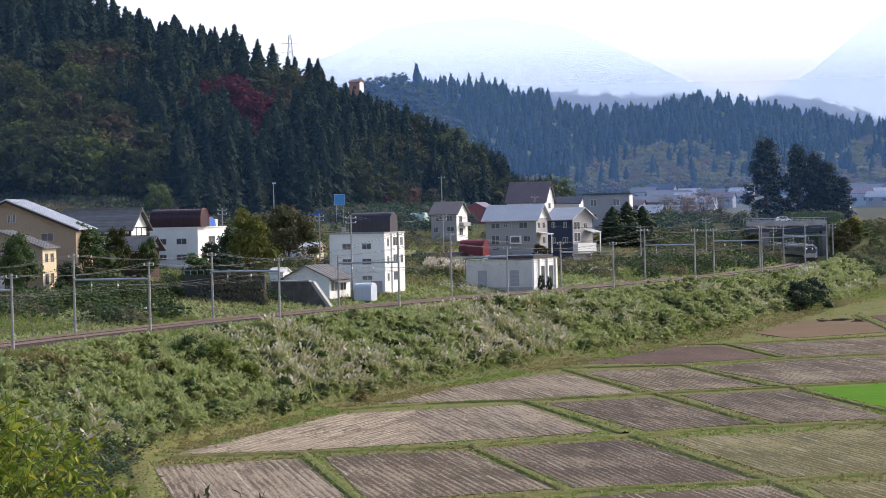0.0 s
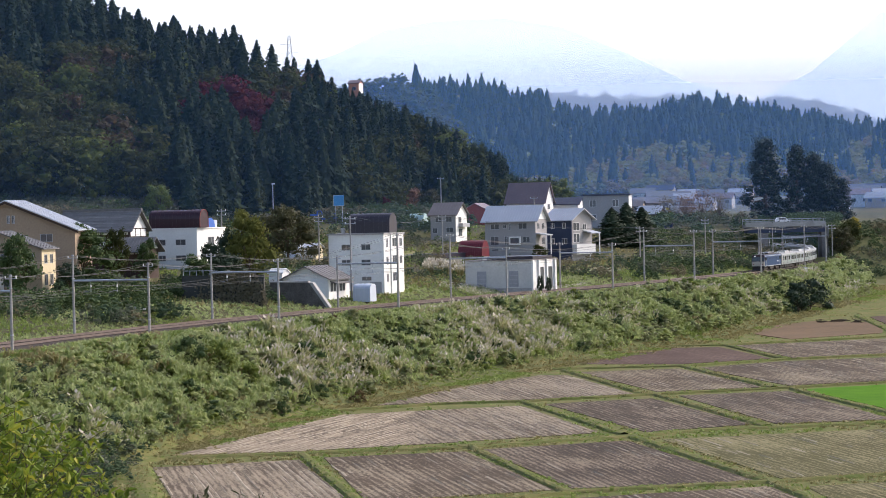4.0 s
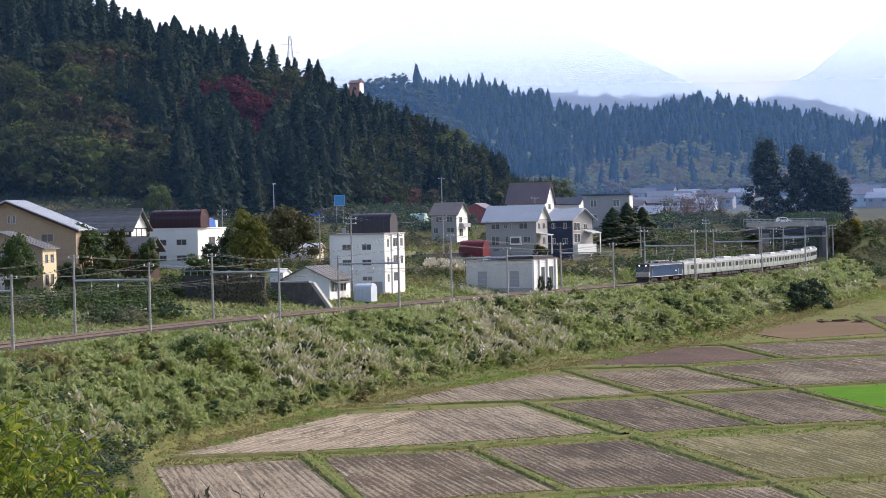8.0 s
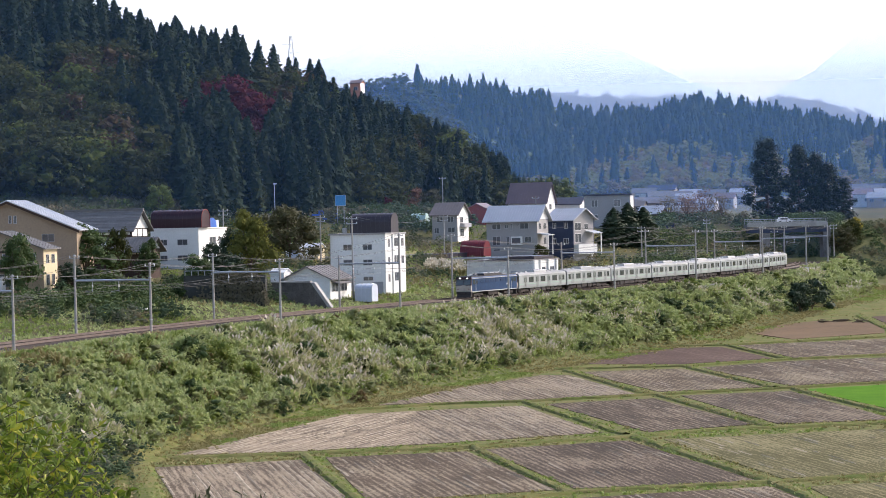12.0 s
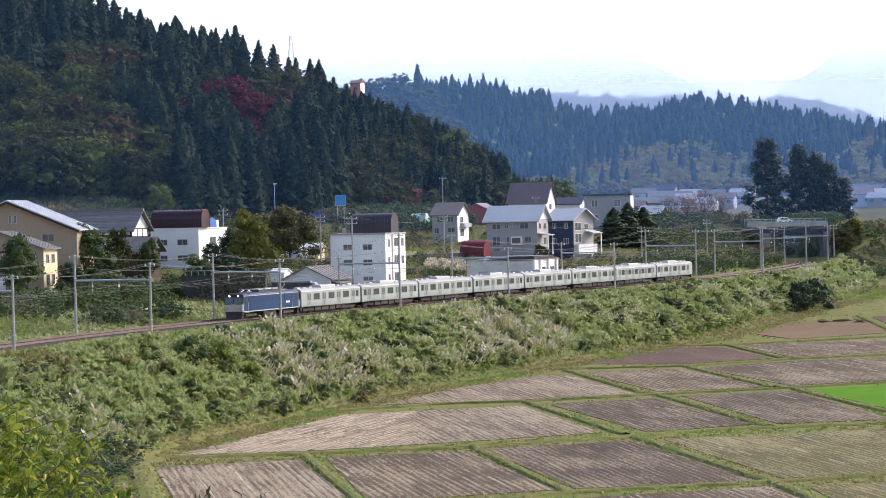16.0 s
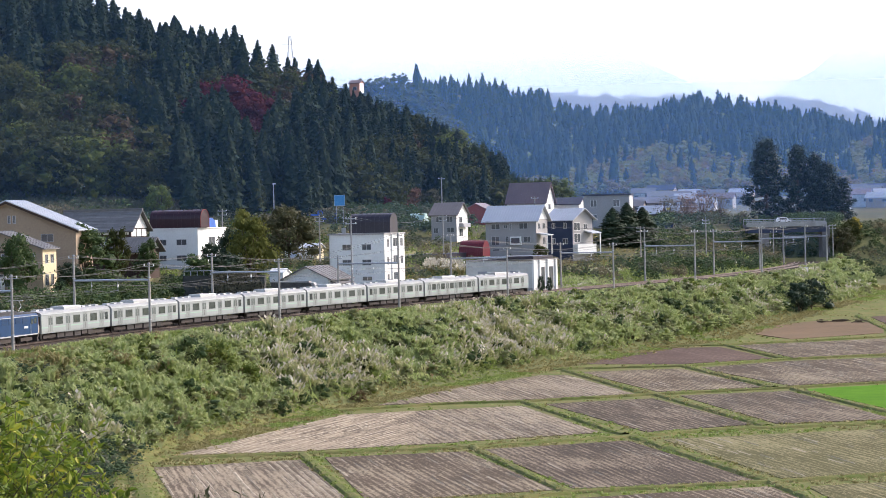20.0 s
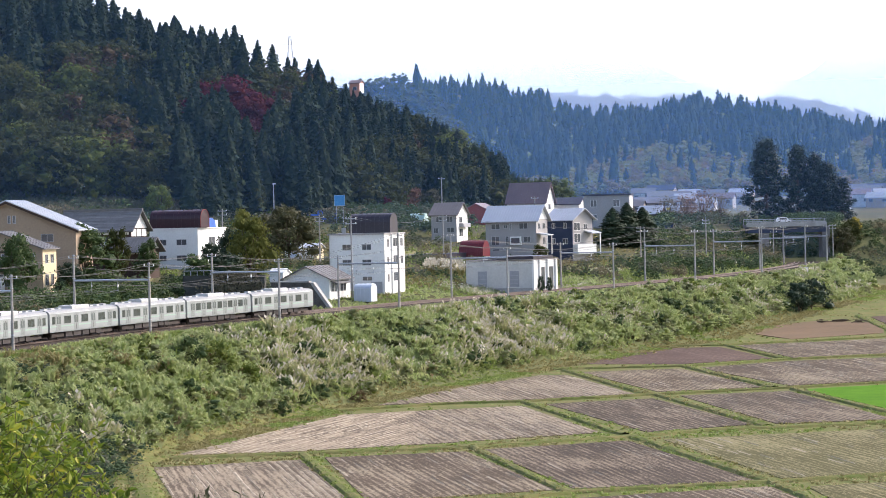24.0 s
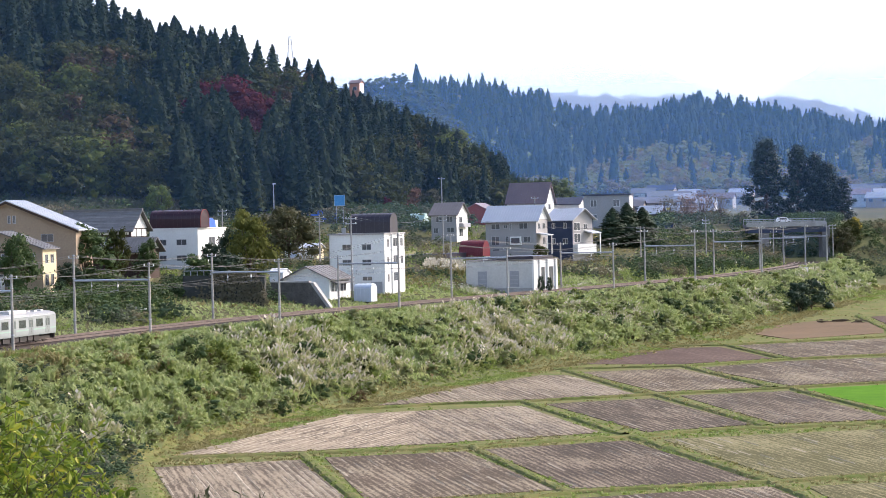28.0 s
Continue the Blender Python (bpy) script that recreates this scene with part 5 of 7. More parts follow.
def barrel(ob, x0, x1, y0, y1, z, rise, m, name="roof", end_mat=None, ribs=0, curve=0.8):
    """A curved sheet-metal roof with its axis along x, closed at the ends."""
    mid, half = (y0 + y1) / 2, (y1 - y0) / 2
    arc = [(mid + half * math.cos(a), z + rise * max(0.0, math.sin(a)) ** curve) for a in np.linspace(0, math.pi, 15)]
    shell = part(name, Geo().prism(arc, x0, x1, "x"), m, ob)
    big = [(mid + (a - mid) * 1.02, z + (b - z) * 1.02 + 0.01) for a, b in arc]
    for i in range(ribs):
        x = x0 + (x1 - x0) * (i + 0.5) / ribs
        part("rib", Geo().prism(big, x - 0.05, x + 0.05, "x"), m, shell)
    if end_mat:
        inner = [(mid + half * 0.94 * math.cos(a), z + rise * 0.94 * max(0.0, math.sin(a)) ** curve) for a in np.linspace(0, math.pi, 15)]
        part("roof_end", Geo().prism(inner, x1, x1 + 0.05, "x"), end_mat, ob)


def house(name, label, x, y, z, yaw, category="house", group=""):
    return thing(name, label, category, yaw_pose(x, y, z, yaw), group)


def sill_row(ob, face, items, w, d, frame_mat=None):
    for a, z, ww, hh in items:
        window(ob, face, a, z, ww, hh, w, d, frame_mat)


def box_part(name, ob, m, *dims, label=""):
    return part(name, Geo().box(*dims), m, ob, label)


def make_houses():
    # three-storey white house with a curved dark roof
    h = house("white_house", "white three-storey rendered house with a dark curved roof", -9.9, 445, 0.8, -20)
    walls(h, 10.1, 9.5, 10.1, M_WHITE)
    part("flat_roof", Geo().box(-10.3, 0.15, -0.25, 9.7, 10.1, 10.38), M_GREYWALL, h)
    barrel(h, -7.4, 0.1, 2.6, 6.2, 10.38, 3.3, M_DARKROOF, ribs=9, curve=0.4)
    sill_row(h, "front", [(6.0, 7.5, 1.7, 1.0), (2.4, 7.5, 1.7, 1.0), (6.0, 4.9, 1.7, 1.0), (2.4, 4.9, 1.7, 1.0), (2.3, 2.3, 1.8, 0.7)], 10.1, 9.5)
    sill_row(h, "side", [(4.0, z, 2.0, 1.5) for z in (8.0, 5.0, 2.1)] + [(1.2, z, 0.8, 1.4) for z in (7.9, 4.9, 2.0)] + [(7.4, z, 1.2, 1.4) for z in (8.0, 5.0)], 10.1, 9.5)
    box_part("garage_door", h, M_SHUTTER, -2.6, -0.5, -0.05, 0.02, 0.1, 2.1)
    box_part("pilaster", h, M_WHITE, 0.0, 0.22, 3.0, 3.5, -0.5, 10.1)
    box_part("pilaster", h, M_WHITE, 0.0, 0.22, 6.4, 6.9, -0.5, 10.1)
    part("chimney", Geo().box(-8.6, -8.0, 2.0, 2.6, 10.38, 11.3), M_CONCRETE, h)
    part("downpipe", Geo().tube((-10.0, -0.1, 0), (-10.0, -0.1, 10.1), 0.06), M_FRAME, h)
    # white house with a maroon barrel roof
    h = house("maroon_roof_house", "white two-storey house under a maroon metal barrel roof", -43.8, 470, 4.9, -20)
    walls(h, 9.5, 12, 7.6, M_WHITE)
    part("flat_roof", Geo().box(-9.6, 0.15, -0.15, 12.1, 7.6, 7.8), M_WHITE, h)
    barrel(h, -9.5, 0.6, 0.1, 3.6, 7.8, 3.2, M_MAROON, ribs=12, curve=0.45)
    sill_row(h, "front", [(2.2, 4.7, 2.0, 1.05), (2.2, 1.9, 2.0, 1.0), (6.2, 4.7, 1.4, 1.05), (6.2, 1.9, 1.4, 1.0)], 9.5, 12)
    sill_row(h, "side", [(4.6, 4.6, 2.6, 1.5), (8.6, 4.6, 1.6, 1.4), (4.6, 1.6, 2.4, 1.5)], 9.5, 12)
    part("water_tank", Geo().box(-2.6, -0.8, 8.4, 10.4, 7.8, 9.1), M_PALEBLUE, h)
    part("tarpaulin", Geo().prism([(4.2, 7.8), (7.6, 7.8), (7.3, 8.9), (6.2, 9.5), (4.9, 9.2)], -3.2, 0.1, "x"), M_TRUCKBLUE, h, "blue tarpaulin over stored things")
    ring = [(1.85 + 1.78 * math.cos(a), 7.8 + 3.25 * max(0.0, math.sin(a)) ** 0.45) for a in np.linspace(0, math.pi, 19)]
    for (ay, az), (by, bz) in zip(ring, ring[1:]):
        part("roof_edge", Geo().tube((0.62, ay, az), (0.62, by, bz), 0.07, 0.07, 6), M_REDWALL, h)
    # traditional tiled house
    h = house("tiled_house", "dark timber house with grey tiled roofs and white bands", -54.0, 455, 4.6, -18)
    walls(h, 13.5, 7, 8.3, M_BROWNWALL)
    gable_roof(h, 13.5, 7, 8.3, 3.0, M_TILE, "x", 0.8, M_WHITE)
    for i in range(7):
        q = (i + 0.4) / 7
        y, z = -0.8 + 4.3 * q, 7.62 + 3.68 * q + 0.18
        part("roof_course", Geo().prism([(y, z), (y + 0.2, z + 0.17), (y + 0.2, z + 0.23), (y, z + 0.06)], -14.3, 0.8, "x"), M_TILE if i % 2 else M_OLDCONCRETE, h)
    box_part("ridge_cap", h, M_TILE, -14.3, 0.8, 3.2, 3.8, 11.35, 11.75)
    for z in (7.2, 5.2):
        for x in range(5):
            box_part("plaster_panel", h, M_WHITE, -13.2 + x * 2.65, -10.9 + x * 2.65, -0.04, 0.02, z, z + 0.75)
    for x in range(6):
        box_part("timber_post", h, M_BLACK, -13.5 + x * 2.65, -13.3 + x * 2.65, -0.08, 0.02, -0.5, 8.3)
    for y in (0.3, 2.45, 4.6):
        box_part("plaster_panel", h, M_WHITE, -0.02, 0.04, y, y + 1.9, 6.9, 8.1)
    for y in (0.0, 2.2, 4.35, 6.5):
        box_part("timber_post", h, M_BLACK, -0.02, 0.08, y, y + 0.22, -0.5, 8.3)
    part("pent_roof", Geo().prism([(-1.7, 4.5), (0.0, 5.3), (0.0, 5.5), (-1.7, 4.7)], -14.0, 0.3, "x"), M_TILE, h, "low tiled pent roof")
    part("side_pent_roof", Geo().prism([(0.0, 5.3), (1.8, 4.5), (1.8, 4.7), (0.0, 5.5)], -0.6, 6.8), M_TILE, h)
    sill_row(h, "front", [(1.2, 5.9, 2.0, 1.0), (4.2, 5.9, 2.0, 1.0), (8.6, 2.0, 2.2, 1.6)], 13.5, 9)
    sill_row(h, "side", [(2.0, 6.0, 1.8, 1.2)], 13.5, 9)
    g = house("tiled_house_wing", "lower timber wing with a grey tiled roof", -50.0, 444, 4.2, -18, "house wing")
    walls(g, 6.6, 5, 5.2, M_BROWNWALL)
    gable_roof(g, 6.6, 5, 5.2, 1.8, M_TILE, "x", 0.9, M_WHITE, seams=14)
    for x in range(3):
        box_part("plaster_panel", g, M_WHITE, -6.3 + x * 2.15, -4.4 + x * 2.15, -0.04, 0.02, 4.3, 5.0)
    for x in range(14):
        box_part("board", g, M_BROWNWALL, -6.5 + x * 0.46, -6.2 + x * 0.46, -0.05, 0.02, 0.0, 3.4)
    sill_row(g, "side", [(1.5, 2.6, 2.2, 1.4)], 6.6, 7)
    # beige house and cream annex
    h = house("beige_house", "large beige house with a pale metal roof", -57.9, 415, 3.7, -5)
    walls(h, 22, 12, 9.4, M_BEIGE)
    gable_roof(h, 22, 12, 9.4, 4.6, M_SILVER, "y", 0.7, M_BEIGE, seams=9)
    for sgn in (-1, 1):
        part("verge_board", Geo().prism([(-11, 13.6), (-11 + sgn * 11.6, 8.75), (-11 + sgn * 11.6, 9.1), (-11, 13.98)][::sgn], -0.76, -0.70), M_BROWNWALL, h, "dark verge board")
    sill_row(h, "front", [(9.6, 10.4, 0.5, 1.3), (10.4, 10.4, 0.5, 1.3), (3.6, 7.4, 2.0, 1.3), (14.0, 7.0, 2.0, 1.3)], 22, 12)
    h = house("cream_annex", "beige two-storey house, side wall coloured sunlit cream, grey roof", -60.2, 395, 3.4, -9)
    # side wall in lighter cream: the sun on it is put into the colour
    walls(h, 14, 7, 6.9, M_BEIGE, M_YELLOW)
    gable_roof(h, 14, 7, 6.9, 2.6, M_TILE, "y", 0.5, M_BEIGE, seams=6)
    sill_row(h, "front", [(1.2, 4.9, 1.6, 1.3), (4.6, 4.9, 1.8, 1.3), (8.6, 4.9, 1.8, 1.3), (5.0, 1.2, 2.2, 1.9)], 14, 7)
    sill_row(h, "side", [(1.2, 4.6, 1.5, 1.4), (4.0, 4.6, 1.5, 1.4), (1.2, 1.3, 1.5, 1.7), (4.0, 1.3, 1.5, 1.7)], 14, 7)
    part("porch_roof", Geo().prism([(-1.6, 3.4), (0.2, 3.0), (0.2, 3.15), (-1.6, 3.6)], -4.5, 0.3, "x"), M_TILE, h)
    box_part("balcony", h, M_BROWNWALL, -8.6, -2.6, -1.1, -0.02, 3.5, 4.6, label="brown timber balcony")
    box_part("window_band", h, M_BROWNWALL, -9.0, -2.4, -0.1, -0.01, 6.35, 6.6)
    box_part("porch_wall", h, M_WHITE, -9.5, -6.0, -1.8, -0.02, -0.5, 2.8)
    # low white house by the line
    h = house("low_house", "low white house with a grey gabled roof beside the line", -18.5, 425, 0.4, -20)
    walls(h, 8, 9, 3.7, M_WHITE)
    gable_roof(h, 8, 9, 3.7, 1.9, M_TILE, "y", 0.6, M_WHITE, seams=7)
    sill_row(h, "side", [(0.8 + 1.3 * i, 1.5, 1.0, 1.5) for i in range(5)], 8, 9)
    part("entrance_roof", Geo().prism([(0.0, 3.1), (1.2, 2.8), (1.2, 2.95), (0.0, 3.3)], 0.5, 8.0), M_TILE, h)
    # square building by the line
    h = house("square_building", "low flat-roofed white building beside the line", 15.8, 470, 0.2, -25, "building")
    # front, back and far walls cream-grey, near side wall white
    walls(h, 12.9, 12, 5.3, M_CREAMGREY, M_WHITE)
    part("roof", Geo().box(-13.05, 0.15, -0.15, 12.15, 5.3, 5.42), M_GREYROOF, h)
    part("parapet", Geo().box(-9.5, -0.5, 2, 11, 5.5, 6.0), M_DARKROOF, h)
    for a in (8.8, 2.5):
        d = box_part("shutter_door", h, M_SHUTTER, -a - 1.8, -a, -0.06, 0.02, 0.6, 3.4)
        for z in (1.2, 1.9, 2.6):
            box_part("shutter_rib", d, M_FRAME, -a - 1.75, -a - 0.05, -0.09, -0.05, z, z + 0.06)
    for a in (3.4, 7.4):
        box_part("doorway", h, M_GLASS, -0.02, 0.05, a, a + 2.4, 0.1, 4.0)
    for a in (0.1, 2.9, 6.6, 10.4):
        box_part("column", h, M_WHITE, 0.0, 0.35, a, a + 0.55, -0.6, 5.3)
    box_part("plinth", h, M_CONCRETE, -12.95, 0.05, -0.05, 12.05, -0.8, 0.35)
    # grey house
    h = house("grey_house", "grey two-storey house with a pale metal roof", 20.3, 570, 5.4, -20)
    walls(h, 11.6, 8, 7.2, M_GREYWALL)
    gable_roof(h, 11.6, 8, 7.2, 2.9, M_SILVER, "x", 0.8, M_WHITE, seams=22)
    sill_row(h, "front", [(8.3, 5.1, 2.0, 1.2), (6.6, 5.3, 0.8, 0.8), (5.6, 4.9, 0.5, 1.5), (1.9, 5.1, 2.0, 1.3), (8.4, 1.7, 1.9, 1.9), (6.3, 1.7, 0.8, 1.9), (1.3, 2.2, 1.6, 1.2)], 11.6, 8)
    b = box_part("bay_window", h, M_WHITE, -5.9, -3.4, -0.5, 0.0, 1.7, 3.5)
    box_part("pane", b, M_GLASS, -5.6, -3.7, -0.54, -0.5, 2.0, 3.2)
    sill_row(h, "side", [(1.2, 5.0, 1.6, 1.3), (4.5, 5.0, 1.8, 1.3), (4.5, 1.6, 1.8, 1.6)], 11.6, 8)
    part("porch_roof", Geo().prism([(0.0, 4.0), (2.6, 3.6), (2.6, 3.8), (0.0, 4.2)], 0.2, 4.2), M_SILVER, h)
    part("porch_post", Geo().box(2.2, 2.4, 0.5, 0.7, -0.5, 3.7), M_WHITE, h)
    part("porch_post", Geo().box(2.2, 2.4, 3.6, 3.8, -0.5, 3.7), M_WHITE, h)
    box_part("vent", h, M_GLASS, -10.0, -8.6, -0.04, 0.02, 0.5, 0.8)
    # navy house
    h = house("navy_house", "navy and white two-storey house with a pale metal roof", 28.6, 580, 5.0, -38)
    walls(h, 7, 8, 7.4, M_NAVY, M_GREYWALL)
    gable_roof(h, 7, 8, 7.4, 2.2, M_SILVER, "x", 0.8, M_GREYWALL, seams=14)
    sill_row(h, "front", [(4.6, 5.3, 0.9, 1.3), (1.5, 5.3, 0.9, 1.3), (1.2, 1.9, 1.4, 1.3), (4.6, 1.9, 0.9, 1.3)], 7, 8, M_WHITE)
    sill_row(h, "side", [(0.6, 4.8, 2.4, 1.8), (4.2, 5.0, 1.5, 1.3), (0.6, 2.2, 2.4, 2.0)], 7, 8, M_WHITE)
    box_part("balcony", h, M_WHITE, 0.0, 1.2, 0.3, 7.5, -0.4, 1.8)
    part("porch_roof", Geo().prism([(0.0, 4.6), (2.2, 4.1), (2.2, 4.3), (0.0, 4.8)], 4.6, 8.2), M_SILVER, h)
    part("porch_post", Geo().box(1.9, 2.1, 7.8, 8.0, -0.5, 4.2), M_WHITE, h)
    # others
    h = house("dark_roof_house", "grey and white two-storey house with a dark roof", 3.3, 620, 8.0, -20)
    walls(h, 6.3, 8, 6.1, M_GREYWALL, M_WHITE)
    gable_roof(h, 6.3, 8, 6.1, 2.6, M_GREYROOF, "x", 0.6, M_WHITE, seams=10)
    sill_row(h, "front", [(3.6, 4.2, 1.5, 1.3), (0.9, 4.2, 1.5, 1.3), (4.6, 1.6, 1.2, 1.3), (0.6, 1.8, 1.8, 1.2)], 6.3, 8)
    sill_row(h, "side", [(2.0, 4.0, 2.0, 1.4), (2.0, 0.8, 2.4, 1.8)], 6.3, 8)
    box_part("balcony", h, M_SHUTTER, 0.0, 1.1, 2.0, 7.0, 3.0, 3.9)
    h = house("red_house", "red-brown house with a dark roof behind others", 11.5, 665, 9.0, -20)
    walls(h, 6.5, 7, 6.0, M_REDWALL)
    gable_roof(h, 6.5, 7, 6.0, 1.6, M_BROWNROOF, "y", 0.5, M_REDWALL)
    h = house("brown_roof_house", "house with a large brown metal roof", 27.0, 690, 11.0, -20)
    walls(h, 10.4, 8, 6, M_WHITE)
    gable_roof(h, 10.4, 8, 6, 4.8, M_BROWNROOF, "x", 0.6, M_WHITE, seams=16)
    sill_row(h, "side", [(3.0, 3.8, 1.8, 1.4)], 10.4, 8)
    h = house("slate_house", "dark slate-roofed house with a white gable", 36.5, 700, 10.5, -15)
    walls(h, 8, 7, 5.6, M_WHITE)
    gable_roof(h, 8, 7, 5.6, 1.6, M_DARKROOF, "x", 0.5, M_WHITE)
    h = house("flat_roof_house", "grey flat-roofed house with white window frames", 48.5, 680, 10.2, -10)
    walls(h, 12, 8, 7.8, M_GREYWALL, M_WHITE)
    part("roof", Geo().box(-12.4, 0.4, -0.4, 8.4, 7.8, 8.2), M_DARKROOF, h)
    sill_row(h, "front", [(8.5, 4.9, 1.7, 1.8), (2.6, 4.9, 1.7, 1.8), (8.5, 1.4, 1.7, 1.6), (2.6, 1.4, 1.7, 1.6)], 12, 8, M_WHITE)
    h = house("red_barrel_shed", "red corrugated-metal barrel shed on a grey base", 8.8, 560, 4.6, -20, "shed")
    box_part("base", h, M_CONCRETE, -5.8, -0.4, 0, 5, -1.5, 0.3)
    barrel(h, -5.8, -0.4, 0, 5, 0.3, 3.4, M_REDSHED, "shell", ribs=11)
    h = house("arched_shed", "small pale-blue arched metal shed beside the line", -11.9, 428, 0.3, -20, "shed")
    barrel(h, -3, 0, 0, 2.8, -0.2, 2.9, M_PALEBLUE, "shell", ribs=4, curve=0.22)
    h = house("grey_barrel_shed", "blue-grey barrel shed among trees", -28.6, 520, 5.6, -20, "shed")
    barrel(h, -3.0, 0, 0, 4, -0.3, 3.6, M_PALEBLUE, "shell", ribs=5)
    h = house("cream_hut", "cream hut with a double door", -25.0, 521, 5.6, -20, "shed")
    walls(h, 3.4, 3.5, 2.5, M_YELLOW)
    gable_roof(h, 3.4, 3.5, 2.5, 0.7, M_SILVER, "x", 0.3, M_YELLOW)
    box_part("door", h, M_WHITE, -2.6, -0.8, -0.05, 0.02, 0.0, 2.0)
    h = house("white_hut", "small white hut under a tree", -26.4, 432, 2.6, -20, "shed")
    walls(h, 2.4, 3, 2.4, M_WHITE)
    gable_roof(h, 2.4, 3, 2.4, 0.6, M_WHITE, "x", 0.2, M_WHITE)
    h = house("green_barrel_shed", "pale green barrel shed by the road", -4.6, 650, 11.5, -20, "shed")
    barrel(h, -4, 0, 0, 4, -0.5, 3.4, M_PALEGREEN, "shell", ribs=5)
    h = house("dark_cabin", "dark blue cabin in the brush", 62.5, 712, 6.5, -15, "shed")
    walls(h, 6.0, 5, 3.6, M_NAVY, M_BROWNWALL)
    part("roof", Geo().box(-6.3, 0.3, -0.3, 5.3, 3.6, 3.8), M_DARKROOF, h)
    h = house("pale_roof_house", "low house with a pale metal roof behind conifers", 61.5, 745, 9.5, -25)
    walls(h, 6.5, 6, 3.6, M_BROWNWALL)
    gable_roof(h, 6.5, 6, 3.6, 2.0, M_SILVER, "x", 0.5, M_BROWNWALL, seams=10)
    h = house("ridge_house", "orange and white house on the wooded ridge", -26.6, 876, 53.5, -20)
    walls(h, 3.6, 4, 5.0, M_TERRA, M_WHITE)
    box_part("basement_wall", h, M_OLDCONCRETE, -3.4, -0.2, 0.2, 3.8, -20, -3.4)
    gable_roof(h, 3.6, 4, 5.0, 0.9, M_BROWNROOF, "x", 0.4, M_TERRA)
    sill_row(h, "front", [(1.0, 2.6, 1.4, 1.2)], 3.6, 4)


def make_town():
    """Small houses of the far town."""
    r = np.random.default_rng(51)
    roofs = (M_TILE, M_GREYROOF, M_DARKROOF, M_BROWNROOF, M_SHUTTER)
    names = ("grey tiled", "grey-brown metal", "dark metal", "brown metal", "light grey metal")
    coats = (M_CREAMGREY, M_GREYWALL, M_BEIGE)
    for bearing, y, w in ((0.076, 960, 9), (0.0795, 1010, 8), (0.0835, 985, 10), (0.087, 1050, 9), (0.0905, 1000, 7), (0.0935, 1080, 12), (0.0965, 1010, 8), (0.1, 1060, 9), (0.1035, 1000, 7), (0.107, 1100, 11), (0.1105, 1020, 8), (0.114, 1070, 8),
                          (0.118, 1120, 10), (0.081, 1120, 10), (0.088, 1150, 12), (0.0985, 1140, 9), (0.155, 985, 9), (0.159, 1040, 10), (0.163, 1000, 8), (0.1665, 1070, 12), (0.17, 990, 9), (0.1735, 1040, 9), (0.161, 1110, 11), (0.169, 1140, 12)):
        k, c = int(r.integers(5)), int(r.integers(3))
        x = bearing * y
        h = house("town_house", "small town house with a " + names[k] + " roof", x, y, level(x, y) - 0.2, float(r.uniform(-30, 5)), "house", "houses of the far town")
        top = float(r.uniform(3.2, 5.4))
        walls(h, w, 6.5, top, coats[c])
        gable_roof(h, w, 6.5, top, 1.9, roofs[k], "x", 0.5, coats[c])
        sill_row(h, "front", [(1.0, 2.4, 1.6, 1.3), (w - 2.8, 2.4, 1.6, 1.3)], w, 6.5)
    for y, z, x0, x1 in ((1150, 0, 172, 215), (1185, 7, 168, 225), (1215, 14, 165, 230)):
        zz = level((x0 + x1) / 2, y)
        wl = part("terrace_wall", Geo().box(x0, x1, y, y + 1.5, zz - 3, zz + 3.2), M_CONCRETE)
        tagged(wl, "long pale concrete terrace wall far off", "retaining wall", kind="structure")


def make_viaduct():
    """A pale road bridge with a yellow-painted edge, far off before the town."""
    ob = thing("far_viaduct", "long pale road viaduct with a yellow edge before the town", "viaduct", pose(79, 945, 12.4, 0, 0, -6))
    part("deck", Geo().box(-9, 12, -4, 4, 0.6, 1.5), M_CONCRETE, ob)
    part("edge", Geo().box(-7, 3, -4.15, -3.95, 1.5, 2.3), M_YELLOWPAINT, ob, "yellow painted edge")
    part("railing", Geo().box(-9, 12, -4.1, -4.0, 2.5, 2.62), M_WHITE, ob)
    for x in (-7, -1, 5, 11):
        part("pier", Geo().box(x - 0.6, x + 0.6, -2, 2, -8, 0.6), M_OLDCONCRETE, ob)


M_YELLOWPAINT = mat("yellow_paint", (0.55, 0.40, 0.05), (0.45, 0.33, 0.05), 0.6, 0.5)
make_houses()
make_town()
make_viaduct()




M_ASPHALT = mat("worn_asphalt", (0.10, 0.10, 0.10), (0.14, 0.135, 0.13), 0.9, 0.5, 9.0, 0.2)


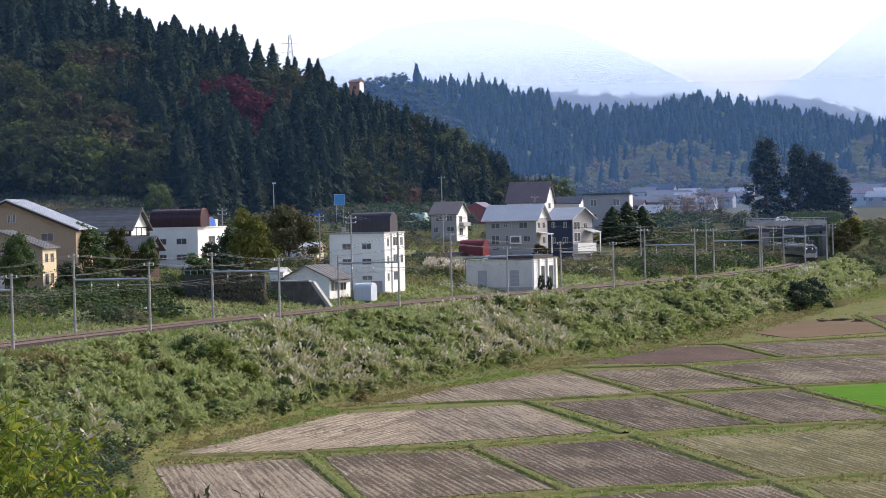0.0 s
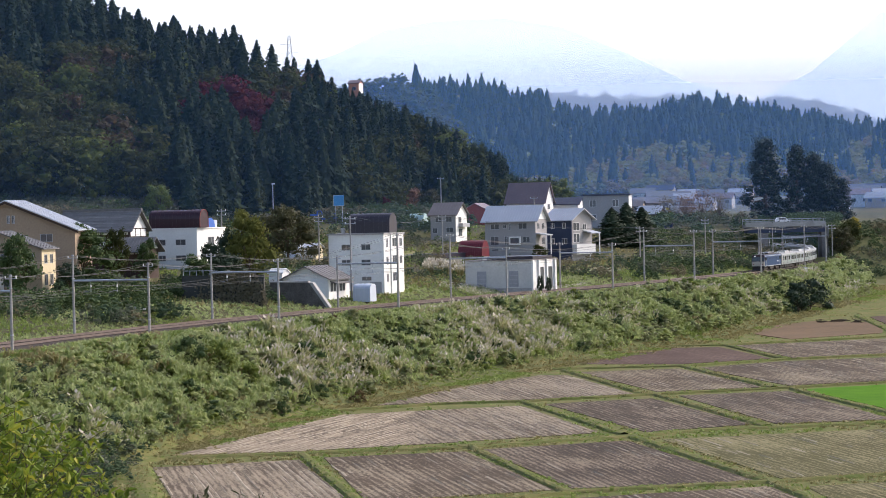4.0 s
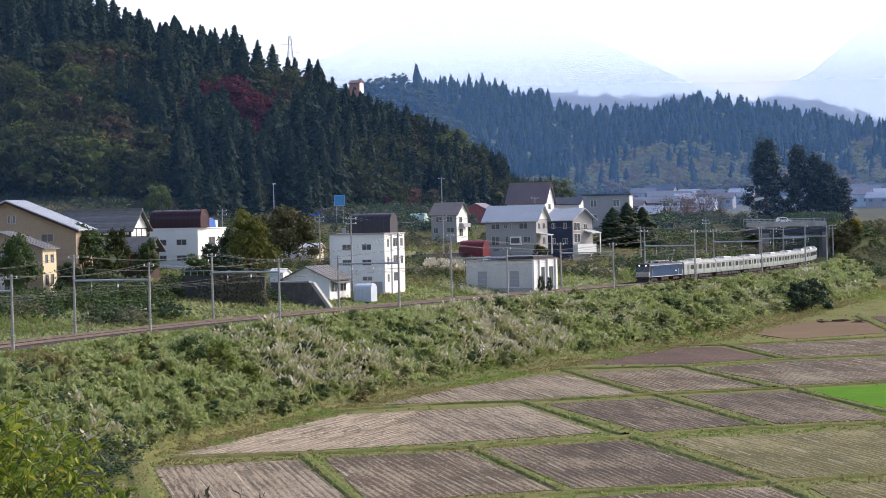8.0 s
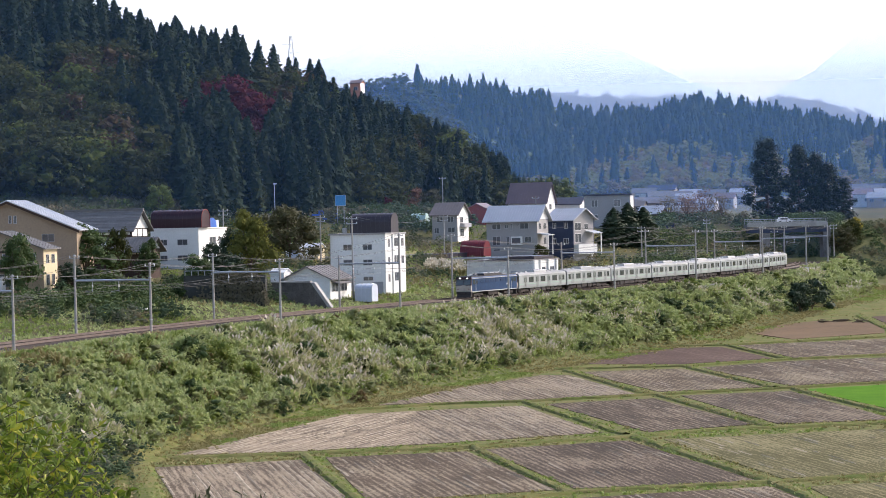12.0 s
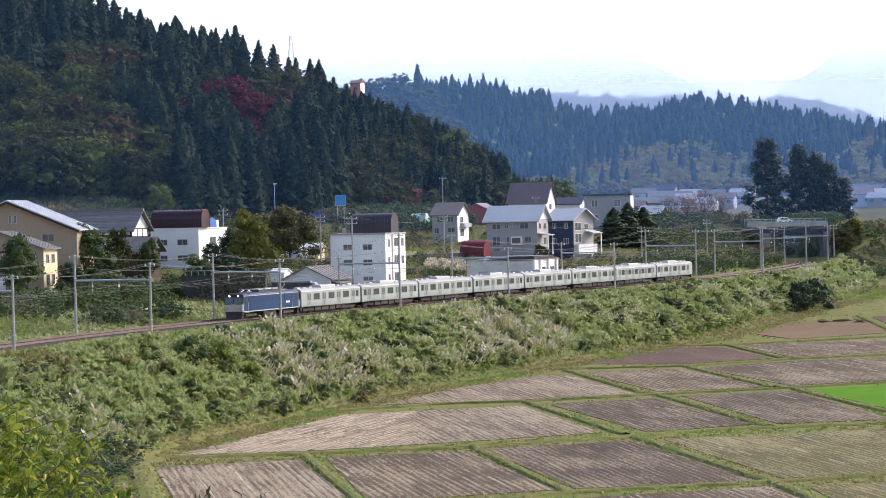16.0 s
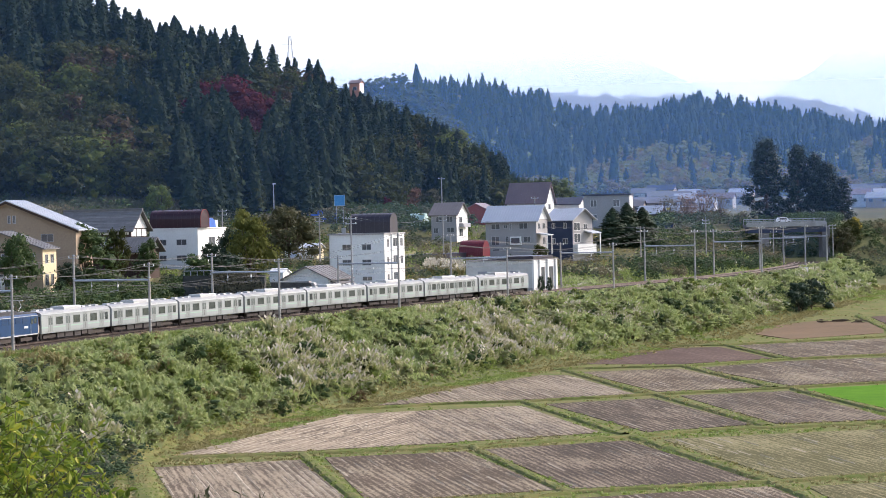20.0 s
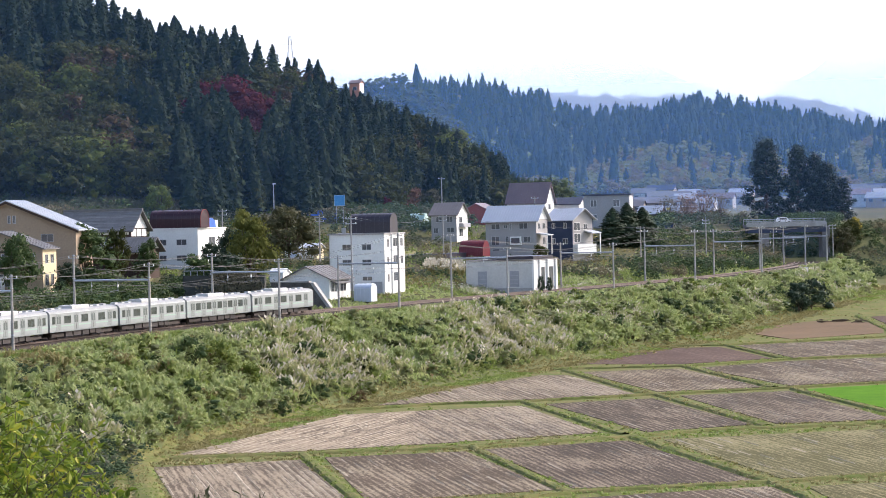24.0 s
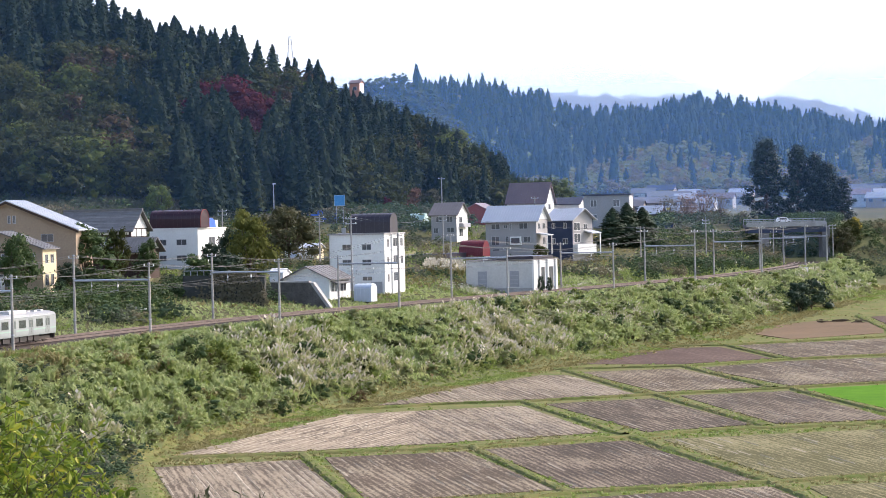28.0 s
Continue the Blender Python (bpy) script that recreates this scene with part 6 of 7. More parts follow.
def make_village_road():
    """The narrow road past the white house, a dark low wall below it in place of a flat roof, and a mown strip above.
    """
    line = ((-34, 515), (-25.4, 526), (-16.7, 539), (-9.9, 547), (-7.6, 553), (-1.7, 567), (1.9, 574), (5.7, 581), (9.6, 589), (16, 600))
    for name, label, kind, m, near, far, lift in (("village_road", "narrow grey asphalt road through the village", "road", M_ASPHALT, -2.0, 2.2, 0.12),
                                                  ("mown_strip", "strip of dry mown grass beside the road", "grass strip", M_DRYTURF, 2.6, 9.0, 0.08)):
        v, n = [], len(line)
        for i, (x, y) in enumerate(line):
            (x0, y0), (x1, y1) = line[max(0, i - 1)], line[min(n - 1, i + 1)]
            l = math.hypot(x1 - x0, y1 - y0)
            for o in (near, far):
                px, py = x - (y1 - y0) / l * o * 0.6, y + (x1 - x0) / l * o + 0.5 * o
                v.append((px, py, level(px, py) + lift))
        tagged(part(name, Geo().add(v, [(2 * i, 2 * i + 2, 2 * i + 3, 2 * i + 1) for i in range(n - 1)]), m), label, kind, kind="structure")
    # added wall, standing in for a neighbour's flat dark roof
    ob = thing("low_wall", "low dark wall in place of a flat roof below the road", "wall", pose(-6.4, 546, 4.7, 0, 0, 54))
    for i in range(6):
        part("wall_panel", Geo().box(i * 3.2, i * 3.2 + 3.1, -0.15, 0.15, -0.8, 1.0), M_DARKROOF, ob)
    part("coping", Geo().box(-0.05, 19.2, -0.2, 0.2, 1.004, 1.12), M_NAVY, ob)
    h = house("blue_barrel_shed", "small blue metal barrel shed by the road", -6.6, 668, 13.0, -20, "shed")
    barrel(h, -3.2, 0, 0, 3.6, -0.5, 2.8, M_SHEDBLUE, "shell", ribs=4)


M_DRYTURF = mat("dry_mown_turf", (0.24, 0.21, 0.10), (0.17, 0.17, 0.07), 0.95, 0.2, 12.0, 0.5, specular=0.05)
M_SHEDBLUE = mat("shed_blue_metal", (0.16, 0.32, 0.50), (0.13, 0.27, 0.43), 0.5, 0.5, 8.0)
make_village_road()


def make_dry_pampas():
    """A stand of dry pampas by the square building, and brush piles on the bare ground."""
    r = np.random.default_rng(66)
    kinds = [clump(r, 18, 1.9, 0.8, 0.8) for _ in range(4)]
    places = []
    for _ in range(60):
        x, y = r.uniform(-3.5, 4.0), r.uniform(501, 516)
        places.append((int(r.integers(4)), x, y, level(x, y) - 0.1, r.uniform(0, 6.28), r.uniform(0.7, 1.1), r.uniform(0.8, 1.25)))
    v, t, k = scatter(kinds, places)
    tagged(new("dry_pampas", heap("dry_pampas", v, t, [M_TAN, M_PLUME], k)), "stand of dry pampas grass with pale plumes", "grass", kind="stuff")
    for x, y, w in ((78.6, 520, 2.6), (74.5, 519, 1.2), (81.5, 517, 1.5)):
        ob = thing("brush_pile", "dark pile of cut branches on bare ground", "brush pile", Matrix.Translation((x, y, level(x, y))), "brush piles on the bare ground")
        for _ in range(14):
            c, a = Vector((r.normal(0, w * 0.3), r.normal(0, 0.4), abs(r.normal(0.25, 0.15)))), r.uniform(-0.5, 0.5)
            part("branch", Geo().tube(c - Vector((math.cos(a), math.sin(a), 0.05)) * w * 0.5, c + Vector((math.cos(a), math.sin(a), 0.1)) * w * 0.5, 0.07, 0.04, 5), M_BARK, ob)


make_dry_pampas()


# ---- trees and brush of the village ----
R2 = np.random.default_rng(61)
TREES = [broadleaf(R2, 2400, 0.42, 0.12, 18, 0.018) for _ in range(4)]
SPIRES = [conifer(R2, 240, 0.2, 0.02, 0.022, 4) for _ in range(3)]
GIANTS = [old_cedar(R2) for _ in range(3)]
SHRUBS = [leaves_only(broadleaf(R2, 84, 0.62, 0.0, 7, 0.06, 1.0, 0.5)) for _ in range(5)]
THIN = [broadleaf(R2, 800, 0.45, 0.16, 16, 0.014, 1.0, 0) for _ in range(3)]


def make_village_trees():
    r = np.random.default_rng(62)
    rows = (
        ("dark green garden tree beside a house", TREES, M_BUSH, -62.4, 385, 10.4, 0.8), ("large dark green garden tree beside a house", TREES, M_BUSH, -57.3, 420, 10.2, 1.35),
        ("dark green garden tree before a house", TREES, M_BUSH, -60.4, 424, 8.6, 0.9), ("light green slender garden tree", TREES, M_OAK, -53.5, 430, 9.8, 0.62),
        ("grey-green garden tree before a white house", TREES, M_DARKBUSH, -38.7, 440, 7.6, 0.85), ("tall tree with yellow-green crown", TREES, M_YELLOWING, -32.4, 440, 13.4, 0.85),
        ("dark tree beside a yellowing one", TREES, M_DARKBUSH, -35.7, 446, 10.2, 0.8), ("brownish green tree by sheds", TREES, M_BROWNOAK, -29.2, 500, 12.2, 1.2),
        ("dull green tree by sheds", TREES, M_BROWNOAK, -33.2, 508, 10.0, 0.8), ("small round garden tree", TREES, M_OAK, 20.4, 556, 4.6, 1.2), ("dark garden conifer beside a house", SPIRES, M_DARKBUSH, 44.9, 640, 11.0, 1.9),
        ("dark garden conifer beside a house", SPIRES, M_DARKBUSH, 41.4, 638, 9.6, 2.3), ("dark garden conifer beside a house", SPIRES, M_DARKBUSH, 48.9, 642, 10.0, 2.1), ("bare-twigged russet tree in the brush", THIN, M_BROWNLEAF, 63.3, 740, 9.0, 1.1),
        ("bare-twigged russet tree in the brush", THIN, M_RUST, 68.1, 735, 9.5, 1.1), ("bare-twigged russet tree in the brush", THIN, M_RUST, 73.9, 745, 10.5, 1.1), ("bare-twigged russet tree in the brush", THIN, M_BROWNLEAF, 77.6, 735, 9.6, 1.1),
        ("bare-twigged russet tree in the brush", THIN, M_RUST, 84.3, 760, 9.0, 1.1), ("huge old dark cedar by the bridge", GIANTS, M_GIANT, 98.0, 795, 25.5, 0.98), ("huge old dark cedar by the bridge", GIANTS, M_GIANT, 107.8, 795, 23.4, 0.78),
        ("huge old dark cedar by the bridge", GIANTS, M_GIANT, 113.0, 795, 21.0, 0.75), ("old dark cedar by the bridge", GIANTS, M_GIANT, 116.6, 795, 18, 1.05), ("old dark cedar by the bridge", GIANTS, M_GIANT, 121.0, 795, 13, 1.2),
        ("dull green bush beside the bridge", TREES, M_BROWNOAK, 103.5, 683, 8.5, 1.1), ("olive bush beside the bridge", TREES, M_OAK, 107.0, 690, 7.5, 1.2), ("yellow-leaved bush by the bridge", TREES, M_GOLD, 110.0, 700, 5.0, 1.2), ("yellow-leaved bush by the bridge", TREES, M_GOLD, 104.2, 698, 3.6, 1.2),
        ("small yellow tree in the town", TREES, M_GOLD, 70.5, 860, 5.5, 1.0), ("orange autumn tree at the wood's edge", TREES, M_RUST, -7.9, 745, 8.4, 1.1), ("red autumn bush at the wood's edge", TREES, M_REDLEAF, -14.5, 700, 5.2, 0.9),
        ("green tree at the wood's edge", TREES, M_OAK, -21.4, 690, 6.5, 1.1), ("green tree at the wood's edge", TREES, M_OAK, -30.9, 672, 8.0, 0.9), ("bright green tree at the wood's edge", TREES, M_LIME, -65.7, 612, 8.8, 1.0),
        ("dark green tree at the wood's edge", TREES, M_OAK, -37.5, 660, 7.5, 1.2), ("dark green tree at the wood's edge", TREES, M_BROWNOAK, -26.0, 684, 7.0, 1.2), ("dull green tree at the wood's edge", TREES, M_OAK, -17.5, 706, 7.5, 1.2),
        ("dull green tree at the wood's edge", TREES, M_BROWNOAK, -3.0, 735, 8.0, 1.2), ("dark green tree at the wood's edge", TREES, M_OAK, -46.0, 640, 8.0, 1.1), ("grey-green tree before the timber house", TREES, M_BUSH, -49.0, 436, 7.5, 0.8), ("dark shrub by the beige house", TREES, M_DARKBUSH, -56.5, 398, 5.5, 1.2),
        ("dark shrub over the stone wall", TREES, M_DARKBUSH, -33.5, 410, 8.0, 1.2), ("dark shrub over the stone wall", TREES, M_BUSH, -38.5, 412, 7.0, 1.2), ("dull green tree behind a barrel shed", TREES, M_OAK, -3.6, 690, 5.5, 1.1), ("slender dark shrub against a white wall", TREES, M_DARKBUSH, 17.3, 468, 3.9, 0.45), ("slender dark shrub against a white wall", TREES, M_DARKBUSH, 19.0, 472, 3.5, 0.45))
    for label, kinds, m, x, y, h, w in rows:
        tree("tree", label, kinds[int(r.integers(len(kinds)))], m, x, y, h, w, r.uniform(0, 6.28), None, "tree", "trees of the village")


def make_brush():
    """Thickets beyond the line, round the houses and at the wood's edge."""
    r = np.random.default_rng(63)
    lots = {k: [] for k in ("green", "dark", "dull", "straw")}
    spots = [(1, 60, 34, 0.075, 0.125, 520, 700, 1.3, 3.0), (2, 60, 0, 0.12, 0.185, 650, 712, 1.0, 2.6), (3, 0, 0, -0.18, -0.10, 350, 425, 0.8, 3.0), (4, 0, 0, -0.05, 0.01, 640, 700, 1.5, 4.0),
             (5, 0, 0, 0.03, 0.075, 520, 600, 1.0, 2.4), (6, 0, 0, -0.19, -0.10, 480, 600, 1.2, 3.5), (7, 0, 0, -0.10, -0.02, 470, 640, 1.0, 3.0), (8, 0, 0, 0.06, 0.13, 690, 800, 1.5, 4.5), (9, 0, 0, -0.03, 0.04, 480, 640, 0.6, 2.2), (10, 0, 0, -0.105, -0.06, 408, 440, 0.9, 2.4), (11, 0, 0, 0.125, 0.15, 640, 688, 1.5, 4.0), (12, 0, 0, -0.19, -0.095, 565, 612, 1.2, 3.8), (13, 0, 0, 0.112, 0.15, 712, 792, 1.5, 3.2)]
    for tag, _, _, a0, a1, y0, y1, h0, h1 in spots:
        n = {1: 520, 2: 420, 3: 300, 4: 420, 5: 150, 6: 220, 7: 330, 8: 240, 9: 430, 10: 130, 11: 90, 12: 420, 13: 420}[tag]
        for _ in range(n):
            y = r.uniform(y0, y1)
            x = r.uniform(a0, a1) * y
            d = float(beside(x, y)[0])
            if -9.5 < d < 4 or (d > 4 and tag not in (2, 13)) or any(abs(x - hx) < 6 and 0 < y - hy + 6 < 14 for hx, hy in CLEAR):
                continue
            h = r.uniform(h0, h1)
            row = (int(r.integers(5)), x, y, level(x, y) - 0.1, r.uniform(0, 6.28), h * r.uniform(0.9, 1.6), h)
            p = noise.noise((x * 0.06, y * 0.05, 3.3)) + r.normal(0, 0.12) - 0.1 * (tag == 12) - 0.2 * (tag == 3) - 0.7 * (tag == 13)
            lots["dark" if p < -0.22 else "green" if p < 0.02 else "dull" if p < 0.3 else "straw"].append(row)
    for _ in range(420):
        x, y = r.uniform(-62, -33.0), r.uniform(236, 296)
        if beside(x, y)[0] < 6:
            continue
        h = r.uniform(0.8, 2.2)
        lots["green" if r.uniform() < 0.6 else "dull"].append((int(r.integers(5)), x, y, level(x, y) - 0.1, r.uniform(0, 6.28), h * 1.4, h))
    for name, label, places, m in (("green_brush", "green thicket of bushes beyond the line", lots["green"], M_SHADEBUSH), ("dark_brush", "dark green thicket beyond the line", lots["dark"], M_BUSH),
                                   ("dull_brush", "dull grey-green brush beyond the line", lots["dull"], M_THICKET), ("straw_brush", "straw-coloured dry brush beyond the line", lots["straw"], M_DRYBRUSH)):
        v, t, k = scatter(SHRUBS, places)
        tagged(new(name, heap(name, v, t, [m, M_BARK], k)), label, "brush", kind="stuff")


CLEAR = ((-13, 445), (-47, 470), (-56, 455), (-49, 444), (-66, 415), (-64, 395), (-21, 425), (10, 470), (15, 570), (27, 580), (1, 620), (6, 560), (-13, 428), (-29, 520))
make_village_trees()
make_brush()


def make_village_grass():
    """Rough grass and weeds on the plots between the houses."""
    r = np.random.default_rng(64)
    short = [tuft(r, 6, 0.55, 0.5, 0) for _ in range(5)]
    lots = {"green": [], "tan": []}
    for _ in range(9000):
        y = r.uniform(395, 690)
        x = r.uniform(-0.17, 0.125) * y
        if beside(x, y)[0] > -14 or any(abs(x - hx) < 6 and 0 < y - hy + 2 < 12 for hx, hy in CLEAR):
            continue
        row = (int(r.integers(5)), x, y, level(x, y) - 0.05, r.uniform(0, 6.28), r.uniform(1.0, 1.9), r.uniform(0.6, 1.6))
        lots["green" if noise.noise((x * 0.04, y * 0.03, 6.6)) > -0.05 else "tan"].append(row)
    for name, label, key, m in (("plot_grass", "rough green grass between the houses", "green", M_FRESH), ("plot_weeds", "yellowing weeds between the houses", "tan", M_TAN)):
        v, t, k = scatter(short, lots[key])
        tagged(new(name, heap(name, v, t, [m])), label, "grass", kind="stuff")


make_village_grass()


# ---- overhead line ----
def make_portal(s, near_top, far_top, beam):
    """Two concrete poles, a steel beam across both tracks, brackets and insulators."""
    a, b = track(s, 3.1)[0], track(s, -7.5)[0]
    mid = (a + b) / 2
    ob = thing("overhead_line_portal", "two concrete poles joined by a steel beam over the tracks", "line portal", Matrix.Translation((mid[0], mid[1], 0)), "portals of the overhead line")
    p, q = Vector((*(a - mid), 0)), Vector((*(b - mid), 0))
    for e, top, foot in ((p, near_top, -1.4), (q, far_top, -1.0)):
        pole = part("pole", Geo().tube(e + Vector((0, 0, foot)), e + Vector((0, 0, top)), 0.19, 0.13, 10), M_POLE, ob)
        for z in (top - 0.25, beam + 0.25, 1.5):
            part("band", Geo().tube(e + Vector((0, 0, z)), e + Vector((0, 0, z + 0.12)), 0.2, 0.2, 10), M_STEEL, pole)
        part("crossarm", Geo().tube(e + (q - p).normalized() * -0.7 + Vector((0, 0, top - 0.5)), e + (q - p).normalized() * 0.7 + Vector((0, 0, top - 0.5)), 0.05, 0.05, 6), M_STEEL, pole)
        for o in (-0.65, 0.65):
            c = e + (q - p).normalized() * o + Vector((0, 0, top - 0.45))
            part("insulator", Geo().tube(c, c + Vector((0, 0, 0.28)), 0.07, 0.05, 6), M_WHITE, pole)
    part("beam", Geo().tube(p + Vector((0, 0, beam)), q + Vector((0, 0, beam)), 0.14, 0.14, 8), M_STEEL, ob)
    for off in (CENTRE, CENTRE - 3.7):
        f = (3.1 - off) / 10.6
        c = p.lerp(q, f)
        arm = part("bracket", Geo().tube(c + Vector((0, 0, beam)), c + Vector((0, 0, 5.15)), 0.035, 0.035, 6), M_STEEL, ob)
        part("insulator", Geo().tube(c + Vector((0, 0, 5.75)), c + Vector((0, 0, 6.05)), 0.09, 0.09, 8), M_WHITE, arm)
        part("registration_arm", Geo().tube(c + Vector((0, 0, 5.3)), c + (q - p).normalized() * 1.1 + Vector((0, 0, 5.15)), 0.025, 0.025, 6), M_STEEL, arm)


PORTALS = ((-72.5, 8.6, 9.2, 6.6), (-33.0, 8.4, 9.2, 6.5), (7.0, 8.8, 10.0, 6.6), (47.0, 8.4, 9.3, 6.5), (87.0, 11.4, 8.0, 6.7), (127.0, 8.4, 10.8, 6.5), (172.0, 8.2, 8.4, 6.4), (213.5, 10.0, 10.2, 6.8),
           (259.0, 10.0, 9.6, 6.8), (306.0, 9.8, 9.8, 6.8), (350.0, 9.4, 9.4, 6.6), (392.0, 9.0, 9.0, 6.5))


def wire(ob, name, pts, r=0.022, sag=0.0, steps=8):
    g = Geo()
    for a, b in zip(pts, pts[1:]):
        a, b = Vector(a), Vector(b)
        q = [a.lerp(b, i / steps) - Vector((0, 0, sag * 4 * (i / steps) * (1 - i / steps))) for i in range(steps + 1)]
        for c, d in zip(q, q[1:]):
            g.tube(c, d, r, r, 3)
    part(name, g, M_WIRE, ob)


def make_wires():
    for p in PORTALS:
        make_portal(*p)
    for off in (CENTRE, CENTRE - 3.7):
        ob = thing("overhead_wire", "contact and carrier wires hung over a track", "overhead wire", None, "wires over the tracks")
        low = [(*track(p[0], off + (0.2 if i % 2 else -0.2))[0], 5.1) for i, p in enumerate(PORTALS)]
        high = [(*track(p[0], off)[0], 6.05) for p in PORTALS]
        wire(ob, "contact_wire", low, 0.018, 0.0, 4)
        wire(ob, "carrier_wire", high, 0.022, 0.6, 10)
        g = Geo()
        for (s0, *_), (s1, *_) in zip(PORTALS, PORTALS[1:]):
            for i in range(1, 7):
                s = s0 + (s1 - s0) * i / 7
                c = track(s, off)[0]
                g.tube((*c, 5.1), (*c, 6.05 - 0.6 * 4 * (i / 7) * (1 - i / 7)), 0.01, 0.01, 3)
        part("droppers", g, M_WIRE, ob)
    for off, k, lift in ((3.75, 1, -0.17), (2.45, 1, -0.17), (-6.85, 2, -0.17), (-8.15, 2, -0.17), (-7.5, 2, -1.6)):
        ob = thing("feeder_cable", "long cable strung from pole to pole", "cable", None, "cables along the line")
        wire(ob, "cable", [(*track(p[0], off)[0], p[k] + lift) for p in PORTALS], 0.026, 0.7, 10)


make_wires()


# ---- poles, signs, vehicles and other things of the village ----
def utility_pole(label, x, y, h, arms=2):
    z = level(x, y)
    ob = thing("utility_pole", label, "utility pole", Matrix.Translation((x, y, z)), "utility poles of the village")
    part("pole", Geo().tube((0, 0, -0.5), (0, 0, h), 0.17, 0.11, 8), M_POLE, ob)
    for i in range(arms):
        arm = part("crossarm", Geo().box(-0.9, 0.9, -0.05, 0.05, h - 0.5 - i * 0.8, h - 0.38 - i * 0.8), M_STEEL, ob)
        for o in (-0.8, 0.0, 0.8):
            part("insulator", Geo().tube((o, 0, h - 0.38 - i * 0.8), (o, 0, h - 0.15 - i * 0.8), 0.07, 0.05, 6), M_WHITE, arm)
    return (x, y, z + h - 0.2)


def make_street_things():
    tops = [utility_pole("tall grey concrete utility pole by the white house", -15.0, 431, 13.6), utility_pole("grey concrete utility pole by sheds", -23.4, 500, 10.0), utility_pole("grey concrete utility pole among trees", -43.5, 520, 9.0),
            utility_pole("grey concrete utility pole by houses", 0.1, 560, 9.0), utility_pole("grey concrete utility pole in the brush", 44.4, 590, 8.4), utility_pole("grey concrete utility pole by a brown roof", 22.6, 640, 10.5, 1),
            utility_pole("grey utility pole behind the village", 0.0, 690, 10.0, 1), utility_pole("grey concrete utility pole in the brush", 64.1, 640, 9.0), utility_pole("grey concrete utility pole by the bridge", 84.5, 672, 9.0), utility_pole("grey concrete utility pole by the bridge", 100.3, 676, 9.6)]
    for i, j in ((0, 1), (0, 3), (1, 2), (3, 4), (4, 7), (7, 8), (8, 9)):
        for o in (-0.8, 0.8):
            ob = thing("power_cable", "thin dark cable between utility poles", "cable", None, "cables of the village")
            wire(ob, "cable", [(tops[i][0] + o, *tops[i][1:]), (tops[j][0] + o, *tops[j][1:])], 0.025, 1.2, 14)
    x, y = -40.4, 632
    z = level(x, y)
    ob = thing("street_lamp", "tall grey street lamp beside the road", "street lamp", Matrix.Translation((x, y, z)))
    part("pole", Geo().tube((0, 0, -0.3), (0, 0, 9.6), 0.13, 0.09, 8), M_STEEL, ob)
    part("head", Geo().box(-0.25, 0.55, -0.15, 0.15, 9.55, 9.8), M_WHITE, ob)
    x, y = -24.9, 640
    z = level(x, y)
    ob = thing("road_sign", "blue square road sign on two posts", "road sign", Matrix.Translation((x, y, z)))
    part("panel", Geo().box(-1.25, 1.25, -0.05, 0.05, 19.3 - z - 2.5, 19.3 - z), M_SIGNBLUE, ob)
    part("border", Geo().box(-1.3, 1.3, -0.03, 0.03, 19.25 - z - 2.5, 19.35 - z), M_WHITE, ob)
    for o in (-0.8, 0.8):
        part("post", Geo().tube((o, 0.1, -0.3), (o, 0.1, 19.0 - z), 0.07, 0.07, 6), M_STEEL, ob)
    for i, (label, m, (x, y), w, h, turn) in enumerate((("blue small truck parked by the road", M_TRUCKBLUE, (-27.6, 646), 4.2, 2.0, 5), ("white van parked by the road", M_CARWHITE, (-23.9, 650), 4.0, 1.9, -10), ("white car parked by the road", M_CARWHITE, (-10.8, 662), 4.0, 1.5, 15),
                                                        ("silver car parked by the road", M_SILVER, (-8.9, 668), 4.0, 1.5, 0), ("white car on the far road", M_CARWHITE, (74.9, 880), 4.2, 1.6, 0), ("white van on the far road", M_CARWHITE, (86.0, 1000), 4.2, 1.9, 0),
                                                        ("white car on the bridge road", M_CARWHITE, (90.0, 693), 4.1, 1.5, 0), ("blue small truck by the road", M_TRUCKBLUE, (-31.4, 652), 3.6, 1.8, 12))):
        z = 9.75 if "bridge" in label else level(x, y)
        ob = thing("vehicle", label, "car", pose(x, y, z, 0, 0, turn), "vehicles of the village")
        hl = w / 2
        cab = [(-hl, 0.35), (hl, 0.35), (hl, h * 0.55), (hl * 0.6, h * 0.6), (hl * 0.3, h), (-hl * 0.75, h), (-hl, h * 0.6)] if "truck" not in label else [(-hl, 0.5), (hl, 0.5), (hl, h * 0.6), (hl * 0.85, h), (hl * 0.35, h), (hl * 0.3, 0.95), (-hl, 0.95)]
        part("body", Geo().prism(cab, -0.8, 0.8), m, ob)
        part("windows", Geo().box(-hl * 0.6 if "truck" not in label else hl * 0.4, hl * 0.32 if "truck" not in label else hl * 0.8, -0.82, 0.82, h * 0.62, h * 0.9), M_GLASS, ob)
        for o in (-hl * 0.62, hl * 0.62):
            for sd in (-0.72, 0.72):
                part("wheel", Geo().tube((o, sd - 0.09, 0.31), (o, sd + 0.09, 0.31), 0.31, 0.31, 12), M_BLACK, ob)
    # lattice pylon on the ridge
    x, y = -50.7, 900
    z = level(x, y)
    ob = thing("lattice_pylon", "thin steel lattice pylon behind the wooded ridge", "pylon", Matrix.Translation((x, y, z)))
    top = 76.5 - z
    corners = [(-1, -1), (1, -1), (1, 1), (-1, 1)]
    for cx, cy in corners:
        part("leg", Geo().tube((cx * 2.6, cy * 2.6, -0.5), (cx * 0.35, cy * 0.35, top), 0.2, 0.12, 5), M_STEEL, ob)
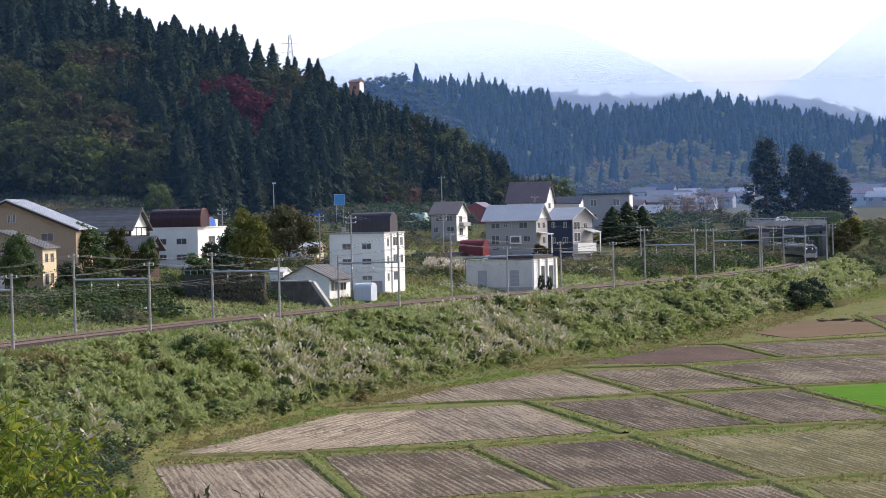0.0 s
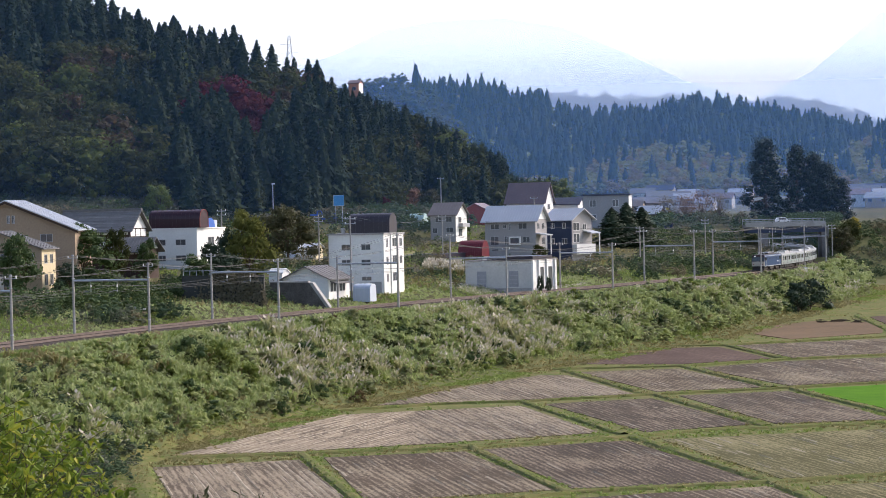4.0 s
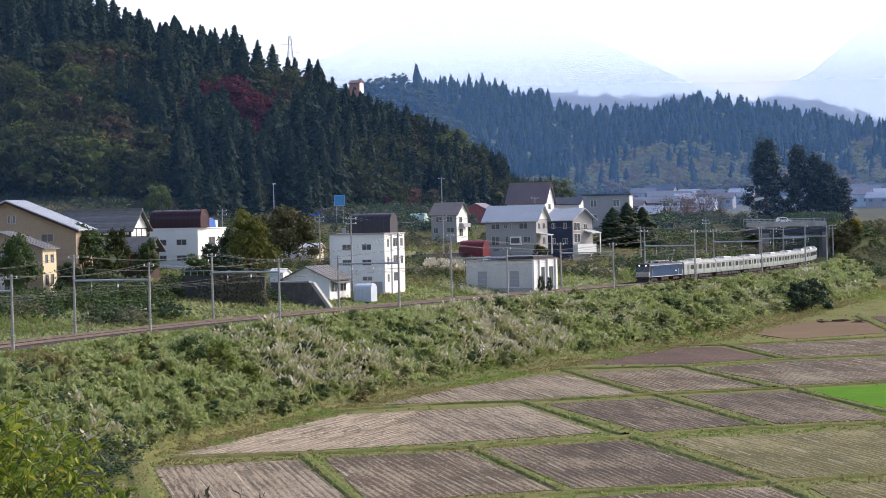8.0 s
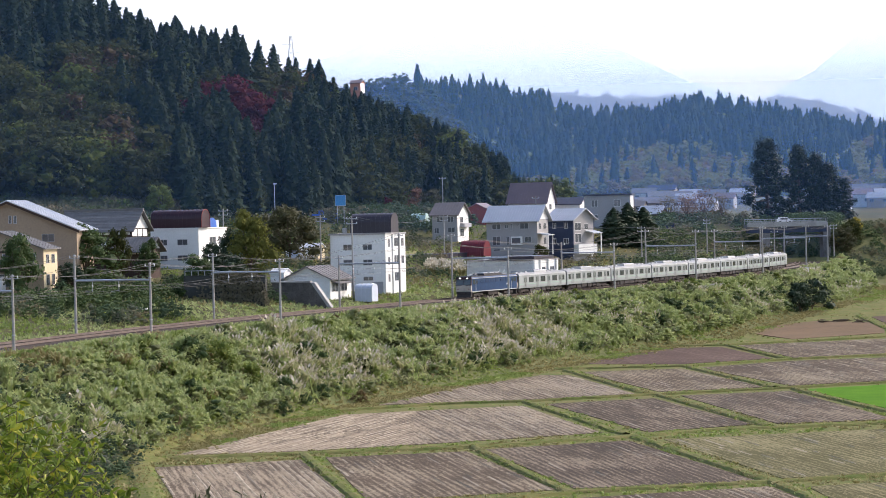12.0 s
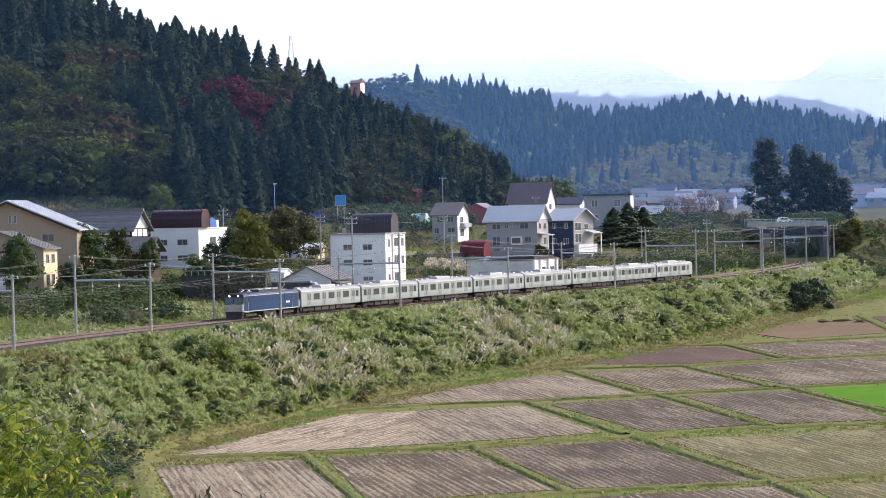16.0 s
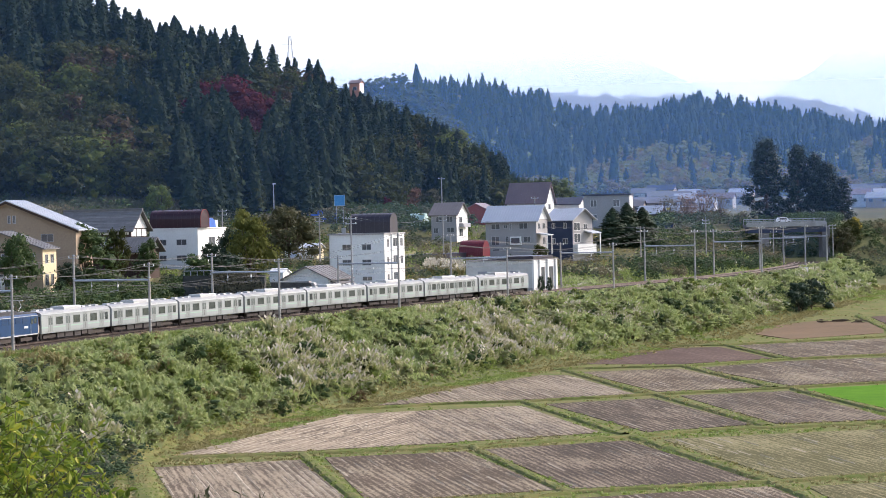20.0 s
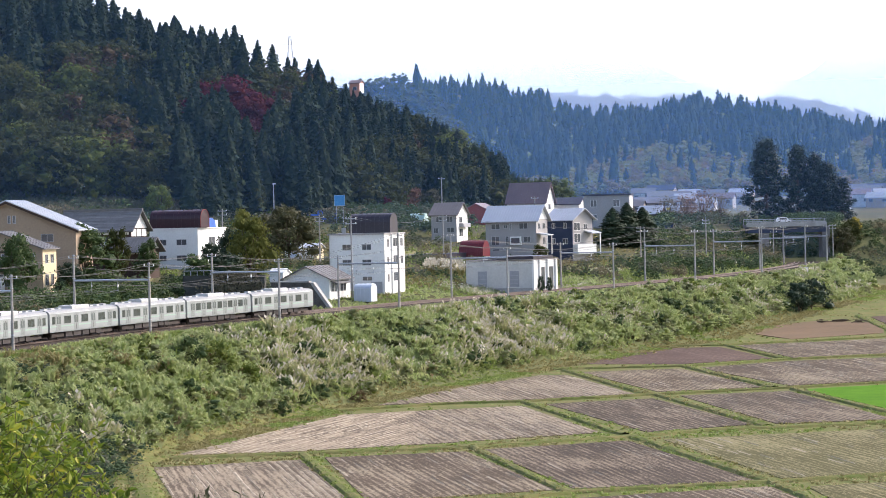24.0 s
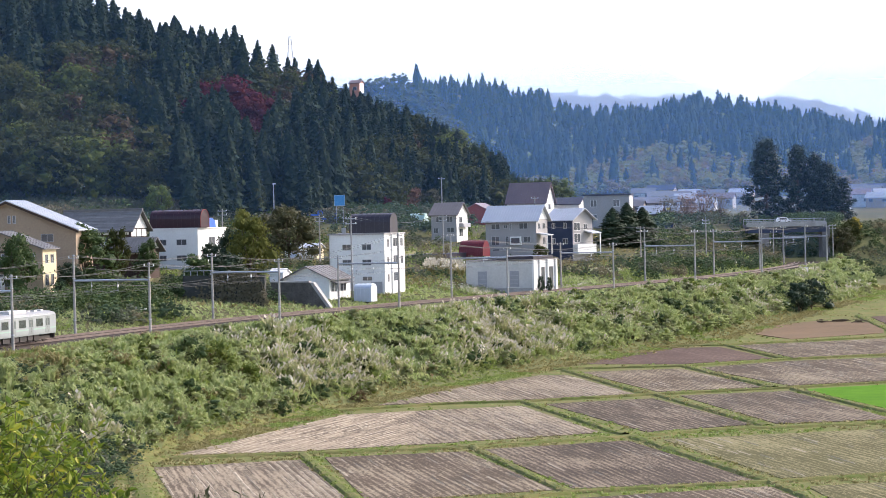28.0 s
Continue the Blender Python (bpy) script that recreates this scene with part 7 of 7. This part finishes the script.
    for i in range(12):
        q0, q1 = i / 12, (i + 1) / 12
        w0, w1 = 2.6 - 2.25 * q0, 2.6 - 2.25 * q1
        for (ax, ay), (bx, by) in zip(corners, corners[1:] + corners[:1]):
            part("brace", Geo().tube((ax * w0, ay * w0, top * q0), (bx * w1, by * w1, top * q1), 0.08, 0.08, 4), M_STEEL, ob)
    for q in (0.8, 0.9):
        part("crossarm", Geo().tube((-3.2, 0, top * q), (3.2, 0, top * q), 0.09, 0.09, 5), M_STEEL, ob)
    # relay cabinet on the bank
    x, y, z, up = slope_at(285, 7.0)
    ob = thing("relay_cabinet", "slim white relay cabinet on the embankment", "cabinet", Matrix.Translation((x, y, z)))
    part("body", Geo().box(-0.4, 0.4, -0.3, 0.3, -0.6, 2.6), M_WHITE, ob)
    part("roof", Geo().box(-0.5, 0.5, -0.4, 0.4, 2.6, 2.7), M_STEEL, ob)
    # white plank lying on the bank
    x, y = -43.5, 374
    ob = thing("white_plank", "long white plank lying on the grassy bank", "plank", pose(x, y, level(x, y) + 0.75, 0, 3, -14))
    part("board", Geo().box(-1.2, 1.2, -0.15, 0.15, -0.05, 0.2), M_WHITE, ob)
    for o in (-0.9, 0.9):
        part("peg", Geo().box(o - 0.05, o + 0.05, -0.05, 0.05, -1.2, 0.0), M_BROWNWALL, ob)


make_street_things()


def make_walls_and_bridge():
    # battered retaining wall beside the low house, with a pale stair edge
    ob = thing("retaining_wall", "grey stained concrete retaining wall with a slanting stair edge", "retaining wall", pose(-19.6, 414, 0.4, 0, 0, -18))
    part("wall", Geo().prism([(-8.0, -1.2), (1.9, -1.2), (-1.4, 3.4), (-8.0, 3.4)], -0.5, 0.4), M_STAINED, ob)
    part("coping", Geo().box(-8.1, -1.5, -0.6, 0.5, 3.404, 3.62), M_POLE, ob)
    part("stair_edge", Geo().prism([(1.904, -1.2), (2.5, -1.2), (-0.8, 3.4), (-1.396, 3.4)], -0.62, 0.5), M_CONCRETE, ob, "pale concrete stair edge")
    for i in range(5):
        part("joint_rib", Geo().box(-7.9, -0.6 - i * 0.2 + 0.9 * (i < 2), -0.54, -0.5, -0.6 + i * 0.8, -0.5 + i * 0.8), M_STAINED, ob)
    # vine-hung stone wall under the trees; its dark colour holds the shade
    ob = thing("stone_wall", "stone retaining wall with shade in its colour, half covered by vines", "retaining wall", pose(-27.6, 405, 0.0, 0, 0, -16))
    part("wall", Geo().prism([(-0.6, -1.2), (0.6, -1.2), (0.6, 5.4), (0.1, 5.4)], -13.5, 0.0, "x"), M_SHADEDSTONE, ob)
    part("railing", Geo().box(-13.4, -5.5, 0.2, 0.26, 6.1, 6.2), M_STEEL, ob)
    for i in range(8):
        part("railing_post", Geo().box(-13.4 + i * 1.1, -13.3 + i * 1.1, 0.2, 0.27, 5.3, 6.2), M_STEEL, ob)
    r = np.random.default_rng(71)
    c = np.column_stack((r.uniform(-13, 0.8, 3600), np.zeros(3600), r.uniform(0, 1, 3600) ** 0.8 * 6.0))
    c[:, 1] = -0.7 + c[:, 2] * 0.13 + r.normal(0, 0.16, 3600)
    keep = np.abs(c[:, 0] + 4.6) < 5.2 - 0.25 * c[:, 2] + 1.2 * np.sin(c[:, 0] * 1.3 + c[:, 2]) + r.normal(0, 0.8, 3600)
    v, t = cards(c[keep], np.tile(np.array((0.3, -1, 0.3)), (int(keep.sum()), 1)), 0.2, r)
    part("vines", heap("vines", v, t, [M_DRYVINE]), M_DRYVINE, ob)
    # road bridge over the line
    ob = thing("road_bridge", "grey road bridge on piers over the railway", "bridge", Matrix.Translation((90, 692, 0)))
    part("deck", Geo().box(-10.5, 10.6, -4, 4, 8.7, 9.5), M_OLDCONCRETE, ob)
    part("edge_beam", Geo().box(-10.5, 10.6, -4.3, -3.9, 8.9, 9.8), M_CONCRETE, ob)
    for i in range(6):
        part("parapet_panel", Geo().box(-10.4 + i * 3.5, -7.1 + i * 3.5, -4.28, -4.2, 9.8, 10.15), M_CONCRETE, ob, "pale concrete parapet panel")
    for sd in (-3.4, 0.0, 3.4):
        part("girder", Geo().box(-10, 10.6, sd - 0.2, sd + 0.2, 7.3, 8.7), M_NAVY, ob)
    for sd in (-4.1, 4.1):
        rail = part("railing", Geo().box(-10.5, 10.6, sd - 0.04, sd + 0.04, 10.8, 10.92), M_STEEL, ob)
        part("lower_rail", Geo().box(-10.5, 10.6, sd - 0.03, sd + 0.03, 10.3, 10.38), M_STEEL, rail)
        for i in range(15):
            part("railing_post", Geo().box(-10.4 + i * 1.45, -10.25 + i * 1.45, sd - 0.06, sd + 0.06, 9.5, 10.9), M_POLE, rail)
    for x in (-5.5, 10.4):
        part("abutment", Geo().box(x - 1.0, x + 1.0, -3.5, 3.5, -2, 8.7), M_OLDCONCRETE, ob)


make_walls_and_bridge()


# ---- train ----
M_TRAIN = mat("brushed_stainless", (0.31, 0.332, 0.332), (0.26, 0.282, 0.282), 0.4, 0.5, 12.0, metal=0.25)
M_TRAINDOOR = mat("stainless_door", (0.235, 0.26, 0.25), (0.20, 0.22, 0.212), 0.4, 0.6, 10.0, metal=0.3)
M_DOORGLASS = mat("pale_door_glass", (0.10, 0.12, 0.12), (0.14, 0.155, 0.15), 0.15, 1.0, specular=0.5)
M_MINT = mat("mint_green_band", (0.30, 0.42, 0.35), (0.26, 0.37, 0.31), 0.5, 0.6)
M_COOLER = mat("white_roof_unit", (0.46, 0.46, 0.445), (0.38, 0.38, 0.365), 0.6, 0.8)
M_TRAINROOF = mat("grey_coach_roof", (0.30, 0.305, 0.30), (0.22, 0.225, 0.22), 0.75, 0.5, 8.0)
M_LOCO = mat("locomotive_blue", (0.008, 0.042, 0.115), (0.006, 0.032, 0.088), 0.5, 0.5, 8.0, specular=0.15)
M_LOCODARK = mat("locomotive_dark_blue", (0.010, 0.032, 0.080), (0.008, 0.026, 0.066), 0.5, 0.5, specular=0.15)
M_LOCOROOF = mat("locomotive_roof_grey", (0.06, 0.06, 0.062), (0.04, 0.04, 0.042), 0.8, 0.6)
M_CREAM = mat("locomotive_cream", (0.42, 0.375, 0.31), (0.34, 0.30, 0.25), 0.6, 0.5)
M_TRAINGLASS = mat("train_window", (0.035, 0.045, 0.045), (0.06, 0.07, 0.07), 0.1, 1.0, specular=0.6)
M_RUSTY = mat("dusty_bogie", (0.07, 0.055, 0.045), (0.04, 0.034, 0.03), 0.85, 1.2)
M_LAMP = glow("headlight", (1.0, 0.95, 0.85), 2.2)
M_MAROONNOSE = mat("dark_maroon_enamel", (0.035, 0.012, 0.016), (0.025, 0.010, 0.013), 0.35, 0.5)

SPEED, CAR1 = 19.42, 370.2       # metres a second; place of the first coach's nose at the start


def bogie(ob, y, wheels, gauge=1.0):
    b = part("bogie", Geo().box(-1.12, -0.95, y - 1.7, y + 1.7, 0.35, 0.75).box(0.95, 1.12, y - 1.7, y + 1.7, 0.35, 0.75).box(-1.0, 1.0, y - 0.35, y + 0.35, 0.4, 0.8), M_RUSTY, ob)
    for w in wheels:
        part("axle", Geo().tube((-0.6, y + w, 0.43), (0.6, y + w, 0.43), 0.08, 0.08, 8), M_RUSTY, b)
        for s in (-0.56, 0.56):
            part("wheel", Geo().tube((s - 0.07, y + w, 0.43), (s + 0.07, y + w, 0.43), 0.43, 0.43, 16), M_RUSTY, b)


def side_piece(ob, name, m, s, y0, y1, z0, z1, out=0.012, deep=0.05):
    a, b = s * (1.475 - deep), s * (1.475 + out)
    return part(name, Geo().box(min(a, b), max(a, b), y0, y1, z0, z1), m, ob)


def make_coach(doors, label, cab=0):
    """A commuter coach 20 m long; doors a side; cab: end that carries a driver's cab (-1 or 1)."""
    ob = thing("coach", label, "train coach", None, "coaches of the train")
    half = 9.72
    prof = [(-1.45, 0.95), (1.45, 0.95), (1.475, 1.25), (1.475, 3.1), (1.40, 3.26), (-1.40, 3.26), (-1.475, 3.1), (-1.475, 1.25)]
    part("body", Geo().prism(prof, -half, half), M_TRAIN, ob)
    roof = [(-1.44, 3.262), (1.44, 3.262), (1.22, 3.46), (0.75, 3.59), (0, 3.635), (-0.75, 3.59), (-1.22, 3.46)]
    part("roof", Geo().prism(roof, -half, half), M_TRAINROOF, ob)
    ac = part("air_conditioner", Geo().prism([(-0.95, 3.5), (0.95, 3.5), (0.95, 3.85), (0.8, 3.97), (-0.8, 3.97), (-0.95, 3.85)], -2.4, 2.4), M_COOLER, ob, "pale grey air conditioner")
    for y in (-1.2, 1.2):
        part("fan_grille", Geo().tube((0, y, 3.96), (0, y, 3.99), 0.42, 0.42, 14), M_BLACK, ac)
    for y in (-8.3, -6.4, -4.5, 4.5, 6.4, 8.3):
        part("roof_vent", Geo().box(-0.32, 0.32, y - 0.4, y + 0.4, 3.55, 3.8), M_COOLER, ob)
    pitch = 19.4 / doors
    centres = [(-doors / 2 + 0.5 + i) * pitch for i in range(doors)]
    for s in (-1, 1):
        for c in centres:
            d = side_piece(ob, "door", M_TRAINDOOR, s, c - 0.65, c + 0.65, 1.12, 3.02)
            for o in (-0.32, 0.32):
                side_piece(d, "door_pane", M_DOORGLASS, s, c + o - 0.2, c + o + 0.2, 1.95, 2.8, 0.02)
            side_piece(d, "door_gap", M_BLACK, s, c - 0.015, c + 0.015, 1.12, 3.0, 0.022)
        for a, b in zip(centres, centres[1:]):
            m, w = (a + b) / 2, (b - a - 1.3) / 2 - (0.85 if doors == 4 else 0.3)
            f = side_piece(ob, "window", M_TRAINDOOR, s, m - w - 0.08, m + w + 0.08, 1.86, 2.9, 0.015)
            side_piece(f, "pane", M_TRAINGLASS, s, m - w, m + w, 1.94, 2.82, 0.025)
        for e in (-1, 1):
            y = e * (centres[-1] + 1.35)
            if doors == 4 and cab != e:
                f = side_piece(ob, "window", M_TRAINDOOR, s, y - 0.5, y + 0.5, 1.86, 2.9, 0.015)
                side_piece(f, "pane", M_TRAINGLASS, s, y - 0.42, y + 0.42, 1.94, 2.82, 0.025)
        side_piece(ob, "waist_bead", M_MINT, s, -half, half, 1.58, 1.72, 0.011)
        side_piece(ob, "sill_bead", M_TRAINDOOR, s, -half, half, 1.02, 1.08, 0.018)
        side_piece(ob, "gutter", M_TRAINDOOR, s, -half, half, 3.10, 3.16, 0.03)
    for y0, y1, z0 in ((-5.0, -3.1, 0.3), (-2.8, -0.6, 0.35), (-0.2, 1.6, 0.3), (1.9, 3.4, 0.4), (3.7, 5.0, 0.3)):
        part("equipment_box", Geo().box(-1.25, 1.25, y0, y1, z0, 0.95), M_BLACK, ob)
    for y in (-6.9, 6.9):
        bogie(ob, y, (-1.05, 1.05))
    for e in (-1, 1):
        if cab == e:
            y = e * half
            part("windscreen", Geo().box(-1.3, 1.3, min(y, y + e * 0.04), max(y, y + e * 0.04), 1.95, 3.0), M_TRAINGLASS, ob)
            for x in (-1.05, 1.05):
                part("tail_lamp", Geo().tube((x, y, 1.4), (x, y + e * 0.06, 1.4), 0.1, 0.1, 10), M_REDSHED, ob)
            part("skirt", Geo().box(-1.3, 1.3, min(y, y - e * 0.3), max(y, y - e * 0.3), 0.35, 0.95), M_BLACK, ob)
        else:
            y0, y1 = sorted((e * half, e * 10.0))
            part("gangway", Geo().box(-0.6, 0.6, y0, y1, 1.1, 3.2), M_BLACK, ob)
        part("coupler", Geo().box(-0.12, 0.12, *sorted((e * 9.4, e * 10.0)), 0.75, 0.98), M_BLACK, ob)
    return ob


def make_loco():
    """Electric locomotive; its front looks along -y."""
    ob = thing("locomotive", "blue electric locomotive with a cream nose and dark windows", "locomotive")
    half = 8.7
    prof = [(-1.40, 1.12), (1.40, 1.12), (1.42, 3.25), (1.25, 3.5), (-1.25, 3.5), (-1.42, 3.25)]
    part("body", Geo().prism(prof, -half, half), M_LOCO, ob)
    part("roof", Geo().box(-1.2, 1.2, -half + 0.3, half - 0.3, 3.5, 3.62), M_LOCOROOF, ob)
    part("roof_hood", Geo().box(-1.0, 1.0, -3.2, 3.6, 3.62, 3.95), M_LOCOROOF, ob, "grey roof hood")
    for y in (-2.2, 0.2, 2.4):
        part("resistor_cover", Geo().box(-0.8, 0.8, y - 0.8, y + 0.8, 3.95, 4.08), M_STEEL, ob)
    for e in (-1, 1):
        y = e * half
        lo, hi = min(y, y + e * 0.35), max(y, y + e * 0.35)
        nose = part("nose", Geo().prism([(y, 1.12), (y + e * 0.35, 1.12), (y + e * 0.35, 2.1), (y, 2.1)][::e], -1.40, 1.40, "x"), M_CREAM, ob, "cream nose panel")
        part("upper_nose", Geo().prism([(y, 2.104), (y + e * 0.35, 2.104), (y + e * 0.12, 3.3), (y, 3.5)][::e], -1.40, 1.40, "x"), M_MAROONNOSE, nose)
        part("brow", Geo().box(-1.38, 1.38, *sorted((y, y + e * 0.22)), 3.1, 3.5), M_MAROONNOSE, nose)
        for x in (-0.68, 0.68):
            part("windscreen", Geo().prism([(y + e * 0.36, 2.2), (y + e * 0.4, 2.2), (y + e * 0.2, 3.1), (y + e * 0.16, 3.1)][::e], x - 0.64, x + 0.64, "x"), M_TRAINGLASS, nose)
            lamp = part("headlight", Geo().tube((x, y + e * 0.18, 3.3), (x, y + e * 0.28, 3.3), 0.11, 0.11, 12), M_LAMP if e < 0 else M_FRAME, nose)
            part("marker_lamp", Geo().tube((x * 1.5, y + e * 0.35, 1.5), (x * 1.5, y + e * 0.4, 1.5), 0.09, 0.09, 10), M_REDSHED, nose)
        part("gangway_door", Geo().box(-0.32, 0.32, *sorted((y + e * 0.33, y + e * 0.38)), 1.2, 2.15), M_CREAM, nose)
        part("buffer_beam", Geo().box(-1.35, 1.35, *sorted((y, y + e * 0.3)), 0.7, 1.1), M_BLACK, ob)
        part("snow_plough", Geo().prism([(y - e * 0.2, 0.15), (y + e * 0.45, 0.15), (y + e * 0.1, 0.7), (y - e * 0.2, 0.7)][::e], -1.3, 1.3, "x"), M_BLACK, ob)
        part("coupler", Geo().box(-0.14, 0.14, *sorted((y, y + e * 0.6)), 0.75, 1.0), M_BLACK, ob)
        # pantograph
        py = e * 5.6
        pan = part("pantograph", Geo().tube((-0.7, py - 0.7, 3.75), (-0.7, py + 0.7, 3.75), 0.04).tube((0.7, py - 0.7, 3.75), (0.7, py + 0.7, 3.75), 0.04), M_STEEL, ob)
        lift = 1.2 if e > 0 else 0.25
        for x in (-0.5, 0.5):
            part("arm", Geo().tube((x, py - 0.7, 3.75), (x * 0.9, py + 0.75 - lift * 0.2, 3.8 + lift * 0.5), 0.03), M_STEEL, pan)
            part("arm", Geo().tube((x * 0.9, py + 0.75 - lift * 0.2, 3.8 + lift * 0.5), (x * 0.8, py, 3.85 + lift), 0.03), M_STEEL, pan)
        part("contact_strip", Geo().box(-0.9, 0.9, py - 0.12, py + 0.12, 3.85 + lift, 3.91 + lift), M_STEEL, pan)
    for s in (-1, 1):
        for y in (-6.9, 6.9):
            d = part("cab_door", Geo().box(*sorted((s * 1.39, s * 1.435)), y - 0.35, y + 0.35, 1.2, 3.05), M_LOCO, ob)
            part("door_pane", Geo().box(*sorted((s * 1.4, s * 1.445)), y - 0.25, y + 0.25, 2.25, 2.9), M_TRAINGLASS, d)
            part("cab_window", Geo().box(*sorted((s * 1.4, s * 1.44)), y + math.copysign(0.95, y) - 0.4, y + math.copysign(0.95, y) + 0.4, 2.3, 3.0), M_TRAINGLASS, ob)
            part("handrail", Geo().tube((s * 1.47, y - 0.45, 1.2), (s * 1.47, y - 0.45, 2.4), 0.03, 0.03, 6), M_WHITE, ob)
        for i in range(6):
            y = -4.9 + i * 1.95
            lou = part("louvre", Geo().box(*sorted((s * 1.39, s * 1.43)), y - 0.75, y + 0.75, 2.45, 3.1), M_LOCODARK, ob)
            for k in range(4):
                part("slat", Geo().box(*sorted((s * 1.43, s * 1.45)), y - 0.72, y + 0.72, 2.5 + k * 0.15, 2.56 + k * 0.15), M_LOCO, lou)
        part("name_plate", Geo().box(*sorted((s * 1.42, s * 1.45)), 4.6, 5.7, 1.85, 2.1), M_WHITE, ob)
        part("sole_bar", Geo().box(*sorted((s * 1.3, s * 1.42)), -8.6, 8.6, 1.0, 1.14), M_FRAME, ob)
        part("cantrail", Geo().box(*sorted((s * 1.38, s * 1.45)), -8.6, 8.6, 3.2, 3.27), M_SILVER, ob)
    part("tank", Geo().box(-1.1, 1.1, -2.0, 2.0, 0.4, 1.1), M_BLACK, ob)
    for y in (-5.9, 0.0, 5.9):
        bogie(ob, y, (-1.25, 1.25))
    return ob



def motions():
    """Drives the locomotive and the eight coaches along the near track."""
    plain = make_coach(4, "stainless-steel commuter coach with four doors a side")
    cars = [make_loco(), make_coach(4, "stainless-steel driving coach coupled behind the locomotive", -1), plain]
    cars += [copy_thing(plain, Matrix.Identity(4)) for _ in range(4)]
    cars += [make_coach(6, "stainless-steel commuter coach with six narrow doors a side"), make_coach(4, "stainless-steel driving coach at the train's tail", 1)]
    for i, c in enumerate(cars):
        middle = -9.3 if i == 0 else 10.0 + 20.0 * (i - 1)
        rows = []
        for t in np.arange(0, 28.01, 0.5):
            s = CAR1 - SPEED * t + middle
            a, b = track(s - 6.9, CENTRE)[0], track(s + 6.9, CENTRE)[0]
            d = b - a
            rows.append((float(t), pose((a[0] + b[0]) / 2, (a[1] + b[1]) / 2, 0.0, 0, 0, math.degrees(math.atan2(-d[0], d[1])))))
        walk(c, rows)


motions()
